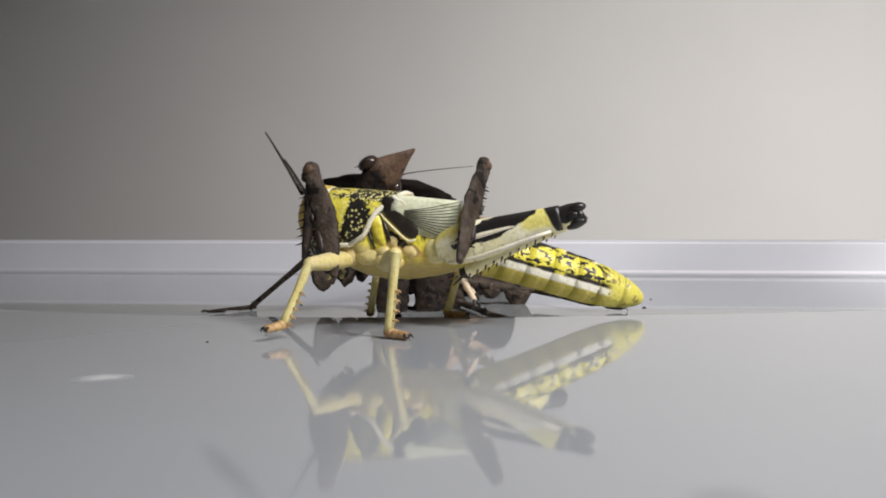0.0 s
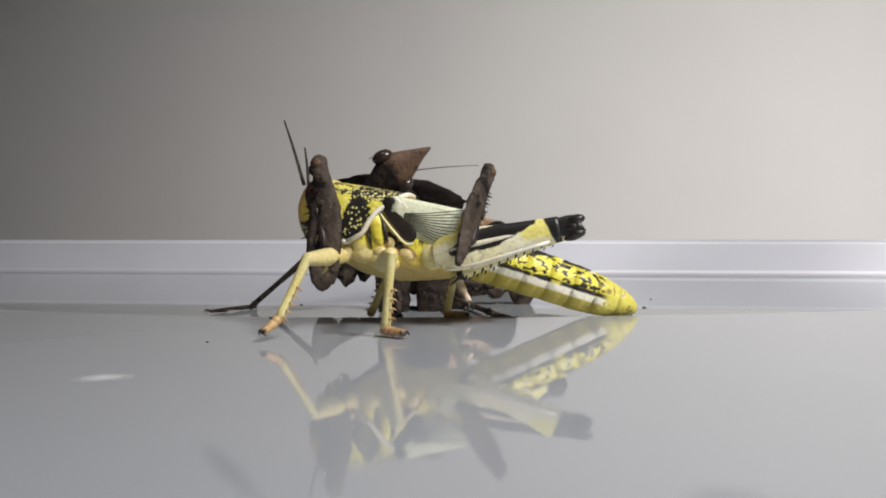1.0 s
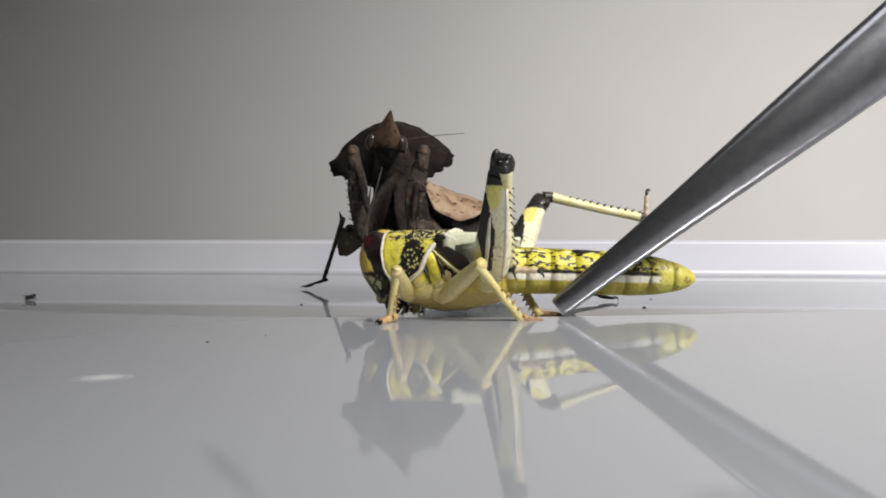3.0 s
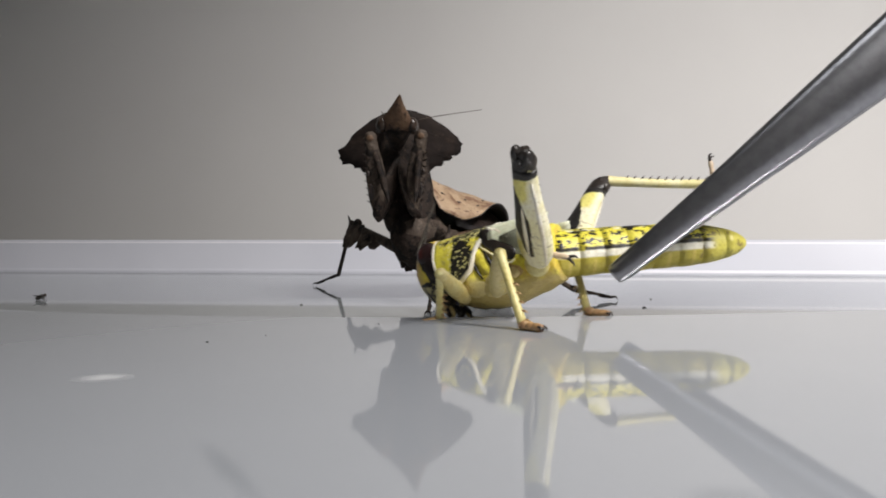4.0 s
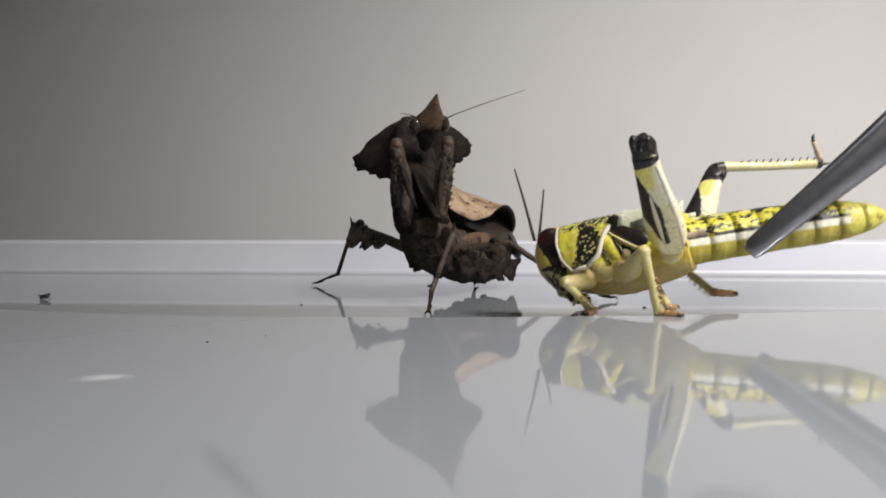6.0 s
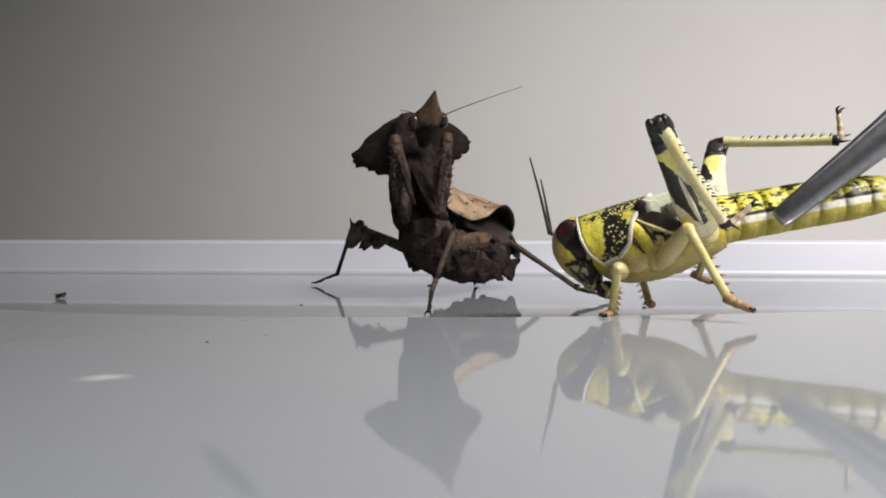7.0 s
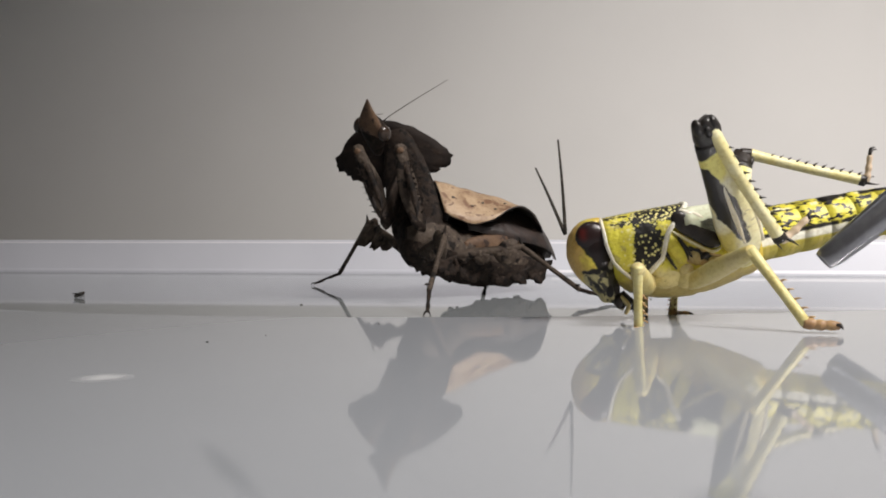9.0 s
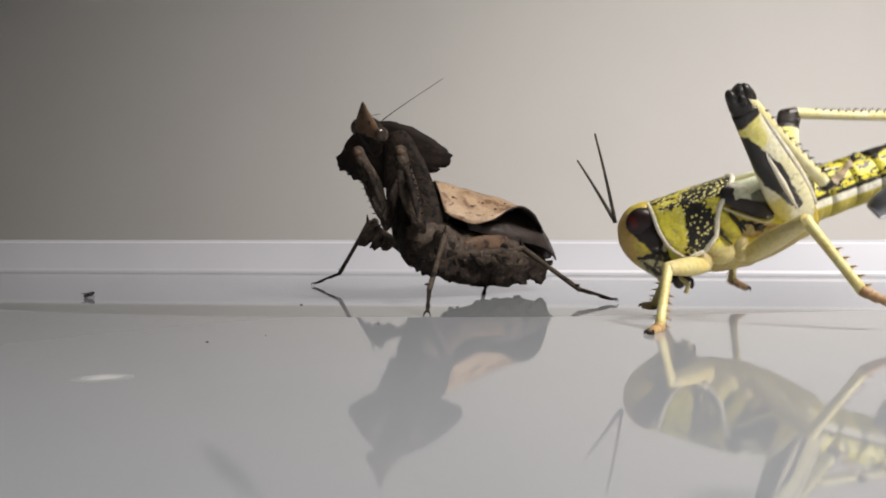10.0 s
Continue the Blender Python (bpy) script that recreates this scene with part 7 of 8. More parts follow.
    walk(MANTIS["foreleg_l_femur"], [
        (0.00, pose(0.00522, -0.04200, 0.02018, -81.5, 50.9, -114.4)),
        (0.50, pose(0.00593, -0.04200, 0.01976, -83.8, 48.8, -117.0)),
        (1.00, pose(0.00572, -0.04200, 0.01944, -84.1, 47.5, -117.3)),
        (1.50, pose(0.00551, -0.04200, 0.01911, -83.0, 46.7, -115.7)),
        (1.80, pose(0.00613, -0.04200, 0.01790, -84.9, 42.3, -117.7)),
        (2.00, pose(0.00544, -0.04000, 0.02075, -71.5, 53.0, -102.5)),
        (2.20, pose(0.00374, -0.03800, 0.02032, -66.7, 51.9, -96.5)),
        (2.75, pose(-0.00013, -0.02150, 0.02360, -63.8, 69.0, -125.7)),
        (3.30, pose(-0.00400, -0.00500, 0.02688, -117.4, 80.9, 150.3)),
        (3.50, pose(-0.00331, -0.00500, 0.02724, -117.3, 81.1, 150.5)),
        (4.00, pose(-0.00295, -0.00500, 0.02895, -119.0, 81.3, 150.7)),
        (4.50, pose(0.00084, -0.00500, 0.02707, -134.9, 81.3, 149.7)),
        (5.50, pose(0.00162, -0.00500, 0.02732, -135.9, 81.5, 149.8)),
        (6.20, pose(0.00164, -0.00500, 0.02780, -135.8, 81.6, 149.9)),
        (7.50, pose(0.00098, -0.00500, 0.02831, -134.4, 81.7, 150.3)),
        (8.00, pose(-0.00553, -0.00700, 0.02710, 120.1, 80.2, 32.2)),
        (8.50, pose(-0.00650, -0.00700, 0.02657, 113.4, 77.6, 25.8)),
        (10.00, pose(-0.00652, -0.00700, 0.02619, 113.2, 77.4, 25.7)),
    ])
    walk(MANTIS["foreleg_l_tibia"], [
        (0.00, pose(0.00522, -0.04200, 0.02018, -35.3, 52.8, -119.4)),
        (0.50, pose(0.00593, -0.04200, 0.01976, -37.8, 50.5, -120.9)),
        (1.00, pose(0.00572, -0.04200, 0.01944, -38.7, 49.5, -121.3)),
        (1.50, pose(0.00551, -0.04200, 0.01911, -37.7, 49.0, -120.2)),
        (1.80, pose(0.00613, -0.04200, 0.01790, -39.6, 44.9, -120.3)),
        (2.00, pose(0.00544, -0.04000, 0.02075, -17.7, 53.5, -104.4)),
        (2.20, pose(0.00374, -0.03800, 0.02032, -7.9, 53.4, -96.4)),
        (3.30, pose(-0.00400, -0.00500, 0.02688, -21.2, 71.9, -112.2)),
        (3.50, pose(-0.00331, -0.00500, 0.02724, -20.4, 72.5, -111.5)),
        (4.00, pose(-0.00295, -0.00500, 0.02895, -23.9, 72.7, -112.9)),
        (4.50, pose(0.00084, -0.00500, 0.02707, -48.1, 70.7, -121.4)),
        (5.50, pose(0.00162, -0.00500, 0.02732, -50.4, 70.9, -122.7)),
        (6.20, pose(0.00164, -0.00500, 0.02780, -50.5, 71.4, -122.9)),
        (7.50, pose(0.00098, -0.00500, 0.02831, -46.3, 72.3, -119.9)),
        (8.00, pose(-0.00553, -0.00700, 0.02710, 50.6, 73.2, -54.6)),
        (8.50, pose(-0.00650, -0.00700, 0.02657, 60.6, 70.9, -46.8)),
        (10.00, pose(-0.00652, -0.00700, 0.02619, 60.7, 70.6, -46.7)),
    ])
    walk(MANTIS["foreleg_l_coxa"], [
        (0.00, pose(-0.00232, -0.01500, -0.00093, 19.5, -77.3, 71.6)),
        (0.50, pose(-0.00219, -0.01500, -0.00094, 19.5, -77.3, 71.6)),
        (1.00, pose(-0.00207, -0.01500, -0.00094, 19.4, -77.3, 71.6)),
        (1.50, pose(-0.00195, -0.01500, -0.00095, 19.3, -77.3, 71.6)),
        (1.80, pose(-0.00187, -0.01500, -0.00095, 19.3, -77.3, 71.6)),
        (2.00, pose(0.00168, -0.01500, -0.00110, 17.4, -77.3, 71.6)),
        (2.20, pose(-0.00072, -0.01500, -0.00100, 18.7, -77.3, 71.6)),
        (3.30, pose(-0.00579, -0.00398, 0.01405, 44.3, -49.6, 106.4)),
        (3.50, pose(-0.00506, -0.00401, 0.01439, 41.4, -48.1, 108.0)),
        (4.00, pose(-0.00465, -0.00404, 0.01610, 46.0, -49.9, 104.4)),
        (4.50, pose(-0.00086, -0.00401, 0.01422, 29.9, -49.3, 115.7)),
        (5.50, pose(-0.00005, -0.00403, 0.01446, 26.6, -47.9, 117.6)),
        (6.20, pose(-0.00000, -0.00405, 0.01494, 25.3, -47.4, 118.4)),
        (7.50, pose(-0.00064, -0.00407, 0.01544, 27.5, -47.9, 116.9)),
        (8.00, pose(-0.00366, -0.00582, 0.01429, 43.0, -43.4, 105.0)),
        (8.50, pose(-0.00399, -0.00579, 0.01387, 45.8, -42.8, 103.1)),
        (10.00, pose(-0.00396, -0.00577, 0.01351, 46.1, -42.8, 102.9)),
    ])
    walk(MANTIS["leg_a_femur"], [
        (0.00, pose(-0.02077, -0.01603, 0.00937, 0.0, 10.4, 58.2)),
        (0.50, pose(-0.02102, -0.01547, 0.00934, -0.5, 10.4, 55.7)),
        (1.00, pose(-0.02124, -0.01502, 0.00932, -0.8, 10.4, 53.9)),
        (1.50, pose(-0.02004, -0.01647, 0.00958, 0.1, 10.9, 58.6)),
        (1.80, pose(-0.01946, -0.01694, 0.00971, 0.2, 9.4, 59.3)),
        (2.00, pose(-0.01822, -0.01648, 0.00981, -0.6, 6.9, 53.2)),
        (2.20, pose(-0.02026, -0.01184, 0.01211, -1.1, 12.6, 50.9)),
        (2.75, pose(-0.02017, 0.00492, 0.01310, -18.2, 20.8, -4.4)),
        (3.30, pose(-0.02009, 0.02169, 0.01408, -34.9, 11.9, -59.4)),
        (3.50, pose(-0.01938, 0.02134, 0.01446, -35.0, 13.2, -60.1)),
        (4.00, pose(-0.01901, 0.02144, 0.01457, -34.9, 13.3, -59.5)),
        (4.50, pose(-0.01859, 0.02135, 0.01461, -34.4, 13.1, -57.3)),
        (5.50, pose(-0.01860, 0.02157, 0.01447, -34.3, 12.6, -56.9)),
        (6.20, pose(-0.01862, 0.02179, 0.01439, -34.4, 12.3, -57.2)),
        (7.50, pose(-0.01872, 0.02232, 0.01428, -34.6, 11.9, -58.3)),
        (8.00, pose(-0.01623, 0.02318, 0.01460, -35.8, 14.8, -63.4)),
        (8.50, pose(-0.01566, 0.02369, 0.01471, -36.0, 16.0, -64.4)),
        (10.00, pose(-0.01556, 0.02376, 0.01471, -36.1, 16.0, -64.7)),
    ])
    walk(MANTIS["leg_a_tibia"], [
        (0.00, pose(-0.03244, -0.00846, 0.00118, 0.0, -30.5, -33.0)),
        (0.50, pose(-0.03262, -0.00775, 0.00114, 0.3, -30.5, -33.6)),
        (1.00, pose(-0.03277, -0.00713, 0.00113, 0.7, -30.4, -34.4)),
        (1.50, pose(-0.03126, -0.00854, 0.00134, 1.2, -30.9, -35.2)),
        (1.80, pose(-0.03061, -0.00906, 0.00147, 1.2, -31.1, -35.3)),
        (2.00, pose(-0.03154, -0.01669, 0.00156, -18.1, -31.7, 0.9)),
        (2.20, pose(-0.03102, -0.01679, 0.00161, -32.5, -41.6, 24.7)),
        (3.30, pose(-0.02437, 0.03328, 0.00323, 38.6, -41.3, -69.7)),
        (3.50, pose(-0.02399, 0.03222, 0.00320, 36.8, -43.6, -67.0)),
        (4.00, pose(-0.02390, 0.03243, 0.00337, 36.1, -43.0, -66.0)),
        (4.50, pose(-0.02383, 0.03253, 0.00356, 35.3, -41.8, -64.9)),
        (5.50, pose(-0.02404, 0.03291, 0.00353, 34.9, -41.0, -64.4)),
        (6.20, pose(-0.02418, 0.03321, 0.00350, 34.7, -40.6, -64.0)),
        (7.50, pose(-0.02443, 0.03381, 0.00344, 34.4, -40.2, -63.6)),
        (8.00, pose(-0.02365, 0.03290, 0.00351, 27.2, -42.2, -52.6)),
        (8.50, pose(-0.02373, 0.03307, 0.00360, 25.0, -41.9, -49.3)),
        (10.00, pose(-0.02373, 0.03308, 0.00360, 24.6, -41.9, -48.8)),
    ])
    walk(MANTIS["leg_a_tarsus"], [
        (0.00, pose(-0.03855, -0.01322, 0.00117, -0.0, -0.1, 37.9)),
        (0.50, pose(-0.03839, -0.01289, 0.00117, 0.0, 0.2, 41.7)),
        (1.00, pose(-0.03823, -0.01255, 0.00116, 0.0, 0.3, 44.8)),
        (1.50, pose(-0.03811, -0.01257, 0.00116, 0.0, -1.3, 30.5)),
        (1.80, pose(-0.03804, -0.01259, 0.00116, 0.0, -2.2, 25.4)),
        (2.00, pose(-0.03823, -0.01255, 0.00116, 0.0, -2.9, -31.7)),
        (2.20, pose(-0.03785, -0.01262, 0.00116, 0.0, -3.3, -31.4)),
        (3.30, pose(-0.03001, 0.03914, 0.00100, 0.0, -15.3, -46.1)),
        (3.50, pose(-0.02999, 0.03756, 0.00100, 0.0, -15.3, -41.7)),
        (4.00, pose(-0.03013, 0.03760, 0.00100, 0.0, -16.3, -39.7)),
        (4.50, pose(-0.03027, 0.03764, 0.00101, 0.0, -17.2, -38.4)),
        (5.50, pose(-0.03046, 0.03821, 0.00101, 0.0, -16.8, -39.5)),
        (6.20, pose(-0.03060, 0.03861, 0.00101, 0.0, -16.5, -40.0)),
        (7.50, pose(-0.03086, 0.03936, 0.00102, 0.0, -16.0, -40.8)),
        (8.00, pose(-0.03027, 0.03764, 0.00101, 0.0, -17.1, -35.6)),
        (8.50, pose(-0.03055, 0.03771, 0.00101, 0.0, -17.4, -34.2)),
        (10.00, pose(-0.03055, 0.03771, 0.00101, 0.0, -17.4, -34.2)),
    ])
    walk(MANTIS["leg_b_femur"], [
        (0.00, pose(-0.00767, -0.01575, 0.00159, 0.0, -18.0, 86.8)),
        (0.50, pose(-0.00753, -0.01574, 0.00159, 0.4, -17.9, 85.6)),
        (1.00, pose(-0.00741, -0.01574, 0.00158, 0.5, -17.9, 85.1)),
        (1.50, pose(-0.00728, -0.01573, 0.00158, 0.7, -17.9, 84.7)),
        (1.80, pose(-0.00718, -0.01568, 0.00161, 1.3, -20.1, 82.7)),
        (2.00, pose(-0.00447, -0.00827, 0.00004, 12.6, -51.0, 64.1)),
        (2.20, pose(-0.00698, -0.00700, 0.00032, 9.5, -44.2, 68.3)),
        (2.75, pose(-0.00358, -0.00764, 0.00577, -7.6, -19.2, 99.5)),
        (3.30, pose(-0.00018, -0.00829, 0.01122, -9.5, 9.6, 121.6)),
        (3.50, pose(0.00016, -0.00837, 0.01137, -9.5, 10.4, 121.9)),
        (4.00, pose(0.00100, -0.00866, 0.01174, -9.6, 12.3, 121.4)),
        (4.50, pose(0.00184, -0.00919, 0.01213, -10.5, 14.1, 117.1)),
        (5.50, pose(0.00183, -0.00927, 0.01216, -11.0, 14.4, 115.2)),
        (6.20, pose(0.00181, -0.00927, 0.01216, -11.0, 14.4, 115.1)),
        (7.50, pose(0.00176, -0.00918, 0.01215, -10.6, 14.2, 116.9)),
        (8.00, pose(0.00035, -0.00866, 0.01163, -11.0, 15.1, 115.3)),
        (8.50, pose(0.00034, -0.00858, 0.01161, -11.1, 17.3, 114.9)),
        (10.00, pose(0.00034, -0.00858, 0.01161, -11.0, 17.1, 115.0)),
    ])
    walk(MANTIS["leg_b_tibia"], [
        (0.00, pose(-0.00659, -0.02889, 0.00124, 0.0, -1.5, 94.7)),
        (0.50, pose(-0.00652, -0.02888, 0.00124, 0.0, -1.5, 94.4)),
        (1.00, pose(-0.00644, -0.02888, 0.00123, 0.0, -1.5, 94.2)),
        (1.50, pose(-0.00637, -0.02888, 0.00123, 0.0, -1.5, 94.0)),
        (1.80, pose(-0.00633, -0.02885, 0.00123, 0.0, -1.7, 93.7)),
        (2.00, pose(-0.00425, -0.02063, 0.00035, 0.0, 1.4, 91.0)),
        (2.20, pose(-0.00654, -0.01950, 0.00042, 0.0, 0.5, 92.0)),
        (3.30, pose(-0.00191, -0.01776, 0.00352, 4.3, -38.6, 79.7)),
        (3.50, pose(-0.00193, -0.01768, 0.00350, 5.8, -39.5, 77.4)),
        (4.00, pose(-0.00197, -0.01754, 0.00349, 9.6, -41.4, 71.5)),
        (4.50, pose(-0.00199, -0.01746, 0.00350, 13.9, -43.5, 65.1)),
        (5.50, pose(-0.00200, -0.01748, 0.00350, 14.0, -43.7, 65.0)),
        (6.20, pose(-0.00200, -0.01748, 0.00350, 13.9, -43.8, 65.1)),
        (7.50, pose(-0.00199, -0.01746, 0.00350, 13.6, -43.6, 65.6)),
        (8.00, pose(-0.00235, -0.01788, 0.00381, 8.2, -39.1, 73.7)),
        (8.50, pose(-0.00235, -0.01785, 0.00381, 8.1, -39.0, 73.9)),
        (10.00, pose(-0.00234, -0.01785, 0.00381, 8.1, -38.9, 73.9)),
    ])
    walk(MANTIS["leg_b_tarsus"], [
        (0.00, pose(-0.00800, -0.02488, 0.00056, 0.0, -9.1, -70.6)),
        (0.50, pose(-0.00795, -0.02489, 0.00056, -0.0, -9.1, -70.2)),
        (1.00, pose(-0.00791, -0.02490, 0.00056, 0.0, -9.1, -69.8)),
        (1.50, pose(-0.00786, -0.02491, 0.00056, 0.0, -9.0, -69.5)),
        (1.80, pose(-0.00784, -0.02491, 0.00056, 0.0, -9.1, -69.0)),
        (1.90, pose(-0.00649, -0.02513, 0.00053, -4.1, -3.6, 5.4)),
        (2.00, pose(-0.00515, -0.02535, 0.00050, -0.0, 1.9, 79.2)),
        (2.20, pose(-0.00722, -0.02441, 0.00054, 0.0, 1.4, 82.1)),
        (3.30, pose(-0.00266, -0.02142, 0.00045, 0.0, -39.4, 78.4)),
        (3.50, pose(-0.00265, -0.02142, 0.00045, 0.0, -38.7, 79.2)),
        (4.00, pose(-0.00261, -0.02143, 0.00045, 0.0, -37.6, 80.7)),
        (4.50, pose(-0.00258, -0.02143, 0.00045, 0.0, -37.2, 81.6)),
        (5.50, pose(-0.00258, -0.02143, 0.00045, 0.0, -37.3, 81.7)),
        (6.20, pose(-0.00258, -0.02143, 0.00045, 0.0, -37.3, 81.7)),
        (7.50, pose(-0.00258, -0.02143, 0.00045, 0.0, -37.2, 81.7)),
        (8.00, pose(-0.00274, -0.02140, 0.00045, 0.0, -43.5, 83.6)),
        (8.50, pose(-0.00274, -0.02140, 0.00045, -0.0, -43.2, 83.6)),
        (10.00, pose(-0.00274, -0.02140, 0.00045, 0.0, -43.1, 83.6)),
    ])
    walk(MANTIS["leg_c_femur"], [
        (0.00, pose(0.01523, -0.00800, 0.00196, 0.0, -8.7, 178.4)),
        (0.50, pose(0.01551, -0.00800, 0.00195, 0.0, -8.7, 178.3)),
        (1.00, pose(0.01598, -0.00800, 0.00193, 0.0, -8.6, 178.0)),
        (1.50, pose(0.01598, -0.00800, 0.00193, 0.0, -8.6, 178.0)),
        (1.80, pose(0.01608, -0.00800, 0.00192, 0.0, -8.6, 178.0)),
        (2.00, pose(0.01597, -0.00336, 0.00556, -1.3, -2.0, 164.1)),
        (2.20, pose(0.01296, -0.00291, 0.00579, -0.9, -3.1, 154.8)),
        (3.30, pose(0.01081, -0.00099, 0.00863, -1.0, 0.2, 159.6)),
        (3.50, pose(0.01090, -0.00108, 0.00874, -1.0, 0.7, 159.0)),
        (4.00, pose(0.01110, -0.00155, 0.00904, -1.1, 2.1, 156.2)),
        (4.50, pose(0.01122, -0.00293, 0.00939, -1.5, 4.1, 148.3)),
        (5.50, pose(0.01162, -0.00283, 0.00988, -1.5, 6.3, 148.9)),
        (6.20, pose(0.01173, -0.00289, 0.00992, -1.5, 6.4, 148.9)),
        (7.50, pose(0.01217, -0.00194, 0.00989, -0.9, 6.1, 154.2)),
        (8.00, pose(0.01404, 0.00112, 0.00917, 0.7, 4.4, 172.0)),
        (8.50, pose(0.01421, 0.00140, 0.00904, 0.9, 5.7, 173.8)),
        (10.00, pose(0.01452, 0.00201, 0.00865, 1.1, 4.1, 176.6)),
    ])
    walk(MANTIS["leg_c_tibia"], [
        (0.00, pose(0.02180, -0.01985, 0.00084, 0.0, -4.7, 119.0)),
        (0.50, pose(0.02205, -0.01987, 0.00084, 0.0, -4.7, 118.9)),
        (1.00, pose(0.02247, -0.01990, 0.00082, 0.0, -4.7, 118.6)),
        (1.50, pose(0.02247, -0.01990, 0.00082, 0.0, -4.7, 118.6)),
        (1.80, pose(0.02255, -0.01991, 0.00082, 0.0, -4.6, 118.5)),
        (2.00, pose(0.02370, -0.01314, 0.00001, 4.7, -24.0, 128.3)),
        (2.20, pose(0.02274, -0.01147, 0.00103, 0.8, -20.1, 138.8)),
        (3.30, pose(0.02217, -0.00430, 0.00133, -10.3, -31.7, 163.7)),
        (3.50, pose(0.02221, -0.00433, 0.00136, -10.5, -32.1, 164.0)),
        (4.00, pose(0.02232, -0.00445, 0.00144, -11.3, -33.3, 165.5)),
        (4.50, pose(0.02239, -0.00484, 0.00152, -13.9, -34.8, 170.3)),
        (5.50, pose(0.02258, -0.00499, 0.00173, -13.1, -36.1, 168.9)),
        (6.20, pose(0.02259, -0.00557, 0.00175, -11.5, -36.2, 166.2)),
        (7.50, pose(0.02311, -0.00456, 0.00159, -11.7, -36.4, 166.5)),
        (8.00, pose(0.02300, -0.00562, 0.00161, 1.9, -34.0, 143.0)),
        (8.50, pose(0.02299, -0.00566, 0.00160, 2.9, -33.4, 141.2)),
        (10.00, pose(0.02295, -0.00578, 0.00160, 5.1, -31.5, 137.3)),
    ])
    walk(MANTIS["leg_c_tarsus"], [
        (0.00, pose(0.02665, -0.02065, -0.00020, 0.0, -12.0, 170.7)),
        (0.50, pose(0.02689, -0.02073, -0.00020, 0.0, -11.9, 169.9)),
        (1.00, pose(0.02727, -0.02086, -0.00020, 0.0, -11.8, 168.7)),
        (1.50, pose(0.02727, -0.02086, -0.00020, 0.0, -11.8, 168.7)),
        (1.80, pose(0.02735, -0.02089, -0.00020, 0.0, -11.8, 168.5)),
        (2.00, pose(0.02824, -0.01797, -0.00016, 0.0, -1.5, 133.3)),
        (2.20, pose(0.02799, -0.01568, -0.00016, 0.0, -10.0, 141.3)),
        (3.30, pose(0.02897, -0.00588, -0.00018, 0.0, -12.2, 167.0)),
        (3.50, pose(0.02897, -0.00588, -0.00018, 0.0, -12.5, 167.1)),
        (4.00, pose(0.02897, -0.00588, -0.00018, 0.0, -13.4, 167.9)),
        (4.50, pose(0.02897, -0.00588, -0.00018, 0.0, -14.3, 171.1)),
        (5.50, pose(0.02897, -0.00588, -0.00018, -0.0, -16.5, 172.1)),
        (6.20, pose(0.02882, -0.00648, -0.00018, 0.0, -17.0, 171.7)),
        (7.50, pose(0.02854, -0.00758, -0.00017, -0.0, -15.8, 150.8)),
        (8.00, pose(0.02812, -0.00924, -0.00016, 0.0, -15.7, 144.7)),
        (8.50, pose(0.02812, -0.00924, -0.00016, 0.0, -15.7, 145.1)),
        (10.00, pose(0.02812, -0.00924, -0.00016, -0.0, -15.9, 146.2)),
    ])
    walk(MANTIS["leg_d_femur"], [
        (0.00, pose(0.00304, -0.01405, 0.00088, 0.0, -18.4, 134.6)),
        (0.50, pose(0.00331, -0.01412, 0.00088, 0.0, -18.4, 134.4)),
        (1.00, pose(0.00375, -0.01423, 0.00087, 0.0, -18.3, 134.1)),
        (1.50, pose(0.00375, -0.01423, 0.00087, 0.0, -18.3, 134.1)),
        (1.80, pose(0.00384, -0.01425, 0.00087, 0.0, -18.3, 134.0)),
        (2.00, pose(0.00137, -0.00782, 0.00045, -0.4, -24.3, 110.0)),
        (2.20, pose(-0.00108, -0.00631, 0.00055, 2.2, -23.8, 103.6)),
        (2.75, pose(0.00167, 0.00321, 0.00324, -23.5, -28.3, 158.6)),
        (3.30, pose(0.00442, 0.01273, 0.00594, -42.2, -12.5, -151.3)),
        (3.50, pose(0.00446, 0.01275, 0.00593, -42.3, -12.6, -150.9)),
        (4.00, pose(0.00462, 0.01283, 0.00592, -42.7, -13.0, -149.2)),
        (4.50, pose(0.00488, 0.01300, 0.00590, -43.5, -13.5, -145.4)),
        (5.50, pose(0.00494, 0.01305, 0.00590, -43.8, -13.6, -144.4)),
        (6.20, pose(0.00494, 0.01305, 0.00590, -43.8, -13.6, -144.4)),
        (7.50, pose(0.00489, 0.01301, 0.00590, -43.5, -13.5, -145.3)),
        (8.00, pose(0.00676, 0.01483, 0.00566, -44.5, -11.2, -141.0)),
        (8.50, pose(0.00687, 0.01490, 0.00564, -44.7, -9.5, -139.6)),
        (10.00, pose(0.00687, 0.01490, 0.00564, -44.7, -9.5, -139.5)),
    ])
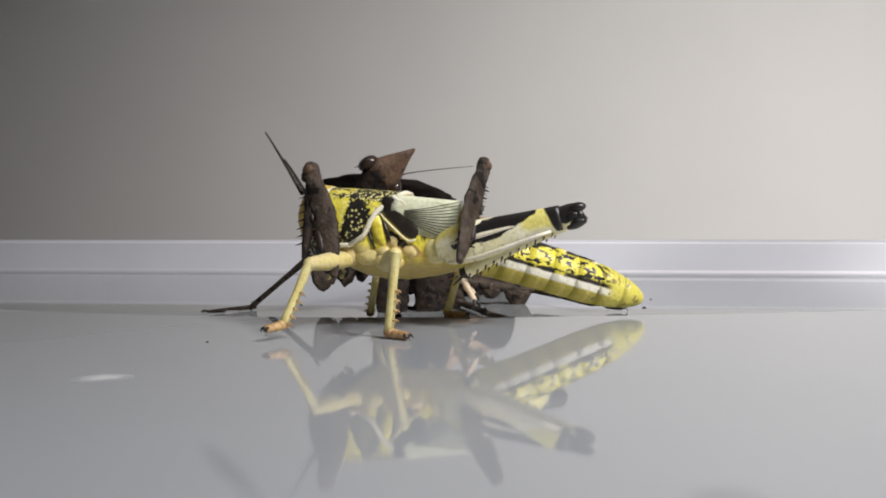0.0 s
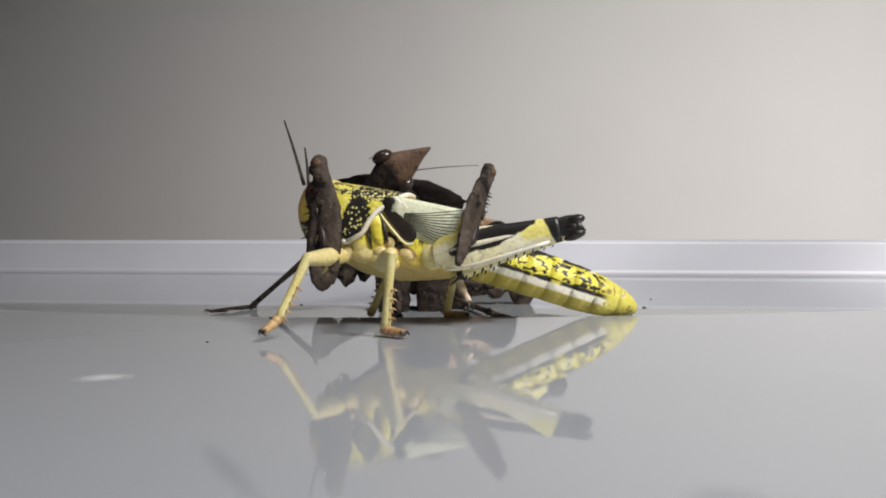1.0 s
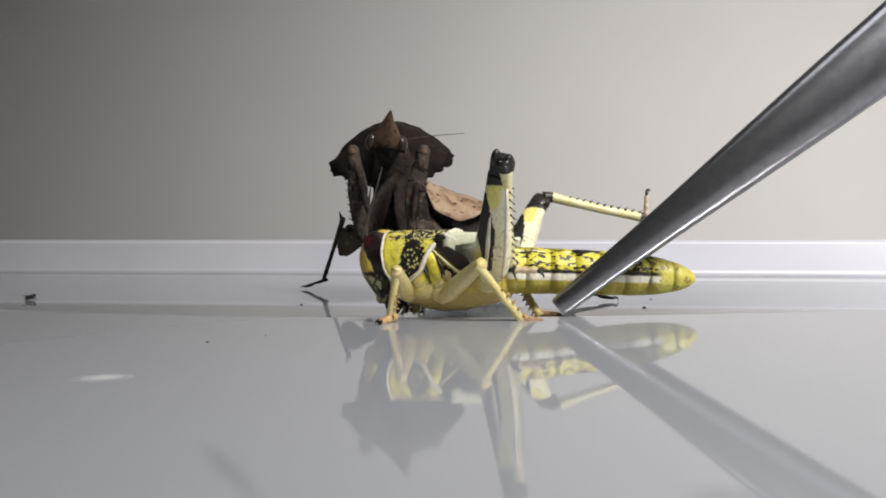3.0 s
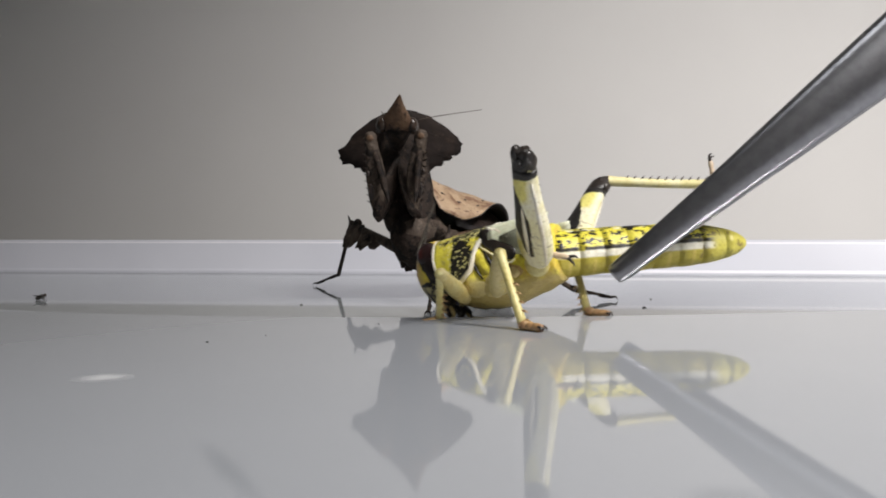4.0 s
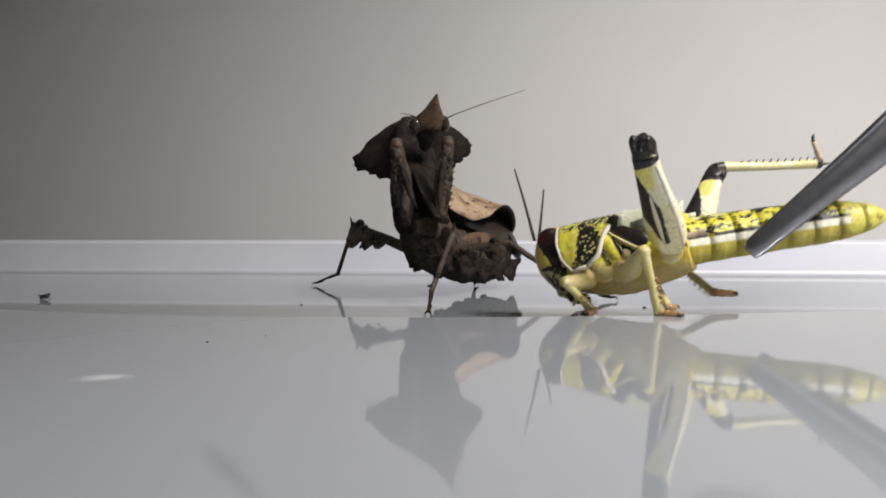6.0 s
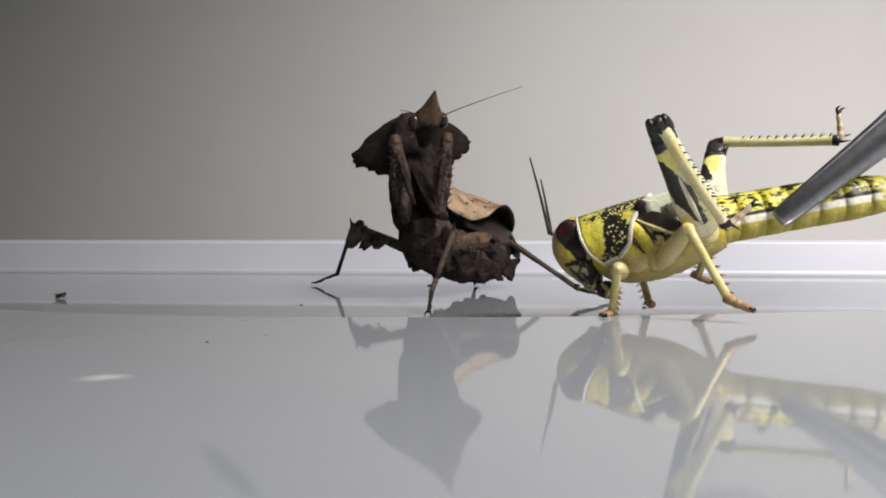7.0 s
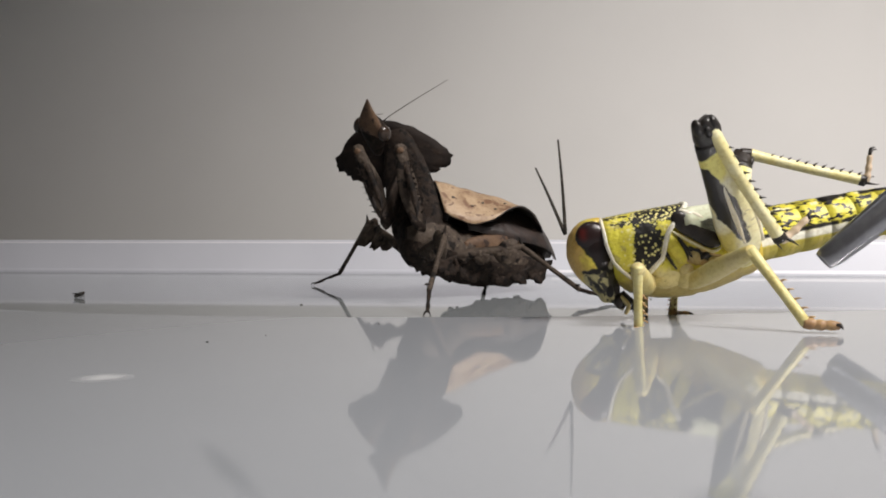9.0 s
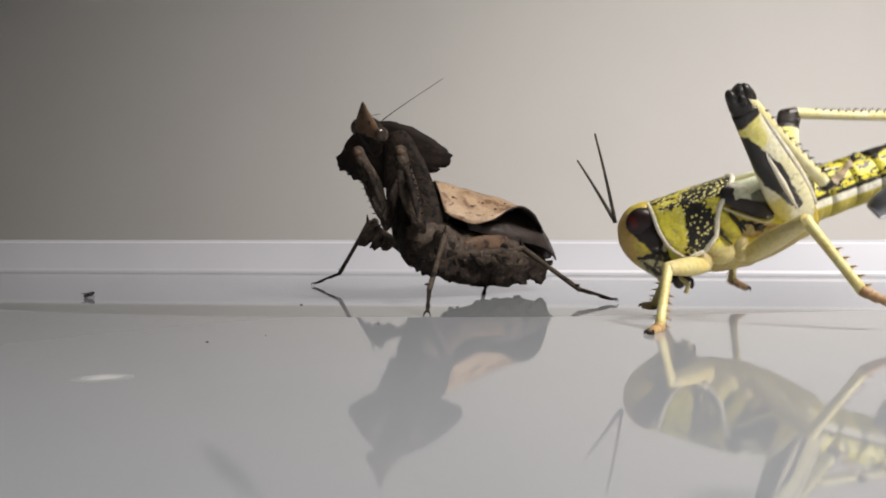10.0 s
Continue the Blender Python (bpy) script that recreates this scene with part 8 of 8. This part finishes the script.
    walk(MANTIS["leg_d_tibia"], [
        (0.00, pose(0.00615, -0.02616, 0.00070, 0.0, -0.8, 104.4)),
        (0.50, pose(0.00638, -0.02623, 0.00070, 0.0, -0.8, 104.2)),
        (1.00, pose(0.00677, -0.02636, 0.00070, 0.0, -0.8, 104.0)),
        (1.50, pose(0.00677, -0.02636, 0.00070, 0.0, -0.8, 104.0)),
        (1.80, pose(0.00685, -0.02638, 0.00070, 0.0, -0.8, 103.9)),
        (2.00, pose(0.00149, -0.02096, 0.00021, 0.0, -1.0, 90.5)),
        (2.20, pose(-0.00080, -0.01976, 0.00029, 0.0, -1.1, 91.2)),
        (2.75, pose(0.00273, 0.00236, 0.00084, -43.1, -64.1, 155.2)),
        (3.30, pose(0.00627, 0.02449, 0.00140, -130.8, -20.9, -98.9)),
        (3.50, pose(0.00627, 0.02450, 0.00140, -130.8, -20.9, -98.7)),
        (4.00, pose(0.00628, 0.02454, 0.00138, -131.1, -21.0, -98.1)),
        (4.50, pose(0.00629, 0.02463, 0.00134, -131.5, -21.3, -96.9)),
        (5.50, pose(0.00629, 0.02465, 0.00133, -131.6, -21.4, -96.6)),
        (6.20, pose(0.00629, 0.02465, 0.00133, -131.6, -21.4, -96.6)),
        (7.50, pose(0.00629, 0.02463, 0.00134, -131.5, -21.3, -96.8)),
        (8.00, pose(0.00860, 0.02677, 0.00128, -130.9, -19.9, -98.8)),
        (8.50, pose(0.00861, 0.02680, 0.00127, -131.0, -20.0, -98.3)),
        (10.00, pose(0.00861, 0.02680, 0.00127, -131.0, -20.0, -98.3)),
    ])
    walk(MANTIS["leg_d_tarsus"], [
        (0.00, pose(0.00922, -0.02855, 0.00010, 0.0, -8.7, 142.1)),
        (0.50, pose(0.00945, -0.02862, 0.00010, 0.0, -8.8, 142.2)),
        (1.00, pose(0.00983, -0.02873, 0.00010, 0.0, -8.8, 142.2)),
        (1.50, pose(0.00983, -0.02873, 0.00010, 0.0, -8.8, 142.2)),
        (1.80, pose(0.00990, -0.02876, 0.00010, 0.0, -8.8, 142.2)),
        (2.00, pose(0.00205, -0.02652, 0.00036, -0.0, 1.5, 95.8)),
        (2.20, pose(0.00007, -0.02560, 0.00040, -0.0, 1.1, 98.6)),
        (2.75, pose(0.00352, 0.00197, 0.00033, 6.0, -5.7, 179.7)),
        (3.30, pose(0.00697, 0.02954, 0.00026, 0.0, -12.6, -97.9)),
        (3.50, pose(0.00697, 0.02954, 0.00026, 0.0, -12.6, -97.9)),
        (4.00, pose(0.00697, 0.02954, 0.00026, 0.0, -12.5, -97.9)),
        (4.50, pose(0.00697, 0.02954, 0.00026, 0.0, -12.3, -97.9)),
        (5.50, pose(0.00697, 0.02954, 0.00026, 0.0, -12.2, -98.0)),
        (6.20, pose(0.00697, 0.02954, 0.00026, 0.0, -12.2, -98.0)),
        (7.50, pose(0.00697, 0.02954, 0.00026, 0.0, -12.3, -98.0)),
        (8.00, pose(0.00939, 0.03193, 0.00021, 0.0, -11.6, -98.7)),
        (8.50, pose(0.00939, 0.03193, 0.00021, 0.0, -11.5, -98.7)),
        (10.00, pose(0.00939, 0.03193, 0.00021, -0.0, -11.5, -98.7)),
    ])
    walk(TWEEZERS["tweezers"], [
        (0.00, pose(0.10323, 0.07711, 0.07304, 80.5, -33.7, -7.6)),
        (1.30, pose(0.10323, 0.07711, 0.07304, 80.5, -33.7, -7.6)),
        (1.50, pose(0.05372, 0.08371, 0.03979, 80.5, -33.7, -7.6)),
        (1.60, pose(0.03511, 0.08371, 0.02858, 80.5, -33.6, -7.6)),
        (1.70, pose(0.02582, 0.08632, 0.01777, 80.6, -33.9, -7.6)),
        (1.80, pose(0.01992, 0.08670, 0.01047, 80.7, -34.1, -7.6)),
        (1.90, pose(0.01671, 0.08562, 0.00775, 81.0, -34.9, -7.6)),
        (2.00, pose(0.01707, 0.08268, 0.00556, 81.6, -36.3, -7.6)),
        (2.20, pose(0.01559, 0.08324, 0.00558, 81.5, -36.2, -7.6)),
        (3.30, pose(0.01502, 0.08550, 0.00040, 81.9, -37.1, -7.6)),
        (3.50, pose(0.01657, 0.08487, 0.00341, 81.8, -37.0, -7.6)),
        (4.00, pose(0.02143, 0.08336, 0.00507, 81.8, -37.8, -7.6)),
        (4.50, pose(0.02656, 0.08183, 0.00543, 82.2, -38.8, -7.6)),
        (5.00, pose(0.03098, 0.08173, 0.00558, 82.5, -39.7, -7.6)),
        (5.50, pose(0.03654, 0.08566, 0.00380, 82.6, -40.0, -7.6)),
        (6.00, pose(0.03802, 0.08478, 0.00719, 82.3, -39.2, -7.6)),
        (6.20, pose(0.04116, 0.08392, 0.00918, 82.3, -38.3, -7.6)),
        (7.30, pose(0.04073, 0.08254, 0.01092, 82.3, -38.1, -7.6)),
        (7.50, pose(0.04153, 0.08192, 0.00904, 82.4, -38.3, -7.6)),
        (8.00, pose(0.04470, 0.08212, 0.00904, 82.4, -38.5, -7.6)),
        (8.50, pose(0.04471, 0.07642, 0.00642, 82.6, -38.9, -7.6)),
        (9.00, pose(0.04257, 0.07715, 0.00629, 82.5, -38.7, -7.6)),
        (9.50, pose(0.04390, 0.07485, 0.00603, 82.6, -38.9, -7.6)),
        (10.00, pose(0.04839, 0.07757, 0.01137, 82.5, -38.7, -7.6)),
    ])
    walk(TWEEZERS["far_arm"], [
        (0.00, pose(0.00000, -0.00520, -0.00400, 0.0, -0.0, 0.0)),
        (1.70, pose(0.00000, -0.00520, -0.00400, 0.0, -0.0, 0.0)),
        (1.80, pose(0.00000, -0.00520, -0.00400, 0.0, -0.0, 0.0)),
        (1.90, pose(0.00000, -0.00220, -0.00340, 0.0, -0.0, 0.0)),
        (2.00, pose(0.00000, -0.00130, -0.00340, 0.0, -0.0, 0.0)),
        (2.20, pose(0.00000, 0.00020, -0.00260, 0.0, -0.0, 0.0)),
        (3.30, pose(0.00043, -0.00015, -0.00200, -0.0, -0.0, -0.0)),
        (3.50, pose(0.00064, -0.00005, -0.00200, 0.0, -0.0, 0.0)),
        (4.00, pose(0.00096, -0.00020, -0.00200, -0.0, -0.0, -0.0)),
        (4.50, pose(0.00125, -0.00045, -0.00200, 0.0, -0.0, -0.0)),
        (5.00, pose(0.00146, -0.00067, -0.00200, 0.0, 0.0, 0.0)),
        (5.50, pose(0.00158, -0.00091, -0.00200, -0.0, -0.0, -0.0)),
        (6.00, pose(0.00182, -0.00076, -0.00200, -0.0, -0.0, -0.0)),
        (6.20, pose(0.00207, -0.00080, -0.00200, -0.0, -0.0, -0.0)),
        (7.30, pose(0.00216, -0.00072, -0.00200, -0.0, -0.0, 0.0)),
        (7.50, pose(0.00213, -0.00087, -0.00200, 0.0, 0.0, -0.0)),
        (8.00, pose(0.00227, -0.00099, -0.00200, 0.0, -0.0, 0.0)),
        (8.50, pose(0.00229, -0.00129, -0.00200, 0.0, -0.0, 0.0)),
        (9.00, pose(0.00217, -0.00119, -0.00200, -0.0, -0.0, -0.0)),
        (9.50, pose(0.00228, -0.00133, -0.00200, 0.0, -0.0, 0.0)),
        (10.00, pose(0.00267, -0.00113, -0.00200, -0.0, -0.0, -0.0)),
    ])
    walk(FLY["fly"], [
        (0.00, pose(-0.11488, 0.13208, 0.00050, 0.0, -0.0, 20.1)),
        (1.50, pose(-0.09597, 0.13323, 0.00012, 0.0, -0.0, 20.1)),
        (2.20, pose(-0.08987, 0.13800, -0.00000, 0.0, -0.0, 20.1)),
        (3.30, pose(-0.08367, 0.13991, -0.00013, 0.0, -0.0, 20.1)),
        (4.00, pose(-0.08261, 0.13970, -0.00015, 0.0, -0.0, 20.1)),
        (4.50, pose(-0.08267, 0.14079, -0.00015, 0.0, -0.0, 20.1)),
        (6.00, pose(-0.08240, 0.14074, -0.00015, 0.0, -0.0, 20.1)),
        (6.20, pose(-0.08179, 0.14170, -0.00016, 0.0, -0.0, 20.1)),
        (7.30, pose(-0.07849, 0.14213, -0.00023, 0.0, -0.0, 20.1)),
        (7.50, pose(-0.07743, 0.14191, -0.00025, 0.0, -0.0, 20.1)),
        (8.00, pose(-0.07717, 0.14298, -0.00026, 0.0, -0.0, 20.1)),
        (9.00, pose(-0.07637, 0.14281, -0.00027, 0.0, -0.0, 20.1)),
        (10.00, pose(-0.07411, 0.14234, -0.00032, 0.0, -0.0, 20.1)),
    ])


motions()
